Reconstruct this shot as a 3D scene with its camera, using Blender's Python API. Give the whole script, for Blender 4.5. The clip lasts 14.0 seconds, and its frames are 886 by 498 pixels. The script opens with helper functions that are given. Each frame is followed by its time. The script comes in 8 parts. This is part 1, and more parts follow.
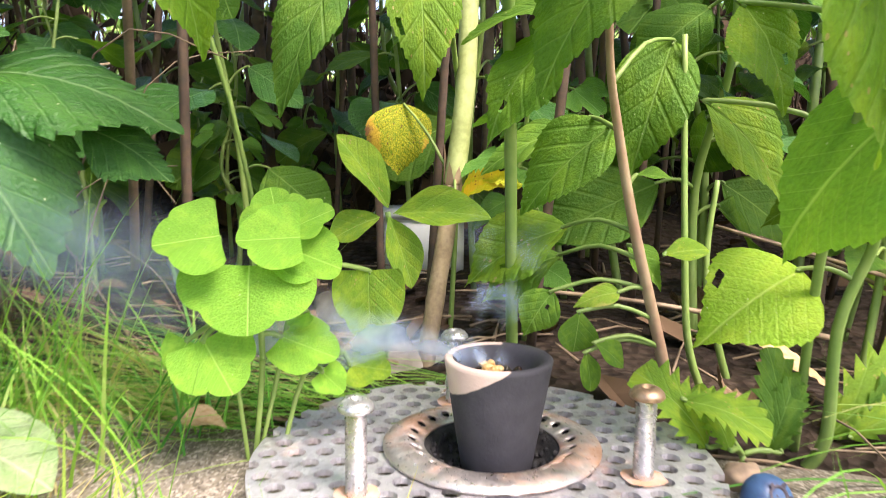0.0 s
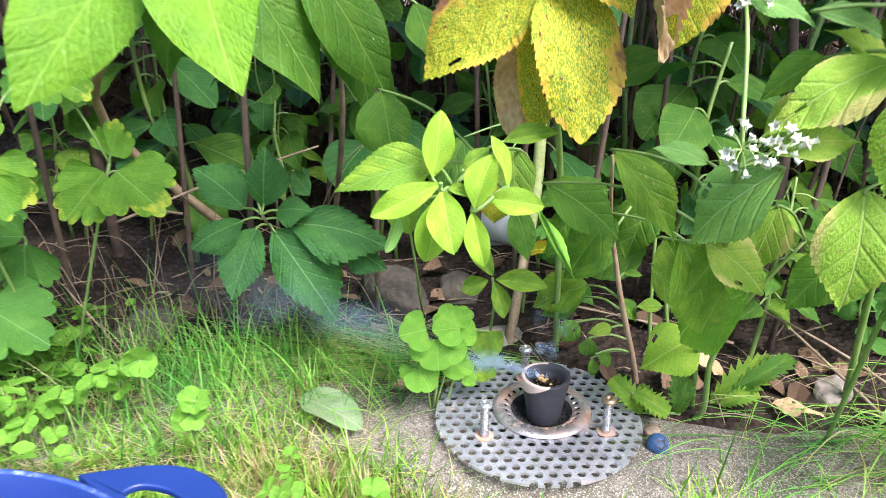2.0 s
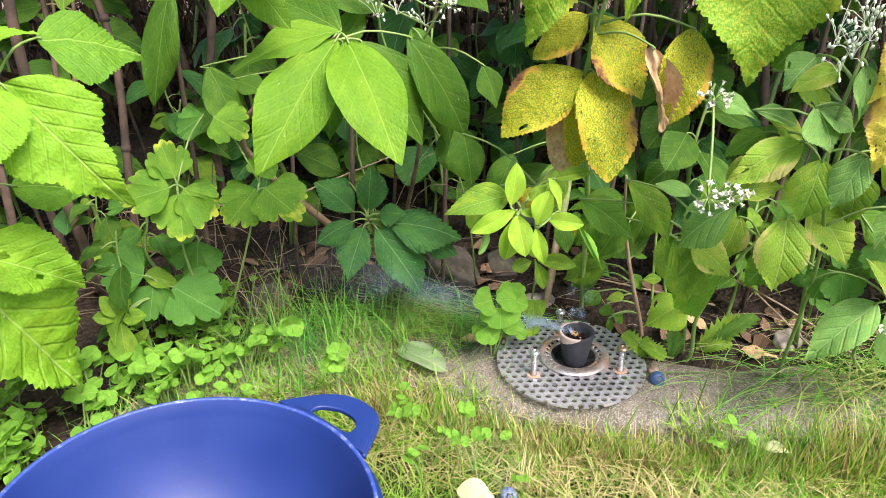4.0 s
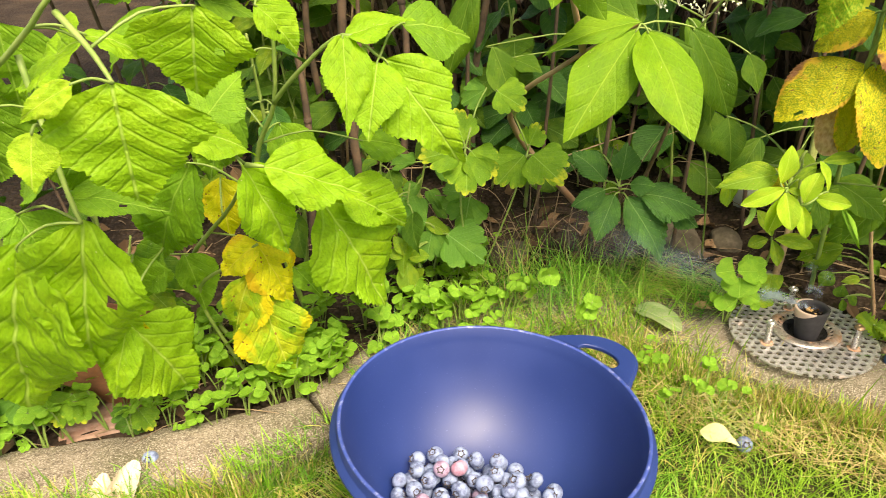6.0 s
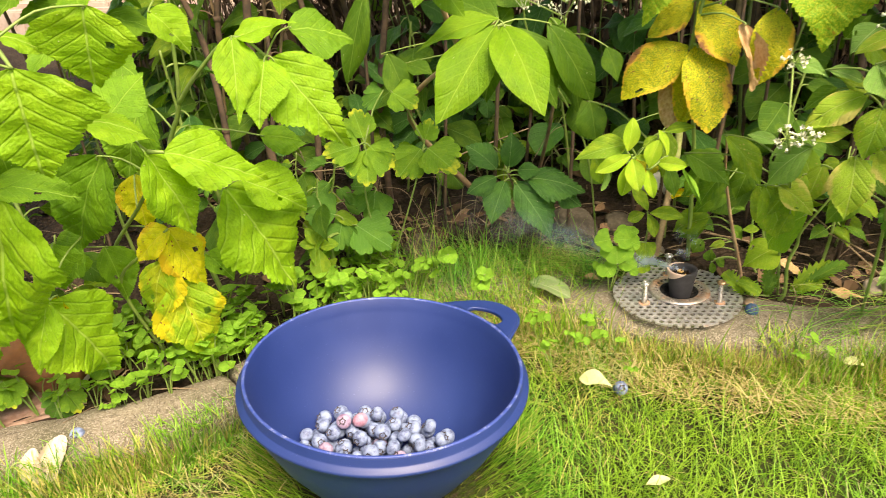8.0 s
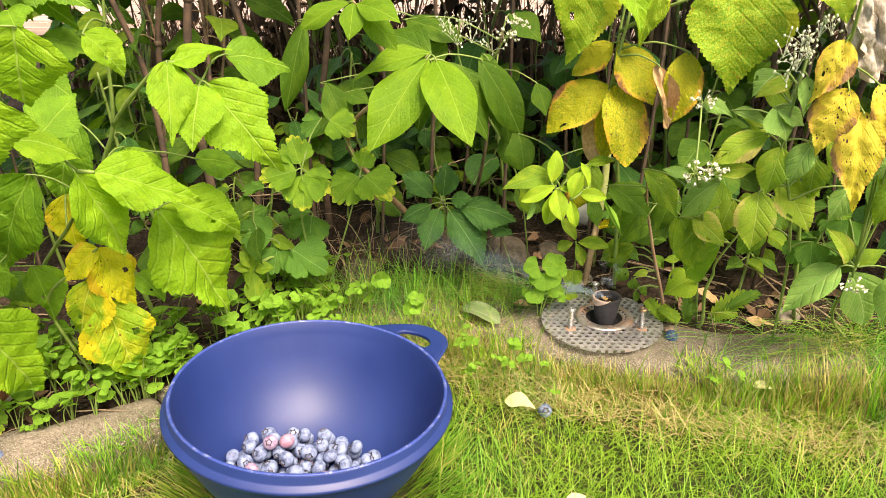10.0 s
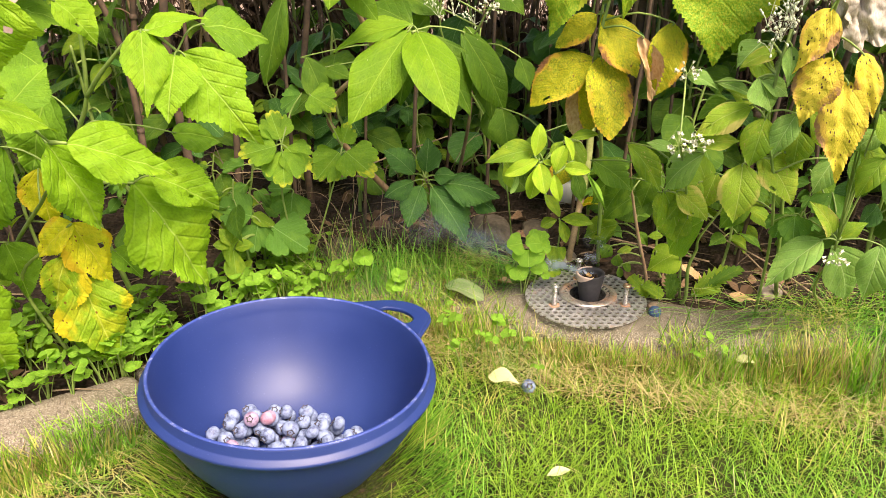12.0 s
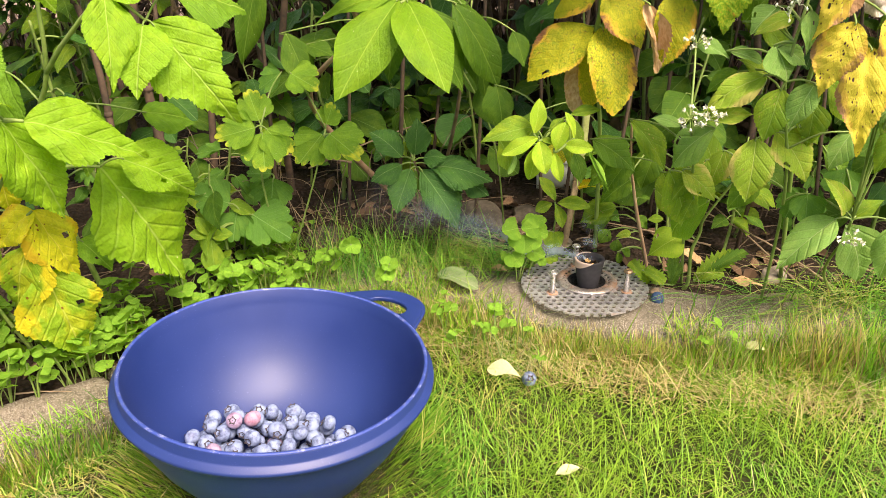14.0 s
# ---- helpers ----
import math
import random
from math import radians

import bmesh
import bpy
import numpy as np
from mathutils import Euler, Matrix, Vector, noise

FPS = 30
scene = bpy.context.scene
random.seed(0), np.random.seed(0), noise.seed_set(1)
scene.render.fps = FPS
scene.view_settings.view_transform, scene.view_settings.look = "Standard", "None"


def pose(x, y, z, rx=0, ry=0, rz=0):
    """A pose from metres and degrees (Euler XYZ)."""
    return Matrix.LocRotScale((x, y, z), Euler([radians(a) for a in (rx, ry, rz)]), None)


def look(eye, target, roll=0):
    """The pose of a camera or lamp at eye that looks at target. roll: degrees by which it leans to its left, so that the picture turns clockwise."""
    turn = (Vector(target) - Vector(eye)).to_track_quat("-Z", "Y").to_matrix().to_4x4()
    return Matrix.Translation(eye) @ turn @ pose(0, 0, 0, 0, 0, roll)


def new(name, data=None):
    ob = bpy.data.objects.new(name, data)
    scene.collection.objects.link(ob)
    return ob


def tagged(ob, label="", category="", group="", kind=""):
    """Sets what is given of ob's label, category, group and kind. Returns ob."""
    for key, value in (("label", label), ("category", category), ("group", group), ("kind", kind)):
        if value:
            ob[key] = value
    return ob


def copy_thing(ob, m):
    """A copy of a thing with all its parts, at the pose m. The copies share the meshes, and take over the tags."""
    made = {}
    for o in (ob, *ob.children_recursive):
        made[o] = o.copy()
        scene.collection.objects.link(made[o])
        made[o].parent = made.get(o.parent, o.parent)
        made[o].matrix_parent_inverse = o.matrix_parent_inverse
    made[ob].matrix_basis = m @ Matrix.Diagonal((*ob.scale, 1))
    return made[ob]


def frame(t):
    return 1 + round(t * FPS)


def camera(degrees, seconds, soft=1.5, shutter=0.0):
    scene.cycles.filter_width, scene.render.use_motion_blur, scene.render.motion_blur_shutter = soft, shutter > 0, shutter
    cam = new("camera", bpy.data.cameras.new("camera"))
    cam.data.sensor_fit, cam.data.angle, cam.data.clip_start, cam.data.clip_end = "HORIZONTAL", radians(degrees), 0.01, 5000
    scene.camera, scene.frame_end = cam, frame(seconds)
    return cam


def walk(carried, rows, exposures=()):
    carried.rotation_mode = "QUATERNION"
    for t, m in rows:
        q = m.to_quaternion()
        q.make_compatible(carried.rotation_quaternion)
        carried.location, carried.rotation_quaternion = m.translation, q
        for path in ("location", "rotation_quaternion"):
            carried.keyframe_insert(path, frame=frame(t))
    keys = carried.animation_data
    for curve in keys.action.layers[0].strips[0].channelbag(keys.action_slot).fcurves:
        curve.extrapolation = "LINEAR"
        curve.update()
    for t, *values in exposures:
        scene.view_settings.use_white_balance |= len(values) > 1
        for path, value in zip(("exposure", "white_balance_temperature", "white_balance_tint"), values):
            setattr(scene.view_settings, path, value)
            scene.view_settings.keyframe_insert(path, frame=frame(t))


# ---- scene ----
cam = camera(63.01, 14.0, 0.5, 0.4)
EXPOSURES = [(0.0, 1.98, 6400, 25), (2.2, 1.53, 5500, 21), (4.5, 1.25, 6600, 19), (5.2, 1.26, 8100, 15), (6.5, 1.20, 8300, 12), (9.0, 1.18, 8000, 16), (14.0, 1.15, 7500, 22)]
# seconds, eye x y z in metres, yaw, pitch, roll in degrees
ROWS = [
    (0, -0.0160, -0.2183, 0.0986, -0.49, -8.41, -0.69),
    (0.5, -0.0132, -0.2560, 0.1210, 1.18, -13.21, -1.19),
    (1, -0.0134, -0.3060, 0.1794, 2.98, -17.27, -0.63),
    (1.5, -0.0223, -0.3838, 0.2523, 4.22, -20.18, -0.28),
    (2, -0.0332, -0.4354, 0.3137, 4.72, -23.11, -0.17),
    (2.2, -0.0392, -0.4559, 0.3276, 4.66, -23.26, -0.04),
    (4.3, -0.0758, -0.6049, 0.4295, 4.62, -27.20, 0.59),
    (4.5, -0.0603, -0.5985, 0.4165, 5.22, -27.24, 0.25),
    (5, -0.0575, -0.6367, 0.3951, 9.06, -27.69, 0.30),
    (5.5, -0.1093, -0.6861, 0.4334, 13.59, -28.16, 0.48),
    (6, -0.1675, -0.7129, 0.4583, 17.07, -28.61, 1.66),
    (6.5, -0.1538, -0.7249, 0.4403, 17.59, -28.34, 3.18),
    (7, -0.1300, -0.7484, 0.4345, 16.73, -27.99, 3.85),
    (7.5, -0.0914, -0.7669, 0.4364, 15.04, -27.09, 3.86),
    (8, -0.0749, -0.7871, 0.4370, 13.17, -25.84, 3.33),
    (8.5, -0.0549, -0.7944, 0.4387, 11.68, -24.77, 2.57),
    (8.7, -0.0512, -0.7939, 0.4391, 11.31, -24.72, 2.26),
    (10.8, -0.0481, -0.8081, 0.4429, 9.42, -23.05, 0.98),
    (11, -0.0475, -0.8068, 0.4438, 9.27, -23.57, 1.12),
    (11.5, -0.0490, -0.8054, 0.4284, 9.03, -23.88, 0.84),
    (12, -0.0489, -0.8009, 0.4255, 8.78, -24.62, 0.59),
    (12.5, -0.0519, -0.7903, 0.4170, 8.33, -25.07, 0.47),
    (13, -0.0605, -0.7896, 0.4147, 7.87, -25.36, 0.27),
    (13.5, -0.0689, -0.7765, 0.4117, 7.32, -25.35, 0.24),
    (14, -0.0708, -0.7636, 0.3995, 6.85, -25.22, 0.60),
]
walk(cam, [(t, pose(x, y, z, 90 + pitch, roll, yaw)) for t, x, y, z, yaw, pitch, roll in ROWS], EXPOSURES)

from mathutils import geometry

# ---- light ----
world = bpy.data.worlds.new("sky")
scene.world = world
world.use_nodes = True
sky = world.node_tree.nodes.new("ShaderNodeTexSky")
sky.sky_type, sky.sun_disc = "NISHITA", False
sky.sun_elevation, sky.sun_rotation = radians(55), radians(138)
sky.dust_density, sky.air_density = 3.0, 1.0
world.node_tree.links.new(sky.outputs["Color"], world.node_tree.nodes["Background"].inputs["Color"])
world.node_tree.nodes["Background"].inputs["Strength"].default_value = 0.13

sun = new("sun", bpy.data.lights.new("sun", "SUN"))
sun.data.energy, sun.data.angle, sun.data.color = 3.5, radians(30), (1.0, 0.95, 0.84)
sun.matrix_world = look((1.0, -1.1, 2.1), (0, 0, 0))

# ---- materials ----


class Nodes:
    """Small helper round a node tree."""

    def __init__(self, name):
        self.material = bpy.data.materials.new(name)
        self.material.use_nodes = True
        self.tree = self.material.node_tree
        self.shader = self.tree.nodes["Principled BSDF"]
        self.output = self.tree.nodes["Material Output"]
        self.coords = self.tree.nodes.new("ShaderNodeTexCoord")

    def put(self, socket, value):
        if isinstance(value, bpy.types.NodeSocket):
            self.tree.links.new(value, socket)
        elif isinstance(value, (tuple, list)) and len(value) == 3 and socket.type == "RGBA":
            socket.default_value = (*value, 1)
        else:
            socket.default_value = value

    def math(self, op, a, b=0.0, c=0.0):
        node = self.tree.nodes.new("ShaderNodeMath")
        node.operation = op
        for i, value in enumerate((a, b, c)):
            self.put(node.inputs[i], value)
        return node.outputs[0]

    def noise(self, scale, detail=4, vector=None, rough=0.55):
        node = self.tree.nodes.new("ShaderNodeTexNoise")
        self.put(node.inputs["Vector"], vector or self.coords.outputs["Object"])
        node.inputs["Scale"].default_value, node.inputs["Detail"].default_value = scale, detail
        node.inputs["Roughness"].default_value = rough
        return node.outputs["Fac"]

    def ramp(self, fac, low, high, a=0.0, b=1.0):
        node = self.tree.nodes.new("ShaderNodeMapRange")
        node.interpolation_type = "SMOOTHSTEP"
        self.put(node.inputs["Value"], fac)
        for key, value in (("From Min", low), ("From Max", high), ("To Min", a), ("To Max", b)):
            node.inputs[key].default_value = value
        return node.outputs["Result"]

    def mix(self, fac, a, b, blend="MIX"):
        node = self.tree.nodes.new("ShaderNodeMix")
        node.data_type, node.blend_type = "RGBA", blend
        self.put(node.inputs[0], fac)
        self.put(node.inputs[6], a)
        self.put(node.inputs[7], b)
        return node.outputs[2]

    def random(self):
        return self.tree.nodes.new("ShaderNodeObjectInfo").outputs["Random"]

    def island(self):
        return self.tree.nodes.new("ShaderNodeNewGeometry").outputs["Random Per Island"]

    def world_place(self):
        return self.tree.nodes.new("ShaderNodeNewGeometry").outputs["Position"]

    def bump(self, height, strength=0.3, distance=0.001):
        node = self.tree.nodes.new("ShaderNodeBump")
        self.put(node.inputs["Height"], height)
        node.inputs["Strength"].default_value, node.inputs["Distance"].default_value = strength, distance
        self.tree.links.new(node.outputs["Normal"], self.shader.inputs["Normal"])
        return node.outputs["Normal"]

    def set(self, **values):
        for key, value in values.items():
            self.put(self.shader.inputs[key.replace("_", " ")], value)
        return self

    def translucent(self, colour, amount):
        light = self.tree.nodes.new("ShaderNodeBsdfTranslucent")
        self.put(light.inputs["Color"], colour)
        both = self.tree.nodes.new("ShaderNodeMixShader")
        both.inputs[0].default_value = amount
        self.tree.links.new(self.shader.outputs[0], both.inputs[1])
        self.tree.links.new(light.outputs[0], both.inputs[2])
        self.tree.links.new(both.outputs[0], self.output.inputs["Surface"])


def leaf_material(name, colour, second, vein, blotch=(0.45, 0.65), spots=None, edge=None, gloss=0.42, through_colour=None, veins=8.0, hue=0.25, thin=0.35, fan=False, rough=0.12, crease_depth=0.3, wander=0.0):
    """Leaf blade: x runs along the midrib from 0 to 1, y across it."""
    n = Nodes(name)
    xyz = n.tree.nodes.new("ShaderNodeSeparateXYZ")
    n.put(xyz.inputs[0], n.coords.outputs["Object"])
    x, y = xyz.outputs[0], n.math("ABSOLUTE", xyz.outputs[1])
    shift = n.math("MULTIPLY", n.random(), 37.0)
    place = n.tree.nodes.new("ShaderNodeVectorMath")
    place.operation = "ADD"
    n.put(place.inputs[0], n.coords.outputs["Object"])
    n.put(place.inputs[1], shift)
    p = place.outputs[0]
    phase = n.math("SUBTRACT", n.math("MULTIPLY", x, veins), n.math("MULTIPLY", y, veins * 0.75))
    phase = n.math("ADD", phase, n.math("MULTIPLY", n.noise(3, 2, p), wander))
    side = n.ramp(n.math("ABSOLUTE", n.math("SUBTRACT", n.math("FRACT", phase), 0.5)), 0.43, 0.5)
    mid = n.ramp(y, 0.016, 0.004)
    fine = n.noise(38, 3, p)
    base = n.mix(n.ramp(n.noise(3.2, 3, p), *blotch), colour, second)
    base = n.mix(n.ramp(fine, 0.35, 0.75, 0.0, 0.42), base, n.mix(0.5, base, (0.0, 0.0, 0.0)))
    dark = n.mix(1.0, base, (0.62, 0.66, 0.6), "MULTIPLY")
    base = n.mix(n.math("MULTIPLY", n.random(), hue * 2), base, dark)
    if edge:
        reach = n.tree.nodes.new("ShaderNodeVectorMath")
        reach.operation = "LENGTH"
        n.put(reach.inputs[0], n.coords.outputs["Object"])
        rim = n.math("ADD", n.math("MULTIPLY", reach.outputs["Value"], 0.64) if fan else n.math("MULTIPLY", y, 1.5), n.math("MULTIPLY", n.noise(5, 3, p), 0.7))
        base = n.mix(n.ramp(rim, 0.86, 1.05) if fan else n.ramp(rim, 0.82, 1.08), base, edge)
    # groove shade painted into the colour, darker beside the side veins
    crease = n.ramp(n.math("ABSOLUTE", n.math("SUBTRACT", n.math("FRACT", phase), 0.5)), 0.36, 0.47)
    base = n.mix(n.math("MULTIPLY", crease, 0.28 * crease_depth), base, dark)
    base = n.mix(n.math("MULTIPLY", side, 0.28), base, vein)
    base = n.mix(n.math("MULTIPLY", mid, 0.75), base, vein)
    if spots:
        dots = n.tree.nodes.new("ShaderNodeTexVoronoi")
        n.put(dots.inputs["Vector"], p)
        dots.inputs["Scale"].default_value = 13
        size = n.ramp(n.noise(4, 1, p), 0.45, 0.7, 0.02, 0.22)
        base = n.mix(n.ramp(n.math("SUBTRACT", dots.outputs["Distance"], size), 0.03, -0.03), base, spots)
    flecks = n.tree.nodes.new("ShaderNodeTexVoronoi")
    n.put(flecks.inputs["Vector"], p)
    flecks.inputs["Scale"].default_value = 11
    some = n.ramp(n.noise(6, 2, p), 0.5, 0.6)
    base = n.mix(n.math("MULTIPLY", n.ramp(flecks.outputs["Distance"], 0.085, 0.055), n.math("MULTIPLY", some, 0.7)), base, (0.62, 0.62, 0.42))
    quilt = n.tree.nodes.new("ShaderNodeTexVoronoi")
    n.put(quilt.inputs["Vector"], p)
    quilt.inputs["Scale"].default_value = 34
    relief = n.math("ADD", n.math("MULTIPLY", n.math("MAXIMUM", n.math("MULTIPLY", crease, crease_depth), mid), -1.0), n.math("MULTIPLY", fine, 0.35))
    relief = n.math("ADD", relief, n.math("MULTIPLY", quilt.outputs["Distance"], -rough))
    n.bump(relief, 0.42, 0.010)
    n.set(Base_Color=base, Roughness=n.ramp(n.noise(7, 3, p), 0.3, 0.7, gloss - 0.04, gloss + 0.18), Specular_IOR_Level=0.24)
    n.translucent(n.mix(1.0, base, through_colour or (1.35, 1.25, 0.5), "MULTIPLY"), thin)
    return n.material


def mottled_leaf(name, colour, green, dead, rust, spread=(0.22, 0.55), spots=0.0, worn=0.0):
    """Yellowing leaf, green left along the veins, brown at the rim."""
    n = Nodes(name)
    shift = n.math("MULTIPLY", n.random(), 23.0)
    place = n.tree.nodes.new("ShaderNodeVectorMath")
    n.put(place.inputs[0], n.coords.outputs["Object"])
    n.put(place.inputs[1], shift)
    p = place.outputs[0]
    xyz = n.tree.nodes.new("ShaderNodeSeparateXYZ")
    n.put(xyz.inputs[0], n.coords.outputs["Object"])
    y = n.math("ABSOLUTE", xyz.outputs[1])
    dots = n.ramp(n.noise(64, 3, vector=p, rough=0.6), 0.42, 0.56)
    patch = n.ramp(n.noise(3.0, 3, p), *spread)
    x, across = n.math("MULTIPLY", xyz.outputs[0], 7.0), n.math("MULTIPLY", y, 5.25)
    line = n.ramp(n.math("ABSOLUTE", n.math("SUBTRACT", n.math("FRACT", n.math("SUBTRACT", x, across)), 0.5)), 0.36, 0.48)
    net = n.math("MULTIPLY", n.math("MAXIMUM", dots, n.math("MULTIPLY", line, 0.35)), patch)
    base = n.mix(n.math("MULTIPLY", net, 0.95), n.mix(n.noise(6, 3, p), colour, (colour[0] * 0.85, colour[1] * 0.72, colour[2])), green)
    base = n.mix(n.ramp(n.noise(20, 2, p), 0.66, 0.71), base, (dead[0] * 0.6, dead[1] * 0.5, dead[2] * 0.5))
    if spots:
        pits = n.tree.nodes.new("ShaderNodeTexVoronoi")
        n.put(pits.inputs["Vector"], p)
        pits.inputs["Scale"].default_value = 13
        size = n.ramp(n.noise(5, 2, p), 0.40, 0.62, -0.05, spots)
        base = n.mix(n.ramp(n.math("SUBTRACT", pits.outputs["Distance"], size), 0.05, -0.02), base, (0.10, 0.05, 0.03))
    rim = n.math("ADD", n.math("ADD", n.math("MULTIPLY", y, 0.9), n.math("MULTIPLY", xyz.outputs[0], 0.35)), n.math("MULTIPLY", n.noise(3.6, 5, p, 0.65), 0.9))
    rim = n.math("ADD", rim, worn)
    base = n.mix(n.ramp(rim, 0.92, 1.0), base, rust)
    base = n.mix(n.ramp(rim, 1.02, 1.14), base, dead)
    n.bump(n.math("ADD", n.math("MULTIPLY", line, -0.25), n.math("MULTIPLY", n.noise(40, 3, p), 0.6)), 0.3, 0.01)
    n.set(Base_Color=base, Roughness=0.6, Specular_IOR_Level=0.25)
    n.translucent(n.mix(1.0, base, (1.15, 1.12, 0.6), "MULTIPLY"), 0.3)
    return n.material


def plain(name, a, b, scale=40, roughness=0.6, metal=0.0, bump=0.3, distance=0.0006, spread=(0.35, 0.65), rough_spread=0.12, spec=0.5, use_random=0.0):
    """Two tones mixed by noise at two scales, with fine relief."""
    n = Nodes(name)
    big, small = n.noise(scale, 4), n.noise(scale * 7, 4)
    base = n.mix(n.ramp(n.math("ADD", n.math("MULTIPLY", big, 0.65), n.math("MULTIPLY", small, 0.35)), *spread), a, b)
    if use_random:
        base = n.mix(n.math("MULTIPLY", n.random(), use_random), base, n.mix(1.0, base, (0.5, 0.5, 0.5), "MULTIPLY"))
    n.bump(n.math("ADD", n.math("MULTIPLY", big, 0.4), n.math("MULTIPLY", small, 0.6)), bump, distance)
    n.set(Base_Color=base, Metallic=metal, Specular_IOR_Level=spec, Roughness=n.ramp(small, 0.3, 0.7, roughness - rough_spread, roughness + rough_spread))
    return n.material


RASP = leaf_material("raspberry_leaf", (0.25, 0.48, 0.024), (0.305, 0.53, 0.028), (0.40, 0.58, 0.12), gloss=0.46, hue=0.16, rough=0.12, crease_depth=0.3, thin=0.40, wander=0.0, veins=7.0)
# shaded copy of the raspberry leaf, for leaves further in and behind
RASP_SHADE = leaf_material("shaded_raspberry_leaf", (0.15, 0.33, 0.022), (0.20, 0.40, 0.026), (0.30, 0.48, 0.08), gloss=0.5, rough=0.06, crease_depth=0.3, wander=0.0, veins=7.0)
LIME = leaf_material("young_leaf", (0.30, 0.51, 0.028), (0.39, 0.57, 0.04), (0.52, 0.66, 0.14), gloss=0.4, hue=0.10, crease_depth=0.05)
YELLOWING = leaf_material("yellowing_leaf", (0.25, 0.43, 0.022), (0.44, 0.52, 0.03), (0.50, 0.58, 0.10), edge=(0.66, 0.57, 0.03), spots=(0.22, 0.12, 0.02), blotch=(0.46, 0.62), veins=7.0)
YELLOW = leaf_material("yellow_leaf", (0.56, 0.60, 0.024), (0.70, 0.67, 0.035), (0.68, 0.64, 0.10), spots=(0.22, 0.10, 0.02), edge=(0.64, 0.46, 0.03), blotch=(0.4, 0.6), hue=0.12, veins=7.0)
MOTTLED = mottled_leaf("mottled_leaf", (0.62, 0.57, 0.022), (0.15, 0.25, 0.012), (0.26, 0.12, 0.05), (0.62, 0.40, 0.04), (0.08, 0.38), spots=0.12, worn=0.0)
SPECKLED = mottled_leaf("speckled_leaf", (0.38, 0.50, 0.03), (0.15, 0.34, 0.018), (0.54, 0.52, 0.05), (0.48, 0.54, 0.04), (0.05, 0.3), worn=-0.1)
BLOTCHED = mottled_leaf("blotched_leaf", (0.76, 0.66, 0.07), (0.48, 0.44, 0.035), (0.34, 0.19, 0.09), (0.66, 0.44, 0.07), (0.30, 0.65), spots=0.26, worn=0.08)
BROWN_LEAF = plain("withered_leaf", (0.36, 0.22, 0.10), (0.52, 0.37, 0.20), 14, 0.8, spec=0.2)
PALE_DEAD = plain("pale_dead_leaf", (0.36, 0.31, 0.24), (0.58, 0.53, 0.45), 24, 0.85, spec=0.15)
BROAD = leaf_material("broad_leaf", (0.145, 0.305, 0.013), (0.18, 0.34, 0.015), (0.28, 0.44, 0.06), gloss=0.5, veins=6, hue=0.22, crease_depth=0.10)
# shaded copy of the broad leaf: darker green stands in for shade
BROAD_SHADE = leaf_material("shaded_broad_leaf", (0.075, 0.18, 0.012), (0.105, 0.22, 0.015), (0.17, 0.28, 0.045), gloss=0.5, veins=6, crease_depth=0.12)
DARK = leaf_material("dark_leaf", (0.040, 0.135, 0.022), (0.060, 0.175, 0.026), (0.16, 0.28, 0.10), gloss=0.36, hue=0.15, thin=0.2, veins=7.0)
COLUMBINE = leaf_material("columbine_leaf", (0.165, 0.35, 0.026), (0.225, 0.42, 0.03), (0.27, 0.46, 0.10), edge=(0.52, 0.56, 0.05), gloss=0.5, fan=True, veins=8, crease_depth=0.08)
# darker, bluer columbine leaf; shade of the lower leaves is painted in
COLUMBINE_SHADE = leaf_material("shaded_blue_green_columbine_leaf", (0.10, 0.26, 0.034), (0.135, 0.31, 0.038), (0.20, 0.38, 0.12), gloss=0.5, veins=10, crease_depth=0.08)
CLOVER = leaf_material("clover_leaf", (0.21, 0.45, 0.042), (0.27, 0.51, 0.05), (0.36, 0.58, 0.12), gloss=0.5, veins=10, hue=0.2, crease_depth=0.03)
HERB = leaf_material("herb_leaf", (0.20, 0.37, 0.030), (0.32, 0.48, 0.036), (0.32, 0.48, 0.12), gloss=0.48, spots=(0.42, 0.36, 0.12), blotch=(0.42, 0.68), veins=5.0, thin=0.46)
# shaded copy of the herb leaf: the shade is put into its colour
HERB_SHADE = leaf_material("shaded_herb_leaf", (0.085, 0.205, 0.020), (0.135, 0.27, 0.026), (0.20, 0.35, 0.08), gloss=0.5, veins=5.0, thin=0.46)
# lighter step for the front herbs, with less shade in its colour
HERB_MID = leaf_material("half_shaded_herb_leaf", (0.13, 0.285, 0.026), (0.20, 0.37, 0.032), (0.26, 0.42, 0.10), gloss=0.5, veins=5.0, thin=0.46)
HERB_WORN = leaf_material("worn_herb_leaf", (0.26, 0.42, 0.035), (0.36, 0.47, 0.05), (0.40, 0.50, 0.14), gloss=0.55, spots=(0.30, 0.24, 0.08), blotch=(0.46, 0.66), edge=(0.46, 0.42, 0.12), hue=0.15, veins=5.0)
HERB_PALE = leaf_material("pale_herb_leaf", (0.20, 0.39, 0.08), (0.26, 0.45, 0.10), (0.40, 0.54, 0.24), gloss=0.5, veins=5.0)
GREEN_STEM = plain("green_stem", (0.13, 0.22, 0.04), (0.22, 0.30, 0.075), 30, 0.55)
BROWN_STEM = plain("brown_stem", (0.11, 0.070, 0.042), (0.24, 0.165, 0.10), 35, 0.75, bump=0.6, distance=0.001)
DARK_STEM = plain("dark_stem", (0.05, 0.034, 0.024), (0.13, 0.08, 0.052), 35, 0.85, bump=0.6, distance=0.001)
PINK_STEM = plain("reddish_stem", (0.26, 0.15, 0.09), (0.36, 0.26, 0.15), 30, 0.6)

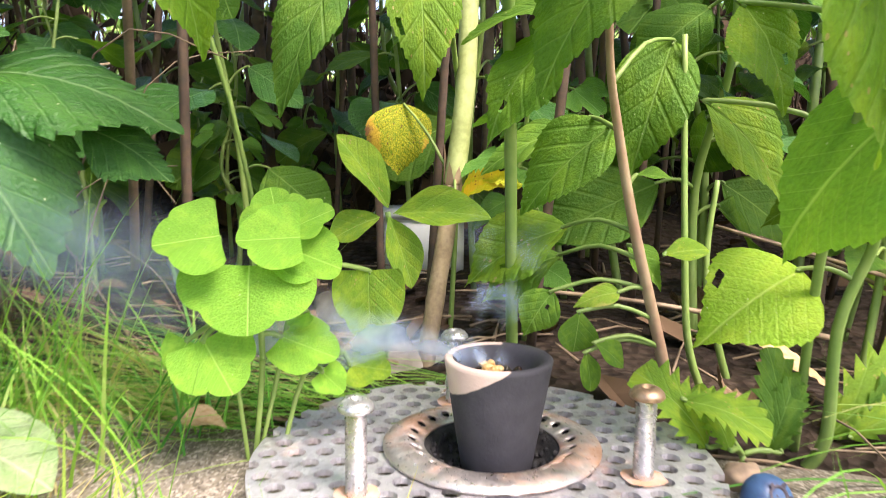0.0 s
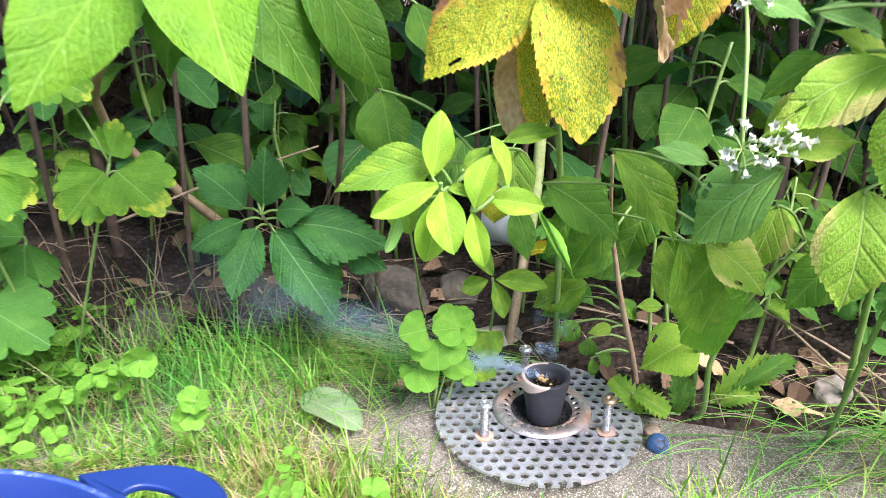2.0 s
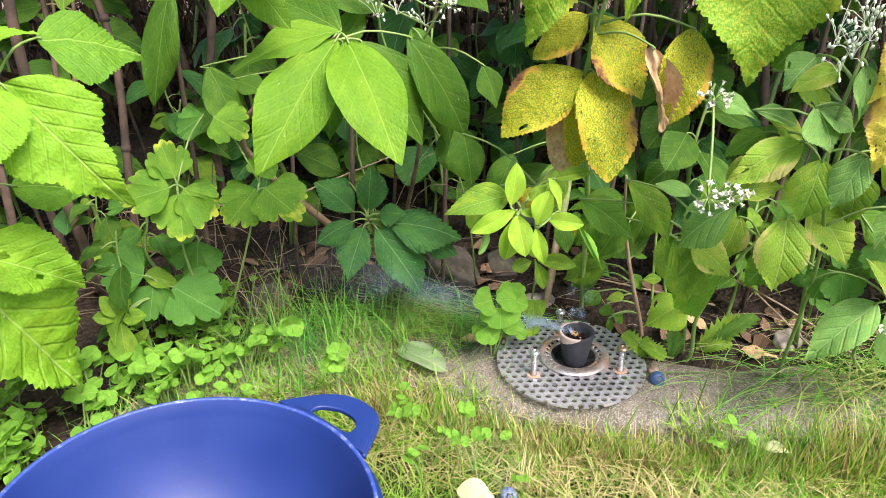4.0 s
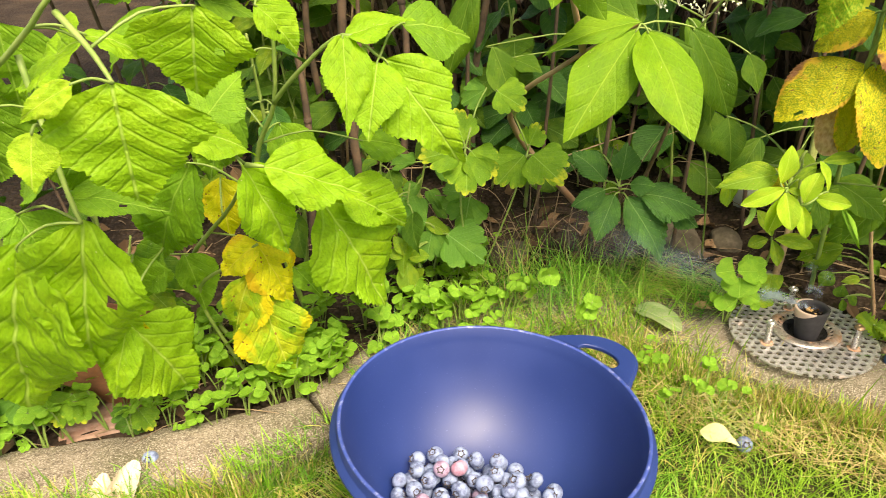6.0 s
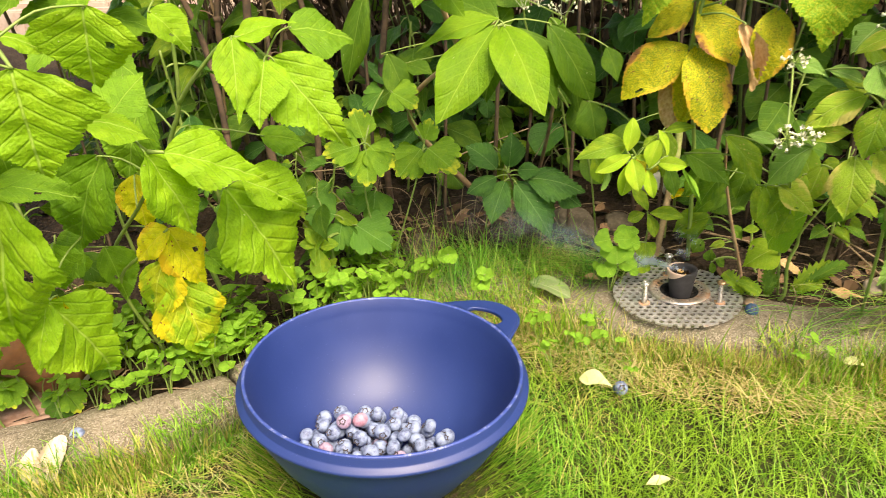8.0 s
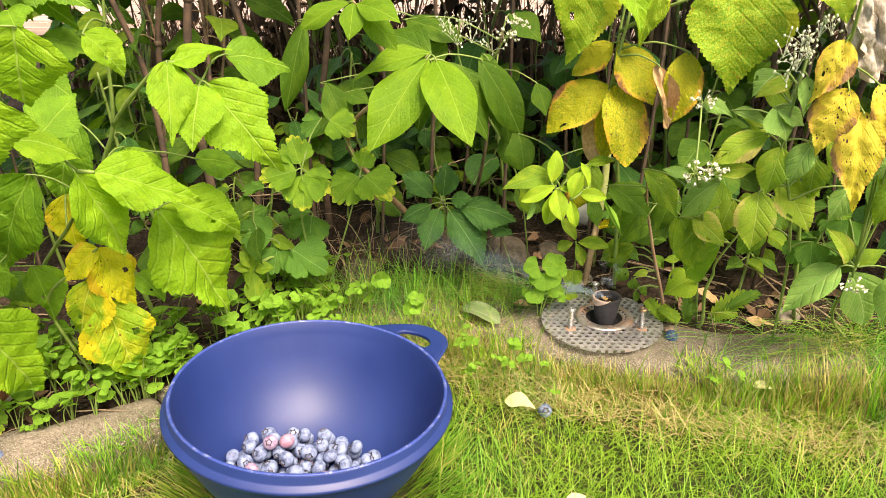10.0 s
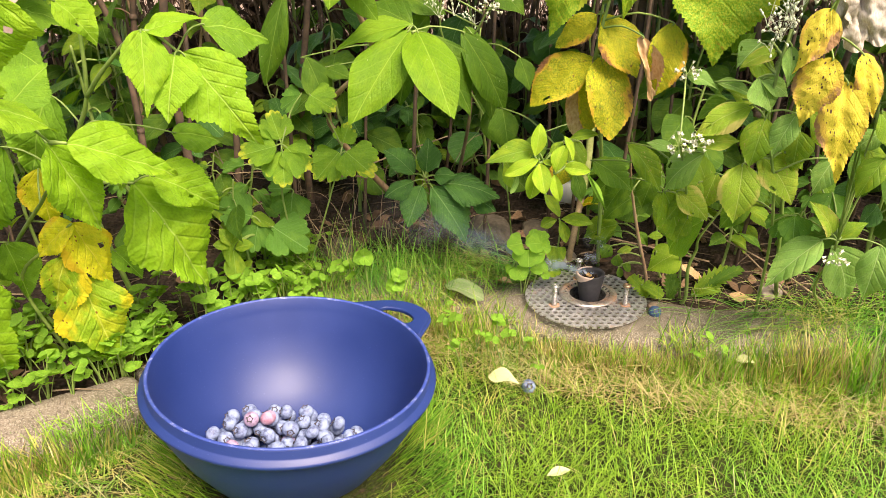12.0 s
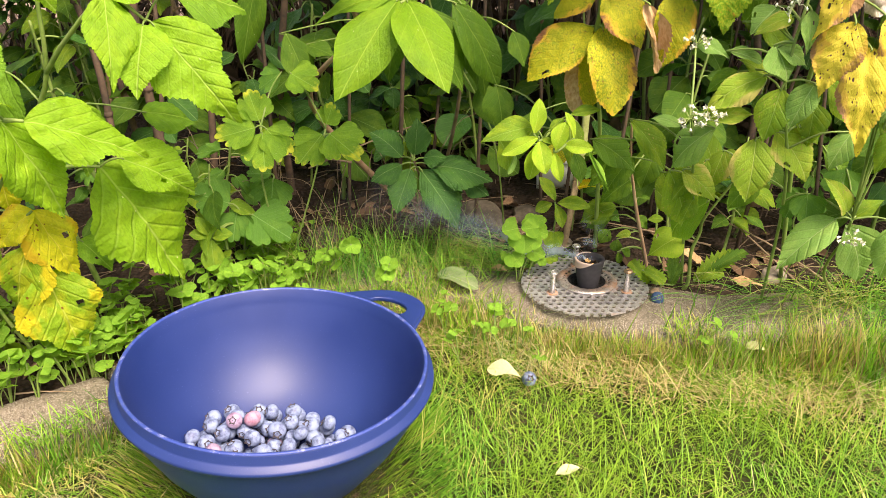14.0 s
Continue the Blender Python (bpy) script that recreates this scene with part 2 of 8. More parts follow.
STALK_TAN = plain("dry_stalk_skin", (0.20, 0.135, 0.075), (0.38, 0.28, 0.16), 60, 0.8, bump=0.6, distance=0.001)
STALK_GREEN = plain("pale_stalk_skin", (0.22, 0.25, 0.075), (0.40, 0.44, 0.17), 45, 0.6, bump=0.4)

# ---- tools ----
def part(name, bm, material, parent=None, label="", smooth=True, matrix=None):
    """Links a bmesh as one mesh object, under a thing where one is given."""
    mesh = bpy.data.meshes.new(name)
    bm.to_mesh(mesh)
    bm.free()
    return mesh_part(name, mesh, material, parent, label, smooth, matrix)


def mesh_part(name, mesh, material, parent=None, label="", smooth=True, matrix=None):
    if material and not mesh.materials:
        mesh.materials.append(material)
    if smooth:
        mesh.shade_smooth()
    ob = new(name, mesh)
    if parent:
        ob.parent = parent
    if matrix:
        ob.matrix_basis = matrix
    if label:
        tagged(ob, label)
    return ob


def thing(name, place, label, category, group="", kind=""):
    ob = new(name)
    ob.empty_display_size = 0.01
    ob.matrix_basis = Matrix.Translation(place)
    return tagged(ob, label, category, group, kind)


def sheet(name, verts, faces, material, parent=None, smooth=True):
    mesh = bpy.data.meshes.new(name)
    mesh.from_pydata([tuple(v) for v in verts], [], faces)
    mesh.update()
    return mesh_part(name, mesh, material, parent, smooth=smooth)


def tube(bm, points, r0, r1, sides=7, caps=True):
    """A tapered tube along points."""
    pts = [Vector(p) for p in points]
    rings, side = [], None
    for i, p in enumerate(pts):
        way = (pts[min(i + 1, len(pts) - 1)] - pts[max(i - 1, 0)]).normalized()
        if side is None:
            side = way.cross(Vector((0, 1, 0.1))).normalized()
        side = (side - way * side.dot(way)).normalized()
        up = way.cross(side)
        r = r0 + (r1 - r0) * i / (len(pts) - 1)
        rings.append([bm.verts.new(p + (side * math.cos(a) + up * math.sin(a)) * r) for a in (math.tau * k / sides for k in range(sides))])
    for a, b in zip(rings, rings[1:]):
        for k in range(sides):
            bm.faces.new((a[k], a[(k + 1) % sides], b[(k + 1) % sides], b[k]))
    if caps:
        bm.faces.new(rings[0][::-1])
        bm.faces.new(rings[-1])


def bend(points, per=5):
    """A smooth line through points."""
    p = [Vector(q) for q in points]
    out = []
    for i in range(len(p) - 1):
        a, b, c, d = p[max(i - 1, 0)], p[i], p[i + 1], p[min(i + 2, len(p) - 1)]
        for k in range(per):
            t = k / per
            out.append(0.5 * ((2 * b) + (c - a) * t + (2 * a - 5 * b + 4 * c - d) * t * t + (3 * b - a - 3 * c + d) * t ** 3))
    out.append(p[-1])
    return out


def lathe(bm, profile, steps=48, close=False):
    """Spins (r, z) pairs round z."""
    rings = [[bm.verts.new((r * math.cos(math.tau * k / steps), r * math.sin(math.tau * k / steps), z)) for k in range(steps)] for r, z in profile]
    pairs = list(zip(rings, rings[1:])) + ([(rings[-1], rings[0])] if close else [])
    for a, b in pairs:
        for k in range(steps):
            bm.faces.new((a[k], a[(k + 1) % steps], b[(k + 1) % steps], b[k]))
    return rings


def plate(bm, outline, holes, thick, z=0.0):
    """A flat plate with round or free holes: outlines as lists of (x, y)."""
    verts, edges = [], []
    for loop in (outline, *holes):
        start = len(verts)
        verts += [Vector(p) for p in loop]
        edges += [(start + i, start + (i + 1) % len(loop)) for i in range(len(loop))]
    flat, _, tris, *_ = geometry.delaunay_2d_cdt(verts, edges, [], 1, 1e-7)
    mids = []
    for loop in holes:
        cx, cy = sum(h[0] for h in loop) / len(loop), sum(h[1] for h in loop) / len(loop)
        mids.append((cx, cy, max(math.hypot(h[0] - cx, h[1] - cy) for h in loop), loop))

    def inside(p, loop):
        odd = False
        for (ax, ay), (bx, by) in zip(loop, loop[1:] + loop[:1]):
            if (ay > p.y) != (by > p.y) and p.x < (bx - ax) * (p.y - ay) / (by - ay) + ax:
                odd = not odd
        return odd

    made = [bm.verts.new((v.x, v.y, z)) for v in flat]
    for tri in tris:
        c = sum((flat[i] for i in tri), Vector((0, 0))) / 3
        if any(math.hypot(m[0] - c.x, m[1] - c.y) <= m[2] and inside(c, m[3]) for m in mids):
            continue
        bm.faces.new([made[i] for i in tri])
    loose = [v for v in bm.verts if not v.link_faces]
    bmesh.ops.delete(bm, geom=loose, context="VERTS")
    bmesh.ops.recalc_face_normals(bm, faces=bm.faces)
    extra = bmesh.ops.extrude_face_region(bm, geom=bm.faces[:])
    bmesh.ops.translate(bm, vec=(0, 0, -thick), verts=[v for v in extra["geom"] if isinstance(v, bmesh.types.BMVert)])
    bmesh.ops.recalc_face_normals(bm, faces=bm.faces)


def ring(cx, cy, r, steps=10, turn=0.0):
    return [(cx + r * math.cos(turn + math.tau * k / steps), cy + r * math.sin(turn + math.tau * k / steps)) for k in range(steps)]


def blade_mesh(name, teeth=14, depth=0.05, peak=0.38, power=0.7, fold=0.22, droop=0.10, ruffle=0.012, lobe=0.0, seed=0, holes=0, veins=8, curl=0.0, sharp=0.0, double=0.0, per=3, cols=6, bow=0.10, crumple=0.0, skew=0.06):
    """A leaf blade of unit length along x and unit width in y: hooked teeth, larger ones at the ends of the veins,
    a gutter along the midrib and pleats between the side veins."""
    rng = random.Random(seed)
    n, q = teeth * per, power * (1 - peak) / peak
    top = peak ** power * (1 - peak) ** q
    lean, twist, wave = rng.uniform(-bow, bow), rng.uniform(-0.45, 0.45), rng.uniform(0, 6)
    tip_turn, uneven = rng.uniform(-0.2, 0.2), rng.uniform(-skew, skew)
    sizes = {(side, k): rng.uniform(0.6, 1.3) for side in (-1, 1) for k in range(teeth + 1)}
    verts = []
    for i in range(n + 1):
        x = i / n
        w = 0.5 * (max(x, 1e-4) ** power * max(1 - x, 0) ** q / top)
        late = min(max((x - 0.42) / 0.5, 0), 1)
        w *= (1 + 0.05 * math.sin(7 * x + wave)) * (1 - sharp * late * late * (3 - 2 * late))
        calm = math.sin(math.pi * min(max(x, 0.0), 1.0)) ** 0.45
        for c in range(-cols, cols + 1):
            s = c / cols
            side = -1 if c < 0 else 1
            rim = max((abs(s) - 0.55) / 0.45, 0) ** 1.6
            own = w * (1 + side * uneven)
            if lobe:
                cleft = 0.56 + 0.04 * side * math.sin(wave)
                own *= 1 - lobe * math.exp(-((x - cleft) / 0.08) ** 2) + 0.18 * lobe * math.exp(-((x - cleft + 0.16) / 0.08) ** 2)
            saw = (i % per) / max(per - 1, 1)
            tooth = depth * (saw - 0.3) * sizes[(side, i // per)]
            if double:
                tooth += double * (((x * veins + 0.15) % 1.0) - 0.5)
            px = x + rim * calm * min(depth / 0.05, 1) * 0.4 * saw / teeth
            py = s * own + side * rim * tooth * 0.5 * calm
            far = abs(py)
            pleat = abs(math.sin(math.pi * (x - 0.75 * far) * veins)) ** 0.75
            z = fold * far * (1 - 0.4 * x) - curl * far * far * 2 + droop * 4 * x * (1 - x) - 0.25 * droop
            z += ruffle * (pleat - 0.6) * min(abs(s) * 3, 1) * calm
            z += 0.055 * abs(s) ** 2 * math.sin(7 * x + wave + 1.7 * side) * calm + twist * py * (x - 0.3)
            if crumple:
                z += crumple * noise.noise((px * 5 + seed, py * 5, 0)) + 0.4 * crumple * noise.noise((px * 13, py * 13, seed))
            verts.append((px, py + lean * math.sin(math.pi * x) + tip_turn * max(x - 0.7, 0), z))
    m, faces = 2 * cols + 1, []
    eaten = set()
    for _ in range(holes):
        i0, j0 = rng.randint(n // 4, 3 * n // 4), rng.randint(1, m - 4)
        for di in range(rng.choice((4, 5, 6)) if cols > 3 else 2):
            for dj in range(1):
                eaten.add((i0 + di, j0 + dj))
    for i in range(n):
        for j in range(m - 1):
            if (i, j) not in eaten:
                faces.append((i * m + j, (i + 1) * m + j, (i + 1) * m + j + 1, i * m + j + 1))
    mesh = bpy.data.meshes.new(name)
    mesh.from_pydata(verts, [], faces)
    mesh.update()
    mesh.shade_smooth()
    return mesh


def fan_mesh(name, spread=60, lobes=3, cut=0.25, scallop=0.06, dish=0.1, seed=0, wide=0.85, crenate=2, steps=60, rows=5):
    """A wedge-shaped leaflet from its stalk at the origin towards x, cut into rounded lobes with scalloped rims."""
    rng = random.Random(seed)
    verts, faces = [(0, 0, 0)], []
    tilt, lopside, wave = rng.uniform(-0.3, 0.3), rng.uniform(-0.12, 0.12), rng.uniform(0, 6)
    for i in range(steps + 1):
        u = 2 * i / steps - 1
        v = u + lopside * (1 - u * u)
        a = radians(spread) * u
        place = (v + 1) / 2 * lobes
        lobed = abs(math.sin(math.pi * place)) ** 0.42
        round_rim = abs(math.sin(math.pi * place * crenate)) ** 0.6
        r = (1 - cut * (1 - lobed)) * (1 + scallop * (round_rim - 0.6)) * (1 - 0.24 * u * u)
        for j in range(1, rows + 1):
            t = j / rows
            x, y = r * t * math.cos(a), r * t * math.sin(a) * wide
            z = dish * t * t * (0.3 + abs(u)) + 0.05 * t * t * math.cos(math.tau * place) + tilt * y * 0.4 + 0.03 * t * math.sin(5 * u + wave)
            verts.append((x, y, z))
    for i in range(steps):
        p, q = 1 + i * rows, 1 + (i + 1) * rows
        faces.append((0, p, q))
        for j in range(rows - 1):
            faces.append((p + j, p + j + 1, q + j + 1, q + j))
    mesh = bpy.data.meshes.new(name)
    mesh.from_pydata(verts, [], faces)
    mesh.update()
    mesh.shade_smooth()
    return mesh


def blade_set(name, seeds, holed=(), **shape):
    return [blade_mesh(name, seed=s, holes=1 if s in holed else 0, **shape) for s in seeds]


RASP_SHAPE = dict(crumple=0.045, depth=0.046, double=0.055, peak=0.36, power=0.62, fold=0.30, droop=0.085, sharp=0.42, veins=7, curl=0.26, skew=0.12)
HERB_SHAPE = dict(depth=0.035, peak=0.36, power=0.74, fold=0.26, droop=0.13, ruffle=0.008, veins=5, curl=0.15, sharp=0.1)
BLADES = {
    "rasp": blade_set("raspberry_blade", (1, 2, 3, 4, 5), (2,), teeth=28, ruffle=0.0085, **RASP_SHAPE),
    "lobed": blade_set("lobed_blade", (34, 35, 36, 37), (35,), teeth=28, ruffle=0.0085, lobe=0.22, **RASP_SHAPE),
    "broad": blade_set("broad_blade", (7, 8, 9, 10), teeth=16, depth=0.004, peak=0.48, power=0.95, fold=0.18, droop=0.08, ruffle=0.005, veins=6, curl=0.1, cols=5, bow=0.08, sharp=0.22, crumple=0.015),
    "small": blade_set("small_blade", (10, 11, 12), teeth=12, depth=0.004, peak=0.54, power=0.95, fold=0.28, droop=0.07, ruffle=0.003, veins=5, per=2, cols=4),
    "toothed": blade_set("toothed_blade", (13, 14, 15), teeth=13, depth=0.085, peak=0.45, power=0.76, fold=0.28, droop=0.12, ruffle=0.020, veins=7, curl=0.3, per=4, sharp=0.2),
    "herb": blade_set("herb_blade", (16, 17, 18, 19, 20), (17,), teeth=15, **HERB_SHAPE),
    "ragged": blade_set("ragged_blade", (61, 62, 63), (61, 62, 63), teeth=15, crumple=0.03, **HERB_SHAPE),
    "fan": [fan_mesh("fan_blade", 80, 3, 0.22, 0.11, seed=s, wide=0.80, crenate=3, steps=108) for s in (19, 20, 21, 22)],
    "round": [fan_mesh("round_blade", 80, 2, 0.20, 0.02, dish=0.08, seed=s, wide=0.82, crenate=1, steps=36, rows=3) for s in (22, 23, 24)],
    "lobe_round": [fan_mesh("lobed_round_blade", 92, 3, 0.10, 0.05, dish=0.08, seed=s, wide=0.86, crenate=1) for s in (25, 26, 27)],
    "oval": blade_set("oval_toothed_blade", (71, 72, 73, 74), (72,), teeth=22, depth=0.05, double=0.03, peak=0.46, power=0.78, fold=0.18, droop=0.07, ruffle=0.013, veins=7, curl=0.12, skew=0.08, crumple=0.03),
    "dandelion": blade_set("jagged_blade", (25, 26), teeth=8, depth=0.55, peak=0.62, power=0.6, fold=0.15, droop=0.15, ruffle=0.008, veins=8),
    "strip": blade_set("narrow_blade", (27, 28), teeth=8, depth=0.03, peak=0.45, power=0.5, fold=0.5, droop=0.05, ruffle=0.0, curl=0.5, per=2, cols=3),
    "crumpled": blade_set("crumpled_blade", (31, 32, 33), teeth=20, depth=0.03, peak=0.45, power=0.42, fold=-0.9, droop=0.10, ruffle=0.02, curl=-0.5, veins=5, crumple=0.10),
    "curled": blade_set("curled_blade", (29, 30), teeth=14, depth=0.08, peak=0.45, power=0.5, fold=-0.9, droop=0.12, ruffle=0.03, curl=-1.2, veins=5, crumple=0.06),
    # lighter meshes for the crowd behind
    "rasp_far": blade_set("raspberry_blade", (1, 2, 3), teeth=16, ruffle=0.010, per=2, cols=2, **RASP_SHAPE),
    "lobed_far": blade_set("lobed_blade", (34, 35, 36), teeth=16, ruffle=0.010, per=2, cols=2, lobe=0.24, **RASP_SHAPE),
    "herb_far": blade_set("herb_blade", (16, 17, 18), teeth=11, per=2, cols=2, **HERB_SHAPE),
    "broad_far": blade_set("broad_blade", (7, 8, 9), teeth=9, depth=0.012, peak=0.54, power=1.0, fold=0.16, droop=0.08, ruffle=0.004, veins=6, per=2, cols=2),
    "small_far": blade_set("small_blade", (10, 11), teeth=8, depth=0.015, peak=0.54, power=0.95, fold=0.28, droop=0.07, ruffle=0.003, veins=5, per=2, cols=2),
    "fan_far": [fan_mesh("fan_blade", 80, 3, 0.30, 0.13, seed=s, wide=0.80, crenate=2, steps=36, rows=3) for s in (19, 20, 21)],
}
pick = random.Random(5)


def leaf_pose(base, tip, width, roll=0.0, face=(0.05, -0.62, 0.78)):
    base, tip = Vector(base), Vector(tip)
    x = tip - base
    length = x.length
    x.normalize()
    z = Vector(face)
    z = (z - x * z.dot(x)).normalized()
    z = Matrix.Rotation(radians(roll), 3, x) @ z
    y = z.cross(x)
    turn = Matrix((x, y, z)).transposed().to_4x4()
    return Matrix.Translation(base) @ turn @ Matrix.Diagonal((length, length * width, length * 0.9, 1))


def leaf(parent, kind, material, base, tip, width, roll=0.0, name="leaf", label="", face=None):
    """One leaf blade as a part. base and tip are in the world."""
    key = (kind, pick.randrange(len(BLADES[kind])), material.name)
    if key not in made_blades:
        mesh = BLADES[kind][key[1]].copy()
        mesh.materials.append(material)
        made_blades[key] = mesh
    ob = new(name, made_blades[key])
    ob.parent = parent
    if face is None:
        # blades turn up and towards the camera's side, to fit its view
        out = Vector((0.05 - base[0] * 0.9, -0.75 - base[1] * 0.6, 0.55))
        face = (out.normalized() + Vector((0, 0, 0.35))).normalized()
    ob.matrix_basis = Matrix.Translation(parent.location).inverted() @ leaf_pose(base, tip, width, roll, face)
    if label:
        tagged(ob, label)
    return ob


made_blades = {}


def plant(name, label, category, stems, stem_material, leaves, group="", r0=0.0025, r1=0.0012, flowers=(), buds=(), joined=False):
    """A plant: stem lines with stalks to every leaf, and each leaf as a part.
    leaves: (kind, material, base, tip, width, roll)."""
    foot = stems[0][0]
    whole = thing(name, foot, label, category, group)
    inverse = -Vector(foot)
    lines = [bend(s) for s in stems]
    bm = bmesh.new()
    for i, line in enumerate(lines):
        tube(bm, [p + inverse for p in line], r0 if i == 0 else r0 * 0.75, r1)
    points = [p for line in lines for p in line]
    trunk = bm
    if not joined:
        part("stem", bm, stem_material, whole)
    for kind, material, base, tip, width, roll in leaves:
        base, tip = Vector(base), Vector(tip)
        near = min(points, key=lambda p: (p - base).length + max(p.z - base.z, 0) * 0.5)
        if (near - base).length > 0.004:
            mid = (near + base) / 2 + Vector((0, 0, 0.12 * (near - base).length))
            end = base + (tip - base) * 0.04
            bm = trunk if joined else bmesh.new()
            tube(bm, [p + inverse for p in bend([near, mid, base, end], 3)], 0.0011, 0.0007, 5)
            if not joined:
                part("leaf_stalk", bm, GREEN_STEM, whole)
        leaf(whole, kind, material, base, tip, width, roll)
    if joined:
        part("stem", trunk, stem_material, whole)
    for place in flowers:
        flower_head(whole, place)
    for place in buds:
        bud_spray(whole, place)
    return whole


def flower_head(parent, place):
    """A loose head of small cream bells, each on its own thin stalk, with petals folded back at the mouth."""
    rng = random.Random(int(place[0] * 10000))
    heart = Vector(place) - parent.location + Vector((0, 0, -0.006))
    bm, stalks = bmesh.new(), bmesh.new()
    for _ in range(17):
        way = Vector((rng.gauss(0, 0.8), rng.gauss(-0.2, 0.6), rng.uniform(-0.35, 1.1))).normalized()
        c = heart + way * rng.uniform(0.004, 0.0125)
        tube(stalks, [heart, heart + (c - heart) * 0.6 + Vector((0, 0, 0.001)), c], 0.00035, 0.0003, 4, False)
        nod = (way + Vector((0, 0, rng.uniform(-0.9, 0.3)))).normalized()
        turn = nod.to_track_quat("Z", "Y").to_matrix()
        size = rng.uniform(0.75, 1.2)
        rows = [[bm.verts.new(c + turn @ (Vector((rad * math.cos(a), rad * math.sin(a), z)) * size)) for a in [math.tau * k / 10 for k in range(10)]] for rad, z in ((0.0005, 0.0), (0.0010, 0.0010), (0.0011, 0.0026))]
        rim = [bm.verts.new(c + turn @ (Vector((rad * math.cos(a), rad * math.sin(a), z)) * size)) for k, a in enumerate([math.tau * k / 10 for k in range(10)]) for rad, z in [((0.0026, 0.0032) if k % 2 else (0.0014, 0.0030))]]
        rows.append(rim)
        for low, high in zip(rows, rows[1:]):
            for k in range(10):
                bm.faces.new((low[k], low[(k + 1) % 10], high[(k + 1) % 10], high[k]))
    part("flower_stalk", stalks, GREEN_STEM, parent)
    part("flower", bm, FLOWER, parent, "cluster of tiny cream-white bell flowers")


def bud_spray(parent, place):
    """A few closed pale buds on hair-thin stalks."""
    rng = random.Random(int(place[2] * 10000))
    whole = Vector(place) - parent.location
    bm = bmesh.new()
    for _ in range(9):
        c = whole + Vector((rng.gauss(0, 0.006), rng.gauss(0, 0.004), rng.gauss(0, 0.006)))
        turn = Euler((rng.uniform(-0.8, 0.8), rng.uniform(-0.8, 0.8), 0)).to_matrix().to_4x4()
        bmesh.ops.create_icosphere(bm, subdivisions=1, radius=0.0013, matrix=Matrix.Translation(c) @ turn @ Matrix.Diagonal((0.8, 0.8, 1.5, 1)))
        tube(bm, [c, (c + whole) / 2 + Vector((0, 0, -0.003)), whole + Vector((0, 0, -0.010))], 0.0002, 0.0002, 4, False)
    part("bud", bm, BUD, parent, "cluster of pale closed buds")


BUD = plain("pale_bud", (0.40, 0.46, 0.28), (0.62, 0.64, 0.50), 90, 0.6)
FLOWER = plain("cream_petal", (0.55, 0.56, 0.38), (0.76, 0.74, 0.60), 90, 0.6)

# ---- setting ----
LAWN = -0.045  # soil of the lawn below the burner's plate


def smooth(a, b, v):
    t = min(max((v - a) / (b - a), 0.0), 1.0)
    return t * t * (3 - 2 * t)


KERB = [(-1.60, -0.95), (-1.05, -0.63), (-0.72, -0.405), (-0.58, -0.332), (-0.46, -0.245), (-0.405, -0.12), (-0.33, -0.03), (-0.20, 0.02), (-0.10, 0.0), (0.0, -0.02), (0.12, -0.033), (0.25, -0.035), (0.6, -0.06), (1.6, -0.12)]
KERB_LINE = bend([(x, y, 0) for x, y in KERB], 8)


def kerb_y(x):
    """The kerb's middle line, as y over x."""
    for a, b in zip(KERB_LINE, KERB_LINE[1:]):
        if a.x <= x <= b.x:
            return a.y + (b.y - a.y) * (x - a.x) / (b.x - a.x)
    return KERB_LINE[0].y if x < KERB_LINE[0].x else KERB_LINE[-1].y


def bed_height(x, y):
    """The soil behind the kerb, rising to the patio's edge."""
    back = y - kerb_y(x)
    rise = -0.028 + 0.018 * smooth(0.0, 0.12, back) + 0.125 * smooth(0.12, 1.05, back)
    return rise + 0.006 * noise.noise((x * 14, y * 14, 0)) + 0.012 * noise.noise((x * 4, y * 4, 3))


def ground_height(x, y):
    front = y - kerb_y(x)
    lawn = LAWN + 0.006 * noise.noise((x * 7, y * 7, 1))
    far = smooth(1.5, 4.0, math.hypot(x, y))
    return (lawn + (bed_height(x, y) - lawn) * smooth(-0.03, 0.03, front)) * (1 - far) + far * (LAWN if front < 0 else 0.06)


def soil_material():
    n = Nodes("soil_and_litter")
    p = n.world_place()
    crumbs = n.tree.nodes.new("ShaderNodeTexVoronoi")
    n.put(crumbs.inputs["Vector"], p)
    crumbs.inputs["Scale"].default_value = 160
    tone = n.mix(n.ramp(n.noise(9, 4, p), 0.35, 0.7), (0.022, 0.015, 0.011), (0.060, 0.041, 0.027))
    tone = n.mix(n.ramp(crumbs.outputs["Distance"], 0.1, 0.6, 0.5, 0.0), tone, (0.08, 0.060, 0.043))
    xyz = n.tree.nodes.new("ShaderNodeSeparateXYZ")
    n.put(xyz.inputs[0], p)
    n.bump(n.math("ADD", crumbs.outputs["Distance"], n.noise(60, 5, p)), 0.9, 0.006)
    n.set(Base_Color=tone, Roughness=0.95, Specular_IOR_Level=0.15)
    return n.material


def turf_material():
    n = Nodes("lawn_soil")
    p = n.world_place()
    tone = n.mix(n.ramp(n.noise(14, 5, p), 0.35, 0.65), (0.020, 0.028, 0.008), (0.045, 0.055, 0.016))
    tone = n.mix(n.ramp(n.noise(90, 4, p), 0.5, 0.7), tone, (0.06, 0.045, 0.025))
    n.bump(n.noise(120, 5, p), 0.9, 0.006)
    n.set(Base_Color=tone, Roughness=0.95, Specular_IOR_Level=0.1)
    return n.material


SOIL, TURF = soil_material(), turf_material()

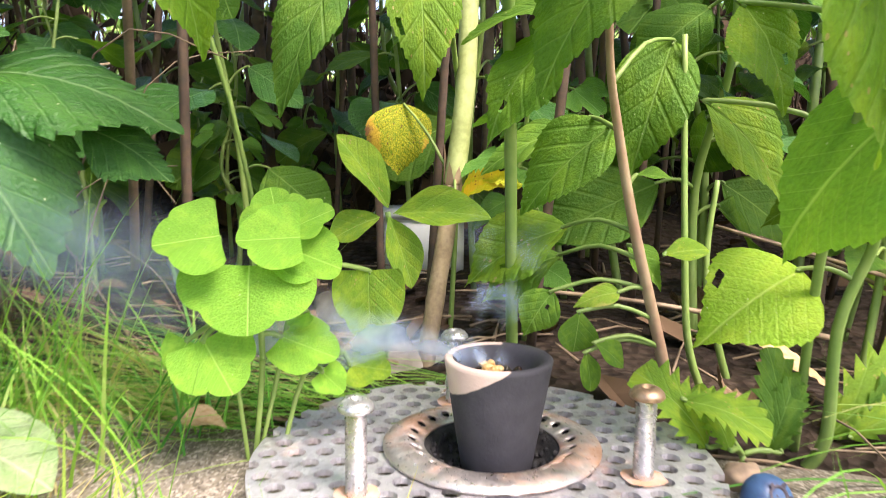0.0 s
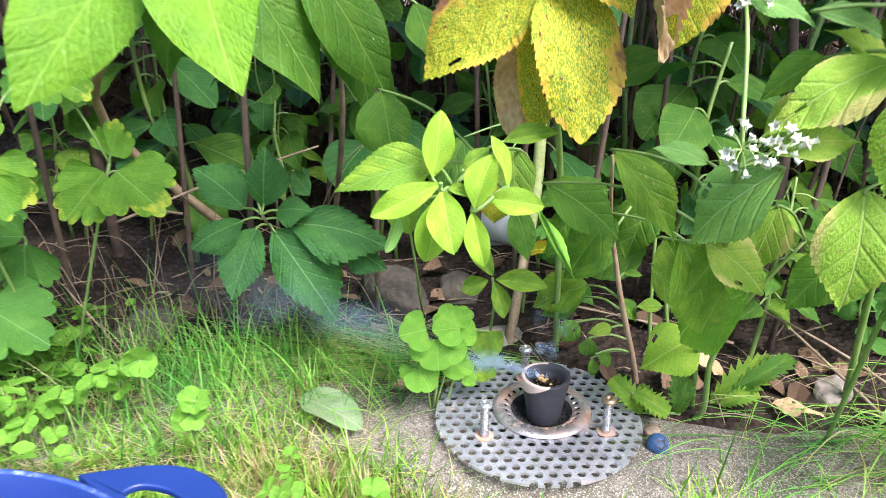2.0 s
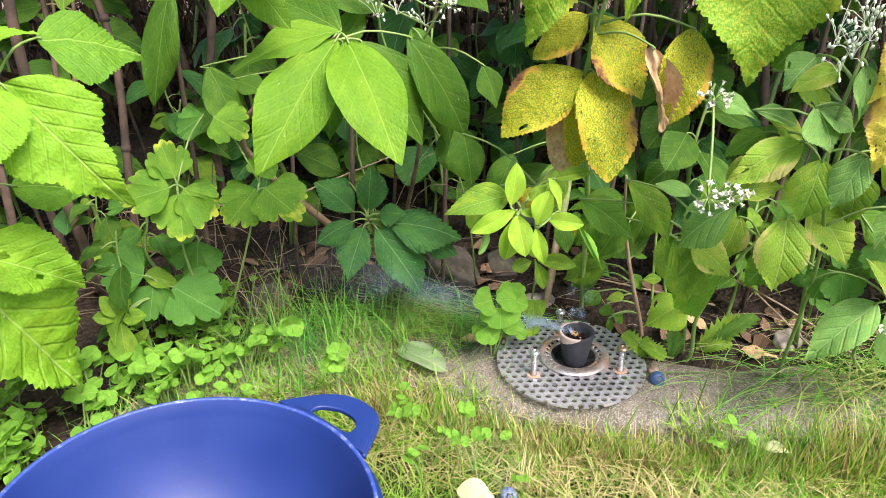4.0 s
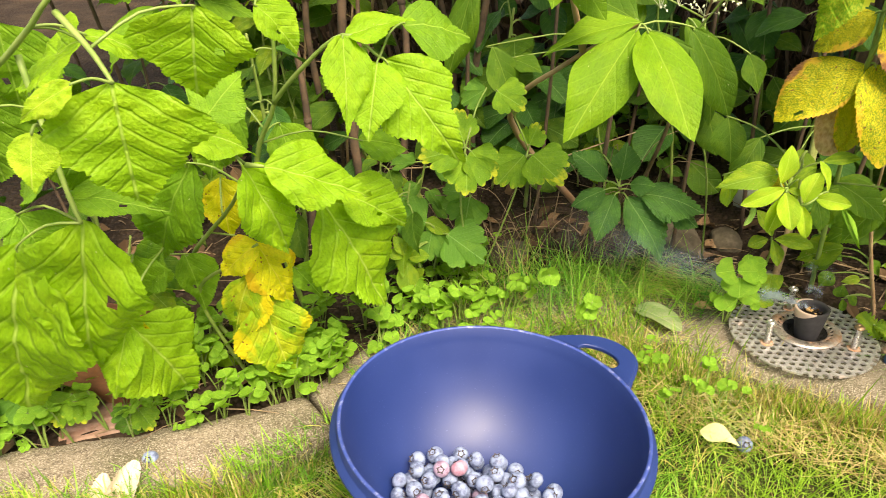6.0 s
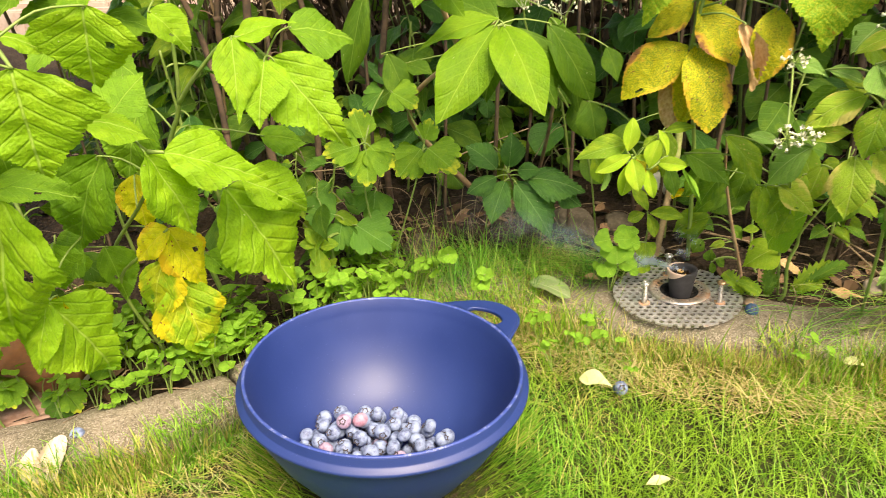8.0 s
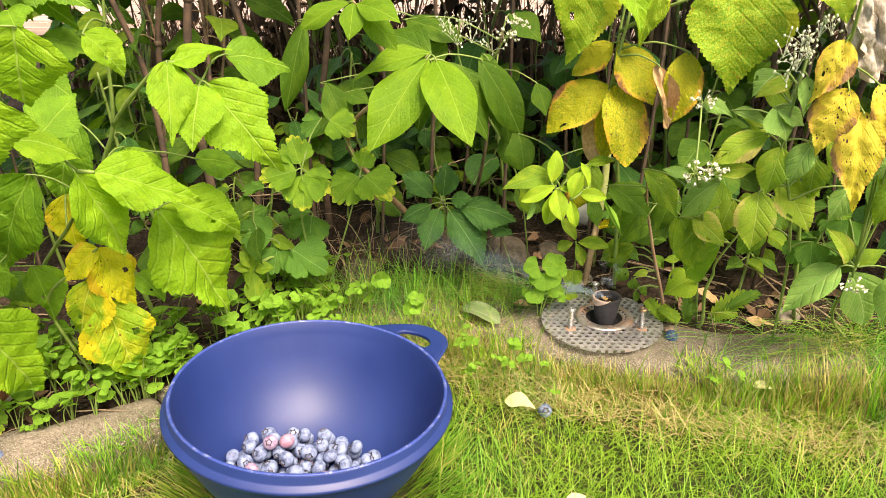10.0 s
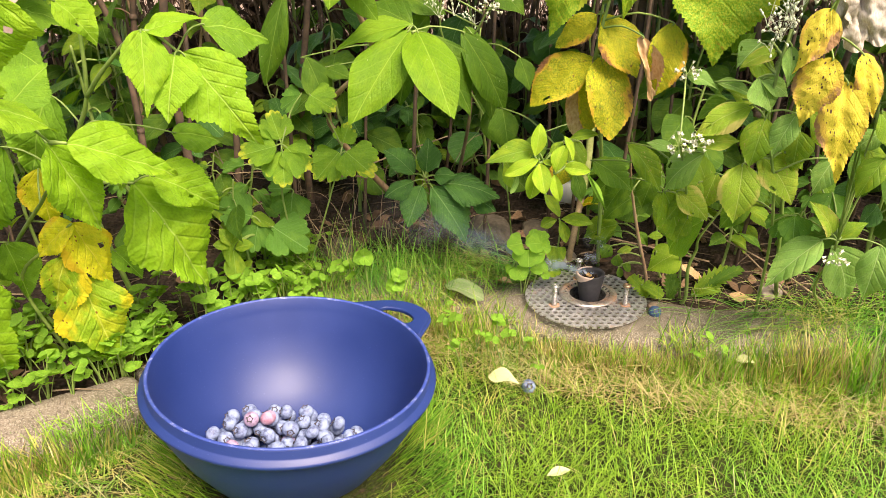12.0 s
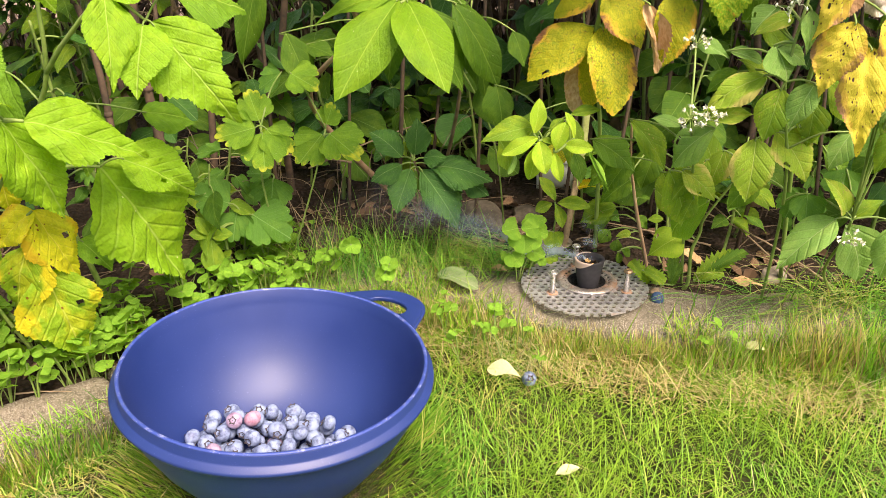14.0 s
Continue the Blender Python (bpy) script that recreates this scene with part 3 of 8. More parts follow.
# one sheet of ground to the horizon, fine where the camera passes
xs = [-400, -60, -12, -4, -2] + [-1.5 + 0.03 * i for i in range(91)] + [1.4, 2, 4, 12, 60, 400]
ys = [-400, -60, -12, -4, -2] + [-1.3 + 0.03 * i for i in range(82)] + [1.3, 2, 4, 12, 60, 400]
verts = [(x, y, ground_height(x, y)) for y in ys for x in xs]
faces, w = [], len(xs)
for j in range(len(ys) - 1):
    for i in range(w - 1):
        faces.append((j * w + i, j * w + i + 1, (j + 1) * w + i + 1, (j + 1) * w + i))
ground = sheet("ground", verts, faces, TURF)
ground.data.materials.append(SOIL)
for poly in ground.data.polygons:
    c = poly.center
    poly.material_index = 1 if c.y > kerb_y(c.x) and c.y < 6 else 0
tagged(ground, "dark crumbly bed soil meeting short mossy lawn soil", "ground", kind="structure")


def concrete_material():
    n = Nodes("old_concrete")
    p = n.world_place()
    grit = n.tree.nodes.new("ShaderNodeTexVoronoi")
    n.put(grit.inputs["Vector"], p)
    grit.inputs["Scale"].default_value = 800
    tone = n.mix(n.ramp(n.noise(22, 5, p), 0.35, 0.68), (0.175, 0.145, 0.105), (0.265, 0.225, 0.17))
    tone = n.mix(n.ramp(grit.outputs["Distance"], 0.15, 0.5, 0.45, 0.0), tone, (0.38, 0.34, 0.28))
    tone = n.mix(n.ramp(n.noise(170, 3, p), 0.52, 0.66, 0.0, 0.7), tone, (0.09, 0.07, 0.05))
    tone = n.mix(n.ramp(n.noise(9, 5, p), 0.44, 0.66, 0.0, 0.8), tone, (0.085, 0.085, 0.045))
    speck = n.tree.nodes.new("ShaderNodeTexVoronoi")
    n.put(speck.inputs["Vector"], p)
    speck.inputs["Scale"].default_value = 1100
    single = n.tree.nodes.new("ShaderNodeSeparateXYZ")
    n.put(single.inputs[0], speck.outputs["Color"])
    tone = n.mix(n.ramp(single.outputs[0], 0.55, 1.0, 0.0, 0.75), tone, (0.46, 0.41, 0.34))
    tone = n.mix(n.ramp(single.outputs[1], 0.6, 1.0, 0.0, 0.75), tone, (0.07, 0.055, 0.04))
    n.bump(n.math("ADD", n.math("MULTIPLY", single.outputs[0], 0.5), n.noise(260, 6, p, 0.7)), 0.6, 0.0012)
    n.set(Base_Color=tone, Roughness=0.92, Specular_IOR_Level=0.2)
    return n.material


CONCRETE = concrete_material()
# the kerb: a low poured strip with rounded, chipped arrises, in three lengths
profile = [(-0.058, -0.07), (-0.057, -0.022), (-0.052, -0.014), (-0.044, -0.010), (-0.02, -0.0085), (0.0, -0.008), (0.02, -0.0085), (0.044, -0.010), (0.051, -0.014), (0.056, -0.022), (0.057, -0.07)]
kerb_points = bend([(x, y, 0) for x, y in KERB], 14)
cuts = [0, 58, 101, len(kerb_points)]
for lo, hi in zip(cuts, cuts[1:]):
    bm, rows = bmesh.new(), []
    line = kerb_points[lo:hi]
    for i, c in enumerate(line):
        way = (line[min(i + 1, len(line) - 1)] - line[max(i - 1, 0)]).normalized()
        side = Vector((-way.y, way.x, 0))
        narrow = 1.0 if c.x > -0.2 else 0.62 + 0.38 * smooth(-0.36, -0.2, c.x)
        row = []
        for d, z in profile:
            q = c + side * d * narrow
            wear = 0.004 * noise.noise((q.x * 30, q.y * 30, z * 40)) + 0.005 * noise.noise((q.x * 9, q.y * 9, z * 20))
            row.append(bm.verts.new((q.x + side.x * wear * 1.5, q.y + side.y * wear * 1.5, z + (wear * 0.6 if z > -0.05 else 0) - (0.003 if i in (0, len(line) - 1) else 0))))
        rows.append(row)
    for a, b in zip(rows, rows[1:]):
        for k in range(len(a) - 1):
            bm.faces.new((a[k], b[k], b[k + 1], a[k + 1]))
    bm.faces.new(rows[0])
    bm.faces.new(rows[-1][::-1])
    bmesh.ops.recalc_face_normals(bm, faces=bm.faces)
    kerb = part("kerb", bm, CONCRETE)
    tagged(kerb, "low weathered concrete kerb between lawn and bed", "kerb", kind="structure")

# raised patio of pinkish pavers behind the bed
PAVER = plain("pink_paver", (0.42, 0.31, 0.25), (0.55, 0.44, 0.37), 12, 0.9, bump=0.5, distance=0.003, spec=0.2, use_random=0.5)
patio = tagged(new("pavement"), "raised patio of pale pinkish stone pavers", "patio", kind="structure")
patio.location = (0, 1.25, 0.0)
bm = bmesh.new()
bmesh.ops.create_cube(bm, size=1, matrix=Matrix.Translation((0, 2.05, 0.09)) @ Matrix.Diagonal((6.0, 3.9, 0.17, 1)))
part("bedding", bm, SOIL, patio, smooth=False)
bm = bmesh.new()
bmesh.ops.create_cube(bm, size=1, matrix=Matrix.Diagonal((0.196, 0.146, 0.05, 1)))
bmesh.ops.bevel(bm, geom=bm.edges[:], offset=0.006, segments=2, affect="EDGES")
paver_mesh = bpy.data.meshes.new("paver")
bm.to_mesh(paver_mesh)
bm.free()
lay = random.Random(3)
for row in range(12):
    for col in range(24):
        ob = mesh_part("paver", paver_mesh, PAVER, patio, smooth=False)
        ob.matrix_basis = pose(-2.4 + 0.2 * col + 0.1 * (row % 2), 0.16 + 0.15 * row, 0.18 + lay.uniform(-0.003, 0.003), lay.uniform(-1, 1), lay.uniform(-1, 1), lay.uniform(-1, 1))
for col in range(24):
    ob = mesh_part("paver", paver_mesh, PAVER, patio, smooth=False)
    ob.matrix_basis = pose(-2.3 + 0.2 * col, 0.075 + lay.uniform(-0.004, 0.004), 0.115, 90, 0, 0)

# far greenery beyond the patio
HEDGE = plain("far_foliage", (0.09, 0.20, 0.03), (0.22, 0.36, 0.06), 2.5, 0.7)
rng = random.Random(8)
count = 9000
verts, faces = [], []
for i in range(count):
    c = Vector((rng.uniform(-7, 7), 6.5 + rng.gauss(0, 0.35), 0))
    c.z = rng.random() ** 0.8 * (1.9 + 0.5 * noise.noise((c.x * 0.7, 0, 0)))
    turn = Euler((rng.uniform(0, 3), rng.uniform(0, 3), rng.uniform(0, 3))).to_matrix()
    s = rng.uniform(0.05, 0.11)
    k = len(verts)
    verts += [c + turn @ Vector(p) * s for p in ((-1, 0, 0), (0, -0.5, 0.1), (1, 0, 0), (0, 0.5, 0.1))]
    faces.append((k, k + 1, k + 2, k + 3))
hedge = sheet("hedge", verts, faces, HEDGE)
tagged(hedge, "distant green leafy hedge beyond the patio", "hedge", kind="stuff")

# ---- the incense burner on the kerb ----
def metal(name, tone, rust, rough, rusty):
    n = Nodes(name)
    streak = n.noise(60, 5)
    fine = n.noise(520, 3)
    stain = n.ramp(n.noise(38, 5, rough=0.65), *rusty)
    base = n.mix(n.ramp(streak, 0.35, 0.7), tone, tuple(c * 0.78 for c in tone))
    base = n.mix(n.ramp(fine, 0.5, 0.75, 0.0, 0.5), base, tuple(c * 0.5 for c in tone))
    base = n.mix(n.ramp(n.noise(16, 4), 0.42, 0.68, 0.0, 0.55), base, tuple(c * 0.55 for c in tone))
    base = n.mix(n.ramp(n.noise(210, 4, rough=0.7), 0.55, 0.68, 0.0, 0.7), base, tuple(min(c * 1.35, 0.9) for c in tone))
    base = n.mix(n.ramp(n.noise(150, 4, rough=0.7), 0.56, 0.70, 0.0, 0.65), base, tuple(c * 0.3 for c in tone))
    base = n.mix(stain, base, rust)
    n.bump(n.math("ADD", n.math("MULTIPLY", fine, 0.5), streak), 0.25, 0.0008)
    n.set(Base_Color=base, Metallic=n.ramp(stain, 0.0, 1.0, 0.8, 0.1), Roughness=n.ramp(fine, 0.3, 0.7, rough - 0.1, rough + 0.14))
    return n.material


PLATE_STEEL = metal("galvanised_plate", (0.74, 0.72, 0.73), (0.46, 0.32, 0.25), 0.46, (0.54, 0.76))
FLANGE_STEEL = metal("heat_stained_steel", (0.66, 0.60, 0.56), (0.46, 0.27, 0.17), 0.36, (0.44, 0.64))
BOLT_STEEL = metal("bolt_steel", (0.62, 0.60, 0.58), (0.48, 0.27, 0.13), 0.30, (0.66, 0.82))
RUSTY_HEAD = metal("rusty_bolt_head", (0.50, 0.33, 0.20), (0.34, 0.15, 0.06), 0.4, (0.40, 0.6))
SOOT = plain("soot", (0.006, 0.006, 0.006), (0.03, 0.027, 0.025), 120, 0.9, bump=0.8, distance=0.002)
RUST_STAIN = plain("rust_stain", (0.46, 0.25, 0.14), (0.42, 0.31, 0.25), 150, 0.9)

burner = thing("incense_burner", (0, 0, 0), "round perforated steel plate with upright bolts on the concrete kerb", "burner plate")
bm = bmesh.new()
pitch = 0.0091
holes = []
for j in range(-11, 12):
    for i in range(-11, 12):
        x, y = pitch * (i + 0.5 * (j % 2)), pitch * 0.866 * j
        x, y = x * math.cos(0.12) - y * math.sin(0.12), x * math.sin(0.12) + y * math.cos(0.12)
        if 0.0272 < math.hypot(x - 0.003, y - 0.007) and math.hypot(x, y) < 0.0742:
            holes.append(ring(x, y, 0.00305, 12))
holes.append(ring(0.003, 0.007, 0.0236, 40))
plate(bm, ring(0, 0, 0.0734, 120), holes, 0.0020)
part("perforated_plate", bm, PLATE_STEEL, burner, smooth=False)
def bolt(x, y, rusty):
    """A round-headed bolt standing up through the plate, with its thread."""
    bm = bmesh.new()
    tall = 0.033
    turns, steps = 30, 14
    profile = [(0.0001, 0.0)]
    for k in range(turns):
        z = tall * (k + 0.5) / turns
        profile += [(0.0032, z - 0.0003), (0.00275, z + 0.0003)]
    profile.append((0.0029, tall))
    lathe(bm, profile, steps)
    whole = part("bolt", bm, BOLT_STEEL, burner, "upright threaded steel bolt standing through the plate", matrix=Matrix.Translation((x, y, -0.008)))
    bm = bmesh.new()
    lathe(bm, [(0.0001, tall - 0.0002), (0.0046, tall), (0.0052, tall + 0.0007), (0.0050, tall + 0.0018), (0.0040, tall + 0.0030), (0.0024, tall + 0.0037), (0.0018, tall + 0.0036), (0.0014, tall + 0.0022), (0.0001, tall + 0.0022)], 20)
    part("head", bm, RUSTY_HEAD if rusty == 2 else BOLT_STEEL, whole, "rust-browned domed head" if rusty == 2 else "shiny domed head")
    bm = bmesh.new()
    bmesh.ops.create_circle(bm, cap_ends=True, radius=0.0066, segments=16, matrix=Matrix.Translation((0.0, 0.0, 0.0085)))
    for v in bm.verts:
        v.co.xy *= 1 + 0.25 * noise.noise((v.co.x * 400 + x * 90, v.co.y * 400, 1))
    part("rust_stain", bm, RUST_STAIN, whole, "orange rust bloom round the bolt's foot")


bolt(-0.0375, -0.0275, 1)
bolt(0.0465, -0.0155, 2)
bolt(-0.0085, 0.047, 1)

# the sink strainer that lies on the plate
TRAY = Vector((0.003, 0.007, 0.0))
strainer = thing("sink_strainer", TRAY, "steel sink strainer with a holed flange on the plate", "strainer")
bm = bmesh.new()
ringed = [ring(0.0262 * math.cos(math.tau * k / 26), 0.0262 * math.sin(math.tau * k / 26), 0.0016, 8) for k in range(26)]
ringed.append(ring(0, 0, 0.0222, 48))
plate(bm, ring(0, 0, 0.0355, 72), ringed, 0.0008, 0.0)
for v in bm.verts:
    r = v.co.xy.length
    v.co.z += 0.0042 + (-0.0030 * (1 - smooth(0.0222, 0.030, r)) if r < 0.030 else 0) - 0.0026 * smooth(0.0315, 0.0355, r)
part("flange", bm, FLANGE_STEEL, strainer, "stained flange with a ring of small holes")
bm = bmesh.new()
# outermost ring is a dark sheet standing in for shade in the holes
lathe(bm, [(0.0292, 0.0012), (0.0240, 0.0008), (0.0222, 0.0004), (0.0205, -0.0012), (0.0185, -0.0042), (0.0165, -0.0058), (0.012, -0.0062), (0.0001, -0.0062)], 40)
part("well", bm, SOOT, strainer, "soot-black sunken middle with a dark backing under the flange holes")
bm = bmesh.new()
rng = random.Random(12)
for k in range(120):
    a, r = rng.uniform(0, math.tau), rng.uniform(0.008, 0.021)
    bmesh.ops.create_icosphere(bm, subdivisions=1, radius=rng.uniform(0.0005, 0.0013), matrix=Matrix.Translation((r * math.cos(a), r * math.sin(a), -0.005 + 0.006 * smooth(0.016, 0.022, r))))
part("ash", bm, SOOT, strainer, "crumbs of black ash")


def cup_material():
    n = Nodes("scorched_clay")
    xyz = n.tree.nodes.new("ShaderNodeSeparateXYZ")
    n.put(xyz.inputs[0], n.coords.outputs["Object"])
    # pale bare clay where the black slip stops, on one side under the rim
    wobble = n.math("MULTIPLY", n.math("SUBTRACT", n.noise(120, 3), 0.5), 0.004)
    x, z = n.math("ADD", xyz.outputs[0], wobble), n.math("ADD", xyz.outputs[2], wobble)
    lower = n.ramp(n.math("SUBTRACT", z, n.math("MULTIPLY", x, 0.62)), 0.0352, 0.0358)
    flat = n.math("SQRT", n.math("ADD", n.math("MULTIPLY", xyz.outputs[0], xyz.outputs[0]), n.math("MULTIPLY", xyz.outputs[1], xyz.outputs[1])))
    bare = n.math("MULTIPLY", lower, n.ramp(flat, 0.0145, 0.0149))
    black = n.mix(n.noise(160, 4), (0.022, 0.022, 0.025), (0.055, 0.053, 0.058))
    tan = n.mix(n.noise(90, 4), (0.48, 0.35, 0.28), (0.60, 0.46, 0.38))
    n.bump(n.noise(700, 4), 0.3, 0.0006)
    n.set(Base_Color=n.mix(bare, black, tan), Roughness=0.78, Specular_IOR_Level=0.3)
    return n.material


cup = thing("incense_cup", TRAY + Vector((0.0015, -0.002, -0.0058)), "small black clay cup with a bare tan patch", "incense cup")
bm = bmesh.new()
lathe(bm, [(0.0001, 0.0), (0.0105, 0.0), (0.0116, 0.0006), (0.0120, 0.003), (0.0172, 0.0352), (0.0174, 0.0364), (0.0168, 0.0370), (0.0150, 0.0368), (0.0134, 0.0356), (0.0122, 0.033), (0.0112, 0.0265), (0.0001, 0.0262)], 56)
body = part("cup_body", bm, cup_material(), cup)
body.rotation_euler = (0, 0, 0)
EMBER_RESIN = plain("burnt_resin", (0.006, 0.005, 0.004), (0.045, 0.022, 0.008), 260, 0.12, bump=0.6, distance=0.001, rough_spread=0.08)
RESIN = plain("amber_resin", (0.55, 0.27, 0.05), (0.80, 0.58, 0.28), 300, 0.25, bump=0.5, distance=0.001)
bm = bmesh.new()
for k in range(70):
    a, r = rng.uniform(0, math.tau), 0.0105 * rng.random() ** 0.5
    m = Matrix.Translation((r * math.cos(a), r * math.sin(a), 0.0285 + rng.uniform(0, 0.0025))) @ Euler((rng.uniform(0, 3), rng.uniform(0, 3), 0)).to_matrix().to_4x4() @ Matrix.Diagonal((1, 0.7, 0.6, 1))
    bmesh.ops.create_icosphere(bm, subdivisions=1, radius=rng.uniform(0.0012, 0.0026), matrix=m)
coal = part("charcoal", bm, EMBER_RESIN, cup, "glossy black charred resin")
bm = bmesh.new()
for dx, dy, dz, s in ((-0.003, 0.001, 0.0325, 0.0019), (-0.0012, -0.0014, 0.0328, 0.0015), (-0.0046, 0.003, 0.0335, 0.0013), (0.0008, 0.0015, 0.0325, 0.0011), (0.0035, -0.003, 0.031, 0.0009), (-0.002, 0.0035, 0.0335, 0.0012)):
    bmesh.ops.create_icosphere(bm, subdivisions=2, radius=s, matrix=Matrix.Translation((dx, dy, dz)) @ Matrix.Diagonal((1.2, 0.8, 0.9, 1)))
for v in bm.verts:
    v.co += Vector((noise.noise(v.co * 900), noise.noise(v.co * 900 + Vector((5, 0, 0))), noise.noise(v.co * 900 + Vector((0, 5, 0))))) * 0.0005
part("resin", bm, RESIN, coal, "crumbs of amber incense resin")

# ---- bowl of blueberries on the lawn ----
def plastic():
    n = Nodes("blue_plastic")
    cloud, fine = n.noise(14, 4), n.noise(900, 2)
    scratch = n.tree.nodes.new("ShaderNodeTexNoise")
    scratch.inputs["Scale"].default_value, scratch.inputs["Detail"].default_value = 120, 6
    base = n.mix(n.ramp(cloud, 0.3, 0.7), (0.0060, 0.024, 0.138), (0.009, 0.030, 0.160))
    base = n.mix(n.ramp(scratch.outputs["Fac"], 0.66, 0.72, 0.0, 0.35), base, (0.10, 0.13, 0.34))
    n.bump(fine, 0.12, 0.0004)
    n.set(Base_Color=base, Roughness=n.ramp(cloud, 0.3, 0.7, 0.49, 0.57), Specular_IOR_Level=0.66)
    return n.material


BLUE = plastic()
WORN = plain("scuffed_blue_rim", (0.03, 0.06, 0.27), (0.34, 0.38, 0.60), 130, 0.5, spread=(0.50, 0.75))
PILE = (-0.003, -0.010, 0)
RIM = Vector((-0.2696, -0.2814, 0.0669))
axis = Vector((0.0678, 0.0333, 1)).normalized()
tilt = Vector((0, 0, 1)).rotation_difference(axis).to_matrix().to_4x4()
bowl = thing("bowl", RIM, "deep blue plastic mixing bowl with one loop handle", "bowl")
bowl.matrix_basis = Matrix.Translation(RIM) @ tilt
FLOOR = -0.108
outer = [(0.060, FLOOR - 0.005), (0.0615, FLOOR - 0.006), (0.064, FLOOR - 0.004), (0.084, FLOOR + 0.014), (0.104, FLOOR + 0.044), (0.117, FLOOR + 0.070), (0.1225, -0.019), (0.1240, -0.0165), (0.1288, -0.0155), (0.1298, -0.0135), (0.1294, -0.0112), (0.1248, -0.0098), (0.1240, -0.0085), (0.1240, -0.0015), (0.1232, 0.0)]
inner = [(0.1216, 0.0), (0.1208, -0.001), (0.1195, -0.012), (0.1180, -0.016), (0.1135, -0.034), (0.1030, -0.060), (0.0860, -0.084), (0.064, FLOOR + 0.008), (0.044, FLOOR + 0.002), (0.02, FLOOR), (0.0001, FLOOR)]
bm = bmesh.new()
rings = lathe(bm, [(0.0001, FLOOR - 0.004), *outer, *inner], 128)
shell = part("bowl_wall", bm, BLUE, bowl)
bm = bmesh.new()
lathe(bm, [(0.12385, -0.0005), (0.1238, 0.0003), (0.1224, 0.0007), (0.1212, 0.0003), (0.1209, -0.0006)], 128)
part("worn_lip", bm, WORN, shell, "scuffed pale edge of the rim")
# loop handle: a flat tab with an opening, turned down at its border
angle = radians(57)
outline = [(0.122, -0.041), (0.130, -0.037), (0.141, -0.032), (0.154, -0.025), (0.1625, -0.016), (0.1660, -0.005), (0.1655, 0.009), (0.160, 0.022), (0.150, 0.033), (0.139, 0.041), (0.130, 0.047), (0.122, 0.052)]
gap = [(0.1295, -0.013), (0.1315, -0.0165), (0.138, -0.0165), (0.1430, -0.0130), (0.1462, -0.007), (0.1472, 0.0), (0.1462, 0.008), (0.1430, 0.0155), (0.1385, 0.0215), (0.1325, 0.023), (0.1298, 0.020), (0.1298, 0.0)]
bm = bmesh.new()


def rounded(loop, per=4):
    line = bend([(x, y, 0) for x, y in loop], per)
    return [(p.x, p.y) for p in line]


plate(bm, rounded(outline), [rounded(gap + gap[:1])[:-1]], 0.0045, -0.004)
bmesh.ops.rotate(bm, cent=(0, 0, 0), matrix=Matrix.Rotation(angle, 3, "Z"), verts=bm.verts)
handle = part("handle", bm, BLUE, bowl, smooth=False)
soft = handle.modifiers.new("bevel", "BEVEL")
soft.width, soft.segments, soft.limit_method, soft.angle_limit = 0.0014, 3, "ANGLE", radians(50)
border = rounded(outline)
lip = bmesh.new()
tube(lip, [Vector((x, y, -0.008)) for x, y in border], 0.0022, 0.0022, 8)
bmesh.ops.rotate(lip, cent=(0, 0, 0), matrix=Matrix.Rotation(angle, 3, "Z"), verts=lip.verts)
part("handle_border", lip, BLUE, handle, "thickened border of the handle")


def berry_material(name, a, b, bloom):
    n = Nodes(name)
    shift = n.tree.nodes.new("ShaderNodeVectorMath")
    n.put(shift.inputs[0], n.coords.outputs["Object"])
    n.put(shift.inputs[1], n.math("MULTIPLY", n.random(), 3.0))
    p = shift.outputs[0]
    dull = n.ramp(n.noise(170, 5, p, 0.62), 0.32, 0.60, 0.22, 1.0)
    base = n.mix(n.random(), a, b)
    base = n.mix(n.math("MULTIPLY", dull, 0.8), base, bloom)
    n.bump(n.noise(800, 3, p), 0.2, 0.0004)
    n.set(Base_Color=base, Roughness=n.ramp(dull, 0.0, 1.0, 0.32, 0.68), Specular_IOR_Level=0.4)
    return n.material


BERRY = berry_material("blueberry_skin", (0.018, 0.028, 0.085), (0.045, 0.055, 0.14), (0.29, 0.37, 0.57))
PURPLE = berry_material("ripening_skin", (0.15, 0.07, 0.14), (0.22, 0.12, 0.22), (0.42, 0.34, 0.48))
PINK = berry_material("unripe_skin", (0.30, 0.10, 0.16), (0.36, 0.15, 0.23), (0.48, 0.33, 0.44))
CALYX = plain("berry_crown", (0.025, 0.022, 0.03), (0.09, 0.075, 0.085), 300, 0.85)


def berry_meshes(skin, name):
    bm = bmesh.new()
    bmesh.ops.create_uvsphere(bm, u_segments=20, v_segments=12, radius=1)
    for v in bm.verts:
        v.co.z *= 0.86
        r = v.co.xy.length
        if v.co.z > 0:
            v.co.z -= 0.22 * math.exp(-(r / 0.26) ** 2)
    bm.transform(Matrix.Scale(0.0076, 4))
    body = bpy.data.meshes.new(name)
    bm.to_mesh(body)
    bm.free()
    body.materials.append(skin)
    body.shade_smooth()
    return body


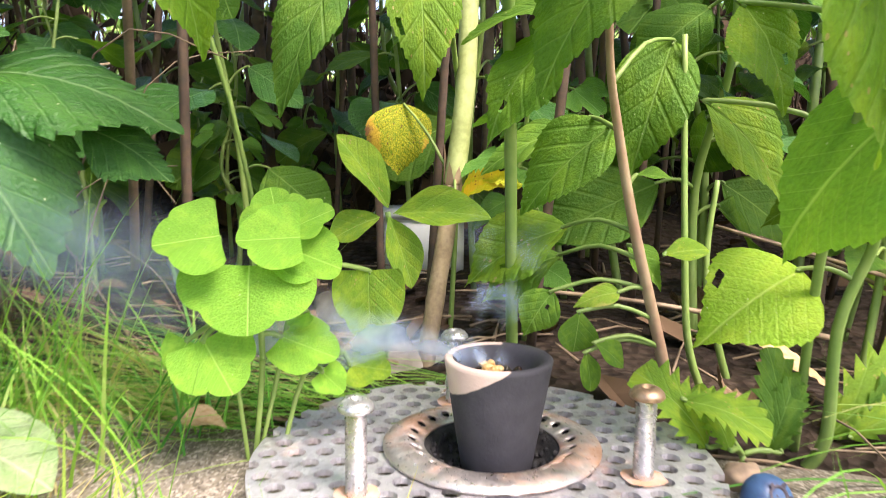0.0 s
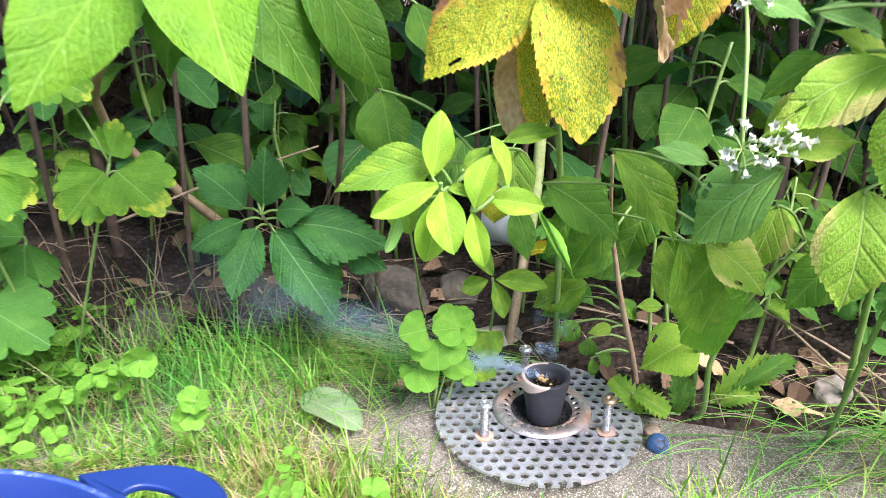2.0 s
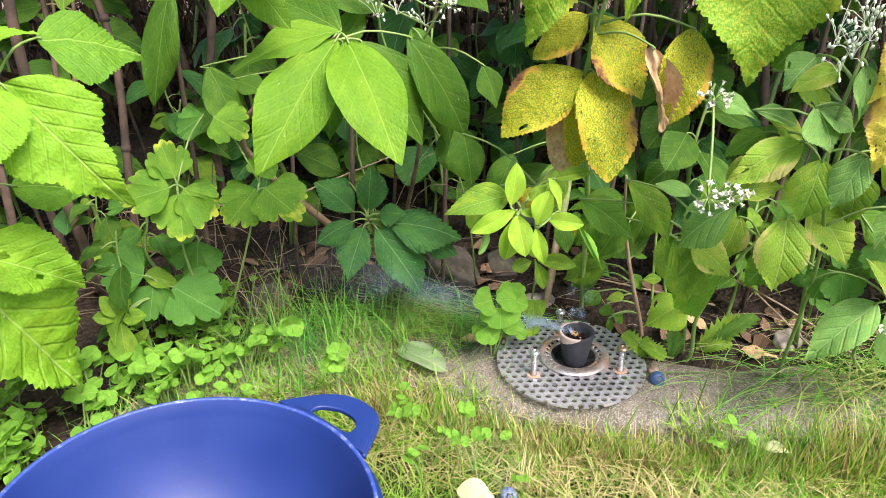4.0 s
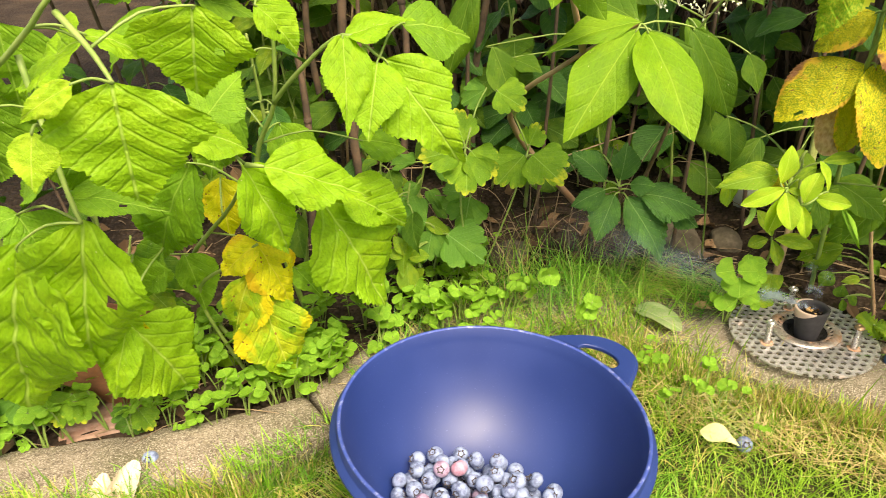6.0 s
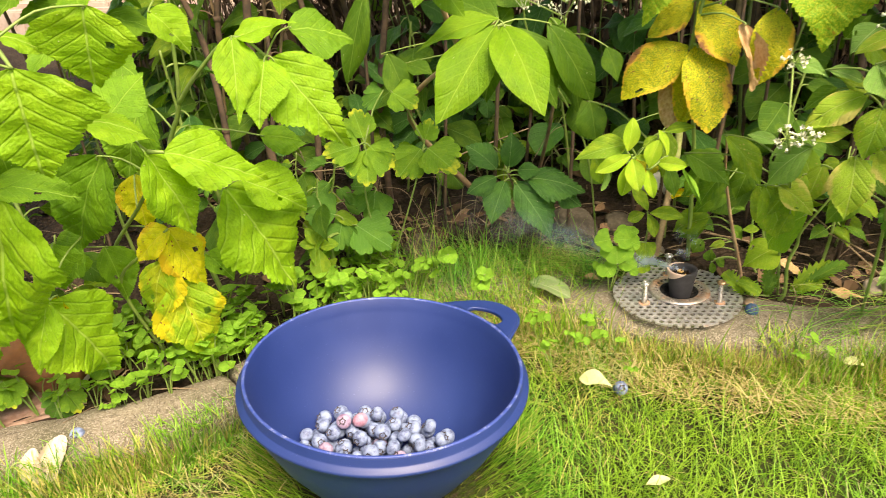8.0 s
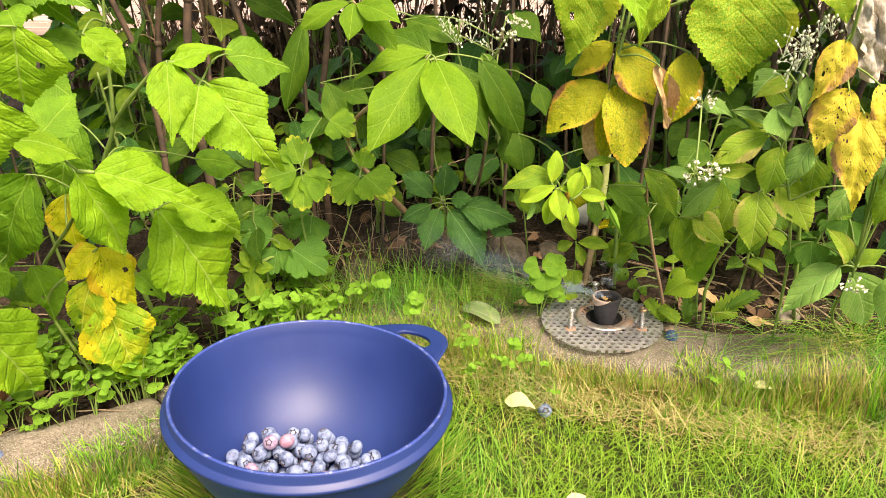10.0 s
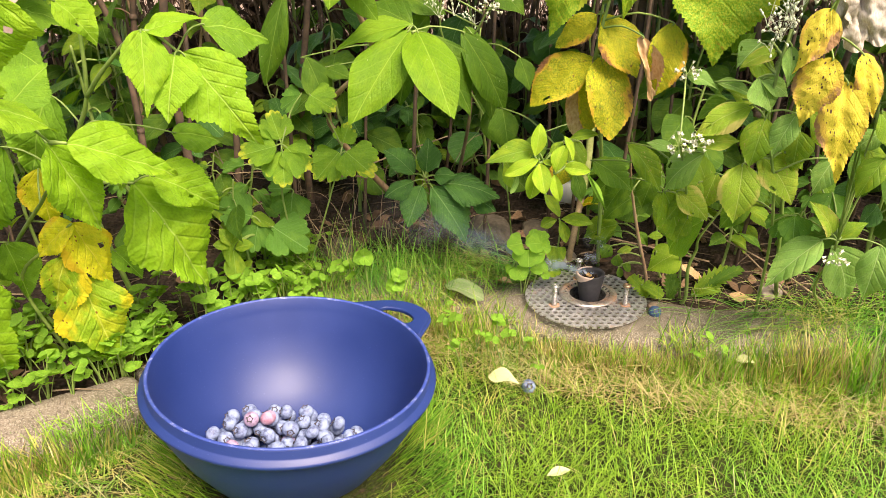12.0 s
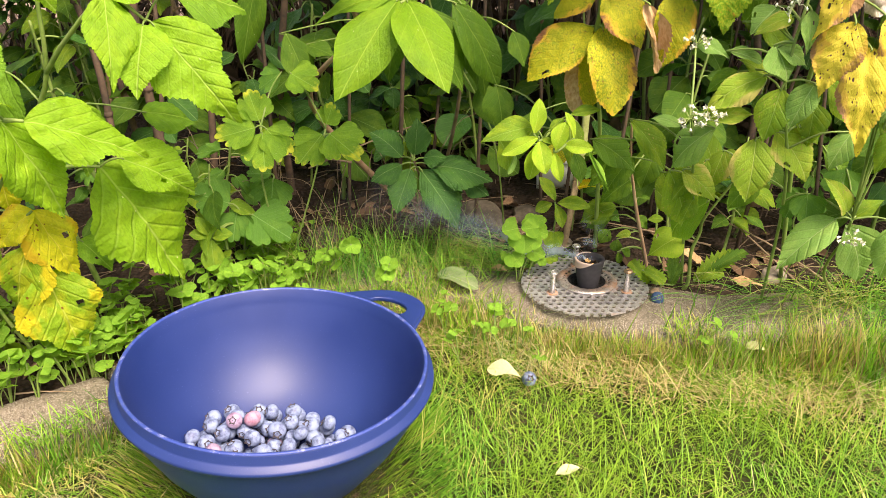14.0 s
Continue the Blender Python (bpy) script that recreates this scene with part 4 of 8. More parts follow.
def crown_mesh():
    bm = bmesh.new()
    for k in range(5):
        a = math.tau * k / 5
        for lo, hi in ((-0.5, 0.0), (0.0, 0.5)):
            pts = [(0.26, a + lo, 0.72), (0.26, a + hi, 0.72), (0.52, a + hi * 0.3, 0.90), (0.52, a + lo * 0.3, 0.90)]
            bm.faces.new([bm.verts.new((r * math.cos(t), r * math.sin(t), z)) for r, t, z in pts])
    lathe(bm, [(0.40, 0.795), (0.33, 0.80), (0.26, 0.74), (0.14, 0.665), (0.001, 0.66)], 14)
    bm.transform(Matrix.Scale(0.0076, 4))
    mesh = bpy.data.meshes.new("crown")
    bm.to_mesh(mesh)
    bm.free()
    mesh.materials.append(CALYX)
    return mesh


CROWN = crown_mesh()
SKINS = {"ripe": (berry_meshes(BERRY, "ripe_berry"), "dusty blue ripe blueberry lying in the blue bowl"),
         "purple": (berry_meshes(PURPLE, "purple_berry"), "half-ripe purplish blueberry lying in the blue bowl"),
         "pink": (berry_meshes(PINK, "pink_berry"), "unripe pink blueberry lying in the blue bowl")}


def inside_height(r):
    for (r0, z0), (r1, z1) in zip(inner[::-1], inner[::-1][1:]):
        if r0 <= r <= r1:
            return z0 + (z1 - z0) * (r - r0) / (r1 - r0)
    return 0.0


# berries settle one on another round PILE, which is set to fit the camera's view
rng = random.Random(21)
R = 0.0075
rest = []
target = Vector(PILE)
for k in range(110):
    best = None
    for _ in range(50):
        r, a = 0.062 * rng.random() ** 0.5, rng.uniform(0, math.tau)
        x, y = target.x + r * math.cos(a) * 1.18, target.y + r * math.sin(a) * 0.8
        d = math.hypot(x, y)
        slope = (inside_height(d + 0.002) - inside_height(max(d - 0.002, 0))) / 0.004
        z = inside_height(d) + R * math.sqrt(1 + slope * slope)
        for bx, by, bz in rest:
            gap2 = (2 * R * 0.97) ** 2 - (x - bx) ** 2 - (y - by) ** 2
            if gap2 > 0:
                z = max(z, bz + math.sqrt(gap2))
        score = z + 0.25 * r * r / 0.06 + rng.uniform(0, 0.004)
        if best is None or score < best[0]:
            best = (score, x, y, z)
    rest.append(best[1:])
rosy = max(range(len(rest)), key=lambda i: 3 * rest[i][2] - math.hypot(rest[i][0] + 0.022, rest[i][1] + 0.012))
mauve = max(range(len(rest)), key=lambda i: 3 * rest[i][2] - math.hypot(rest[i][0] + 0.055, rest[i][1] + 0.004))
for i, (x, y, z) in enumerate(rest):
    kind = "pink" if i == rosy else "purple" if i == mauve or i % 13 == 5 else "ripe"
    mesh, label = SKINS[kind]
    berry = mesh_part("blueberry", mesh, None)
    tagged(berry, label, "blueberry", "blueberries in the bowl")
    s = rng.uniform(0.88, 1.06)
    spin = Euler((rng.uniform(-0.6, 1.9), rng.uniform(-1.4, 1.4), rng.uniform(-0.6, 0.6))).to_matrix().to_4x4()
    berry.matrix_basis = Matrix.Translation(RIM) @ tilt @ Matrix.Translation((x, y, z)) @ spin @ Matrix.Scale(s, 4)
    mesh_part("crown", CROWN, None, berry, "dry dark crown", smooth=False)

# ---- the plants that stand nearest ----
plant("raspberry_cane", "tall raspberry cane with bright green toothed compound leaves", "raspberry",
      [[(-0.500, -0.130, -0.030), (-0.535, -0.150, 0.182), (-0.494, -0.170, 0.273), (-0.479, -0.180, 0.342), (-0.463, -0.190, 0.406)], [(-0.494, -0.170, 0.273), (-0.461, -0.180, 0.304), (-0.413, -0.190, 0.338), (-0.388, -0.180, 0.319)]],
      GREEN_STEM, [
    ("rasp", RASP, (-0.411, -0.195, 0.339), (-0.399, -0.232, 0.271), 0.5, -15),
    ("rasp", RASP, (-0.388, -0.185, 0.317), (-0.386, -0.220, 0.263), 0.86, 0),
    ("lobed", RASP, (-0.383, -0.181, 0.318), (-0.325, -0.165, 0.227), 0.6, 20),
    ("rasp", RASP, (-0.411, -0.190, 0.337), (-0.361, -0.165, 0.345), 0.72, -22),
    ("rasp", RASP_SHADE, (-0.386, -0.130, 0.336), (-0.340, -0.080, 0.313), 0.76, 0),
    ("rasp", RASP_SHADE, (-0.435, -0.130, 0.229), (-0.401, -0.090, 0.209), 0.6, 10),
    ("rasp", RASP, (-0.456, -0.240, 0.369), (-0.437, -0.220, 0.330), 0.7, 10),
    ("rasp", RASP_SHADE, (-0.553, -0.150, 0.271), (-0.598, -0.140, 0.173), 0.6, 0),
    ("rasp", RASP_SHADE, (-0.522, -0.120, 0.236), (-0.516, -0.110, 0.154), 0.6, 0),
      ], r0=0.0032)
plant("raspberry_cane", "raspberry cane with large arching green leaves over the kerb", "raspberry",
      [[(-0.545, -0.180, -0.030), (-0.610, -0.190, 0.086), (-0.520, -0.220, 0.195), (-0.462, -0.275, 0.259)], [(-0.462, -0.275, 0.259), (-0.454, -0.277, 0.260), (-0.447, -0.275, 0.259)], [(-0.516, -0.210, 0.191), (-0.471, -0.205, 0.199), (-0.443, -0.200, 0.198)]],
      GREEN_STEM, [
    ("lobed", RASP, (-0.447, -0.275, 0.259), (-0.391, -0.208, 0.209), 0.52, 10),
    ("rasp", RASP, (-0.463, -0.278, 0.259), (-0.456, -0.243, 0.165), 0.5, 0),
    ("lobed", RASP, (-0.443, -0.200, 0.198), (-0.416, -0.145, 0.054), 0.66, 0),
    ("rasp", RASP, (-0.426, -0.195, 0.205), (-0.387, -0.144, 0.154), 0.6, 20),
    ("rasp", RASP, (-0.489, -0.310, 0.297), (-0.448, -0.280, 0.271), 0.6, -10),
    ("rasp", RASP_SHADE, (-0.503, -0.260, 0.286), (-0.487, -0.220, 0.313), 0.95, 0),
    ("rasp", RASP_SHADE, (-0.526, -0.260, 0.249), (-0.591, -0.245, 0.136), 0.55, 0),
    ("rasp", YELLOW, (-0.549, -0.190, 0.205), (-0.554, -0.185, 0.140), 0.75, 10),
    ("rasp", RASP_SHADE, (-0.480, -0.200, 0.126), (-0.460, -0.190, 0.090), 0.7, 10),
      ], r0=0.003)
plant("raspberry_cane", "leaning raspberry cane with broad sunlit leaves", "raspberry",
      [[(-0.720, -0.200, -0.030), (-0.691, -0.330, 0.244), (-0.518, -0.380, 0.379), (-0.489, -0.380, 0.400)], [(-0.497, -0.380, 0.388), (-0.471, -0.390, 0.371), (-0.452, -0.400, 0.356)], [(-0.544, -0.370, 0.360), (-0.527, -0.380, 0.275), (-0.523, -0.380, 0.254)]],
      GREEN_STEM, [
    ("lobed", RASP, (-0.453, -0.400, 0.356), (-0.468, -0.385, 0.274), 1.02, 5),
    ("lobed", RASP, (-0.437, -0.340, 0.386), (-0.458, -0.322, 0.324), 1.05, 0),
    ("rasp", RASP, (-0.501, -0.360, 0.372), (-0.477, -0.330, 0.348), 0.5, -20),
    ("rasp", RASP, (-0.504, -0.360, 0.368), (-0.582, -0.340, 0.324), 0.65, 0),
    ("lobed", RASP, (-0.525, -0.378, 0.253), (-0.580, -0.355, 0.105), 0.56, 0),
    ("lobed", RASP, (-0.575, -0.388, 0.235), (-0.668, -0.350, 0.040), 0.46, 10),
    ("rasp", RASP_SHADE, (-0.600, -0.360, 0.242), (-0.593, -0.350, 0.179), 0.75, 0),
    ("rasp", RASP_SHADE, (-0.600, -0.360, 0.242), (-0.634, -0.380, 0.223), 0.6, 0),
    ("rasp", RASP_SHADE, (-0.581, -0.330, 0.244), (-0.516, -0.300, 0.225), 0.5, 0),
    ("rasp", LIME, (-0.459, -0.420, 0.361), (-0.492, -0.430, 0.341), 0.42, -20),
    ("rasp", LIME, (-0.496, -0.420, 0.332), (-0.498, -0.430, 0.299), 0.75, 0),
    ("rasp", RASP_SHADE, (-0.548, -0.360, 0.292), (-0.614, -0.340, 0.239), 0.7, 0),
    ("rasp", RASP_SHADE, (-0.643, -0.290, 0.360), (-0.667, -0.270, 0.277), 0.7, 0),
    ("rasp", RASP_SHADE, (-0.681, -0.300, 0.309), (-0.699, -0.280, 0.223), 0.7, 0),
    ("rasp", RASP_SHADE, (-0.593, -0.300, 0.294), (-0.605, -0.280, 0.214), 0.6, 0),
      ], r0=0.003)
plant("raspberry_cane", "low raspberry sucker with yellowing, brown-spotted leaves", "raspberry",
      [[(-0.545, -0.200, -0.030), (-0.580, -0.215, 0.085), (-0.522, -0.235, 0.143), (-0.487, -0.242, 0.171)], [(-0.516, -0.235, 0.146), (-0.502, -0.240, 0.127), (-0.497, -0.235, 0.110)]],
      GREEN_STEM, [
    ("rasp", YELLOW, (-0.486, -0.242, 0.172), (-0.529, -0.245, 0.132), 0.6, 0),
    ("lobed", YELLOW, (-0.488, -0.240, 0.170), (-0.481, -0.213, 0.091), 0.55, 0),
    ("rasp", YELLOWING, (-0.500, -0.244, 0.138), (-0.529, -0.244, 0.063), 0.55, 0),
    ("lobed", YELLOWING, (-0.497, -0.235, 0.110), (-0.486, -0.224, 0.008), 0.68, 0),
    ("rasp", RASP, (-0.587, -0.200, 0.012), (-0.607, -0.200, -0.041), 0.8, 0),
      ], r0=0.0022)
plant("raspberry_cane", "low raspberry shoot with fresh green leaves beside a clay shard", "raspberry",
      [[(-0.660, -0.270, -0.030), (-0.622, -0.310, 0.088), (-0.561, -0.330, 0.135)]],
      GREEN_STEM, [
    ("rasp", RASP, (-0.551, -0.340, 0.141), (-0.573, -0.352, 0.071), 0.48, 0),
    ("lobed", RASP, (-0.558, -0.330, 0.136), (-0.553, -0.285, 0.028), 0.68, 0),
    ("strip", YELLOW, (-0.558, -0.320, 0.138), (-0.582, -0.310, 0.069), 0.35, 0),
    ("rasp", RASP_SHADE, (-0.575, -0.290, 0.174), (-0.592, -0.280, 0.118), 0.9, 0),
    ("rasp", RASP_SHADE, (-0.562, -0.270, 0.171), (-0.603, -0.270, 0.132), 0.8, 0),
      ], r0=0.0022)
plant("columbine", "columbine with scalloped yellow-rimmed leaves", "columbine",
      [[(-0.370, 0.030, -0.020), (-0.373, -0.010, 0.113), (-0.365, -0.015, 0.185)], [(-0.370, 0.030, -0.020), (-0.324, 0.020, 0.103), (-0.307, 0.035, 0.169)]],
      GREEN_STEM, [
    ("fan", COLUMBINE, (-0.369, -0.022, 0.185), (-0.409, -0.037, 0.177), 0.92, 0),
    ("fan", COLUMBINE, (-0.362, -0.022, 0.179), (-0.358, -0.037, 0.141), 1.01, 0),
    ("fan", COLUMBINE, (-0.359, -0.016, 0.182), (-0.333, -0.020, 0.156), 0.92, 10),
    ("fan", COLUMBINE, (-0.369, -0.009, 0.189), (-0.382, 0.002, 0.220), 0.92, 0),
    ("fan", COLUMBINE, (-0.311, 0.033, 0.163), (-0.338, 0.018, 0.131), 0.92, 0),
    ("fan", COLUMBINE, (-0.302, 0.033, 0.164), (-0.264, 0.018, 0.140), 1.01, 0),
    ("fan", COLUMBINE, (-0.306, 0.036, 0.174), (-0.297, 0.040, 0.198), 0.92, 0),
    ("fan", COLUMBINE, (-0.344, 0.039, 0.232), (-0.312, 0.035, 0.216), 1.01, 0),
    ("fan", COLUMBINE_SHADE, (-0.359, 0.050, 0.230), (-0.387, 0.050, 0.212), 0.92, 0),
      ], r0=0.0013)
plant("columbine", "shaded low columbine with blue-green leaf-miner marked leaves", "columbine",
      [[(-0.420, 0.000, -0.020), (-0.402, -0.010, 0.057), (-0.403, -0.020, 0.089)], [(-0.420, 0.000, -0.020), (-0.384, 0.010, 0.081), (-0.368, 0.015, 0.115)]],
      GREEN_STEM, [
    ("fan", COLUMBINE_SHADE, (-0.409, -0.026, 0.096), (-0.447, -0.037, 0.113), 0.92, 0),
    ("fan", COLUMBINE_SHADE, (-0.404, -0.022, 0.084), (-0.407, -0.037, 0.053), 1.01, 0),
    ("fan", COLUMBINE_SHADE, (-0.388, -0.016, 0.079), (-0.344, -0.020, 0.053), 1.01, 0),
    ("fan", COLUMBINE_SHADE, (-0.369, 0.014, 0.114), (-0.375, 0.010, 0.075), 1.01, 0),
    ("fan", COLUMBINE_SHADE, (-0.373, 0.020, 0.117), (-0.403, 0.020, 0.116), 0.92, 0),
    ("small", HERB, (-0.423, -0.060, 0.068), (-0.442, -0.070, 0.075), 0.6, 0),
    ("small", HERB, (-0.422, -0.060, 0.066), (-0.416, -0.075, 0.029), 0.6, 0),
    ("small", HERB, (-0.420, -0.060, 0.068), (-0.395, -0.060, 0.074), 0.6, 0),
    ("small", HERB, (-0.423, -0.060, 0.070), (-0.436, -0.060, 0.092), 0.6, 0),
      ], r0=0.0012)
plant("broad_leaf_shrub", "shrub sprig with large smooth light-green oval leaves", "shrub",
      [[(-0.270, 0.220, 0.020), (-0.342, 0.100, 0.181), (-0.266, 0.020, 0.271), (-0.195, -0.060, 0.327)], [(-0.250, 0.000, 0.288), (-0.256, -0.060, 0.351), (-0.262, -0.100, 0.382)]],
      PINK_STEM, [
    ("broad", BROAD, (-0.197, -0.065, 0.325), (-0.243, -0.140, 0.244), 0.44, 0),
    ("broad", BROAD, (-0.190, -0.065, 0.324), (-0.144, -0.140, 0.254), 0.5, 0),
    ("broad", BROAD, (-0.195, -0.060, 0.330), (-0.276, -0.085, 0.303), 0.36, 15),
    ("broad", BROAD_SHADE, (-0.199, -0.040, 0.317), (-0.212, -0.060, 0.245), 0.45, 0),
    ("broad", BROAD_SHADE, (-0.190, -0.020, 0.315), (-0.140, -0.010, 0.224), 0.5, 0),
    ("broad", BROAD_SHADE, (-0.153, 0.000, 0.314), (-0.106, 0.020, 0.223), 0.5, 0),
    ("broad", BROAD_SHADE, (-0.199, -0.040, 0.326), (-0.273, 0.000, 0.344), 0.5, 0),
    ("broad", BROAD, (-0.262, -0.100, 0.381), (-0.261, -0.125, 0.349), 0.6, 0),
    ("broad", BROAD, (-0.259, -0.100, 0.381), (-0.211, -0.120, 0.365), 0.55, 10),
    ("broad", BROAD, (-0.261, -0.090, 0.376), (-0.221, -0.100, 0.337), 0.5, 0),
    ("broad", BROAD, (-0.269, -0.090, 0.381), (-0.319, -0.100, 0.355), 0.45, 0),
    ("broad", BROAD, (-0.272, -0.080, 0.383), (-0.292, -0.080, 0.417), 0.5, 0),
      ], r0=0.005)
plant("broad_leaf_shrub", "shaded shrub sprig with drooping oval leaves", "shrub",
      [[(-0.200, 0.220, 0.020), (-0.164, 0.140, 0.163), (-0.152, 0.100, 0.249), (-0.134, 0.060, 0.336)]],
      BROWN_STEM, [
    ("broad", BROAD_SHADE, (-0.139, 0.050, 0.299), (-0.121, 0.040, 0.207), 0.45, 0),
    ("broad", BROAD_SHADE, (-0.126, 0.060, 0.219), (-0.111, 0.050, 0.172), 0.8, 0),
    ("broad", BROAD_SHADE, (-0.369, 0.050, 0.350), (-0.400, 0.040, 0.240), 0.3, 0),
    ("broad", BROAD_SHADE, (-0.359, 0.080, 0.271), (-0.331, 0.070, 0.201), 0.5, 0),
    ("broad", BROAD_SHADE, (-0.341, 0.090, 0.255), (-0.301, 0.080, 0.243), 0.6, 0),
    ("broad", BROAD_SHADE, (-0.248, 0.060, 0.349), (-0.177, 0.040, 0.326), 0.55, 0),
    ("broad", BROAD_SHADE, (-0.128, 0.070, 0.354), (-0.088, 0.060, 0.324), 0.7, 0),
    ("broad", BROAD_SHADE, (-0.094, 0.070, 0.276), (-0.079, 0.060, 0.238), 0.6, 0),
      ], r0=0.003)
plant("dark_seedling", "sapling with dark glossy toothed leaflets in a whorl", "sapling",
      [[(-0.195, 0.090, -0.020), (-0.201, 0.070, 0.088), (-0.206, 0.050, 0.128)]],
      BROWN_STEM, [
    ("toothed", DARK, (-0.206, 0.055, 0.133), (-0.202, 0.060, 0.177), 0.68, 0),
    ("toothed", DARK, (-0.210, 0.048, 0.119), (-0.225, 0.020, 0.072), 0.59, 0),
    ("toothed", DARK, (-0.197, 0.045, 0.119), (-0.151, 0.035, 0.050), 0.57, 10),
    ("toothed", DARK, (-0.187, 0.050, 0.123), (-0.112, 0.060, 0.101), 0.57, -10),
    ("toothed", DARK, (-0.221, 0.050, 0.123), (-0.255, 0.030, 0.107), 0.59, 0),
    ("toothed", DARK, (-0.195, 0.050, 0.132), (-0.167, 0.045, 0.134), 0.83, 0),
    ("toothed", DARK, (-0.222, 0.060, 0.129), (-0.262, 0.070, 0.157), 0.71, 0),
    ("toothed", DARK, (-0.228, 0.080, 0.152), (-0.256, 0.080, 0.135), 0.71, 0),
    ("toothed", DARK, (-0.1492, 0.0600, 0.1030), (-0.1169, 0.0600, 0.0821), 0.65, 0),
      ], r0=0.0016)
plant("young_shoot", "young lime-green shoot with a whorl of soft leaves", "shoot",
      [[(-0.008, 0.165, -0.020), (-0.006, 0.150, 0.130), (-0.030, 0.040, 0.185), (-0.062, -0.093, 0.196)], [(-0.030, 0.040, 0.185), (-0.042, -0.040, 0.186), (-0.0463, -0.091, 0.187), (-0.0324, -0.088, 0.1981)]],
      GREEN_STEM, [
    ("small", LIME, (-0.0663, -0.093, 0.2051), (-0.0628, -0.085, 0.2377), 0.46, 10),
    ("small", LIME, (-0.0618, -0.095, 0.2034), (-0.0961, -0.105, 0.1874), 0.36, -25),
    ("small", LIME, (-0.0616, -0.095, 0.2002), (-0.0541, -0.112, 0.1724), 0.56, 15),
    ("small", LIME, (-0.0626, -0.092, 0.1973), (-0.0692, -0.096, 0.1604), 0.5, -20),
    ("small", LIME, (-0.0464, -0.092, 0.1883), (-0.0393, -0.1, 0.1606), 0.42, 20),
    ("small", LIME, (-0.038, -0.09, 0.1943), (-0.0106, -0.098, 0.1939), 0.5, 25),
    ("small", LIME, (-0.0454, -0.092, 0.1893), (-0.0366, -0.086, 0.2166), 0.56, -10),
    ("small", LIME, (-0.0286, -0.088, 0.2001), (-0.0384, -0.08, 0.2242), 0.34, 20),
    ("small", HERB, (-0.0523, -0.08, 0.2054), (-0.0392, -0.075, 0.2164), 0.5, 0),
    ("small", HERB, (-0.0592, -0.086, 0.1984), (-0.0468, -0.088, 0.1953), 0.6, 0),
    ("herb", HERB, (-0.0677, -0.08, 0.2093), (-0.1175, -0.09, 0.1947), 0.5, -10),
    ("small", HERB, (-0.0328, -0.06, 0.2157), (-0.0032, -0.06, 0.2218), 0.36, 10),
    ("small", HERB_PALE, (-0.0837, -0.092, 0.185), (-0.0897, -0.1, 0.1666), 0.36, -35),
    ("strip", CLOVER, (-0.0116, -0.07, 0.183), (0.0098, -0.078, 0.1451), 0.16, 50),
    ("broad", BROAD_SHADE, (-0.108, 0.01, 0.2287), (-0.0999, 0.0, 0.185), 0.8, 0),
    ("herb", HERB_SHADE, (-0.023, -0.03, 0.1678), (-0.0138, -0.035, 0.136), 0.55, 0),
    ("herb", HERB, (-0.103, 0.000, 0.173), (-0.094, 0.029, 0.123), 0.55, 0),
      ], r0=0.0015)
pick.seed(21)
plant("raspberry_cane", "raspberry cane hung with yellow mottled and withered leaves", "raspberry",
      [[(0.020, 0.100, -0.020), (0.010, 0.060, 0.155), (-0.002, 0.010, 0.232), (-0.009, -0.030, 0.296), (-0.007, -0.030, 0.347), (0.003, -0.020, 0.411)], [(-0.007, -0.030, 0.347), (0.030, -0.060, 0.372), (0.093, -0.090, 0.399)], [(-0.012, -0.036, 0.292), (-0.008, -0.048, 0.325), (0.000, -0.046, 0.365), (0.003, -0.030, 0.405)]],
      GREEN_STEM, [
    ("oval", MOTTLED, (-0.0147, -0.0400, 0.2968), (-0.0752, -0.0500, 0.2450), 0.62, 0),
    ("oval", MOTTLED, (-0.0068, -0.0420, 0.2973), (0.0094, -0.0780, 0.2207), 0.56, 0),
    ("crumpled", BROWN_LEAF, (-0.0161, -0.0220, 0.2705), (-0.0246, -0.0300, 0.2100), 0.6, 0),
    ("oval", MOTTLED, (-0.0126, -0.0300, 0.2873), (-0.0129, -0.0350, 0.2150), 0.45, 0),
    ("oval", MOTTLED, (-0.007, -0.040, 0.338), (0.030, -0.055, 0.279), 0.6, 0),
    ("oval", MOTTLED, (-0.012, -0.030, 0.336), (-0.052, -0.030, 0.302), 0.6, 0),
    ("curled", BROWN_LEAF, (0.029, -0.075, 0.322), (0.043, -0.080, 0.261), 0.28, 0),
    ("oval", MOTTLED, (0.056, -0.070, 0.334), (0.047, -0.080, 0.267), 0.55, 0),
    ("rasp", SPECKLED, (0.094, -0.080, 0.403), (0.089, -0.088, 0.297), 0.85, 0),
    ("rasp", SPECKLED, (-0.045, -0.060, 0.418), (-0.056, -0.060, 0.317), 0.62, 0),
    ("rasp", RASP, (-0.009, -0.080, 0.418), (0.008, -0.090, 0.352), 0.55, 0),
    ("rasp", SPECKLED, (0.027, -0.060, 0.402), (0.009, -0.060, 0.334), 0.4, 0),
      ], r0=0.0028)
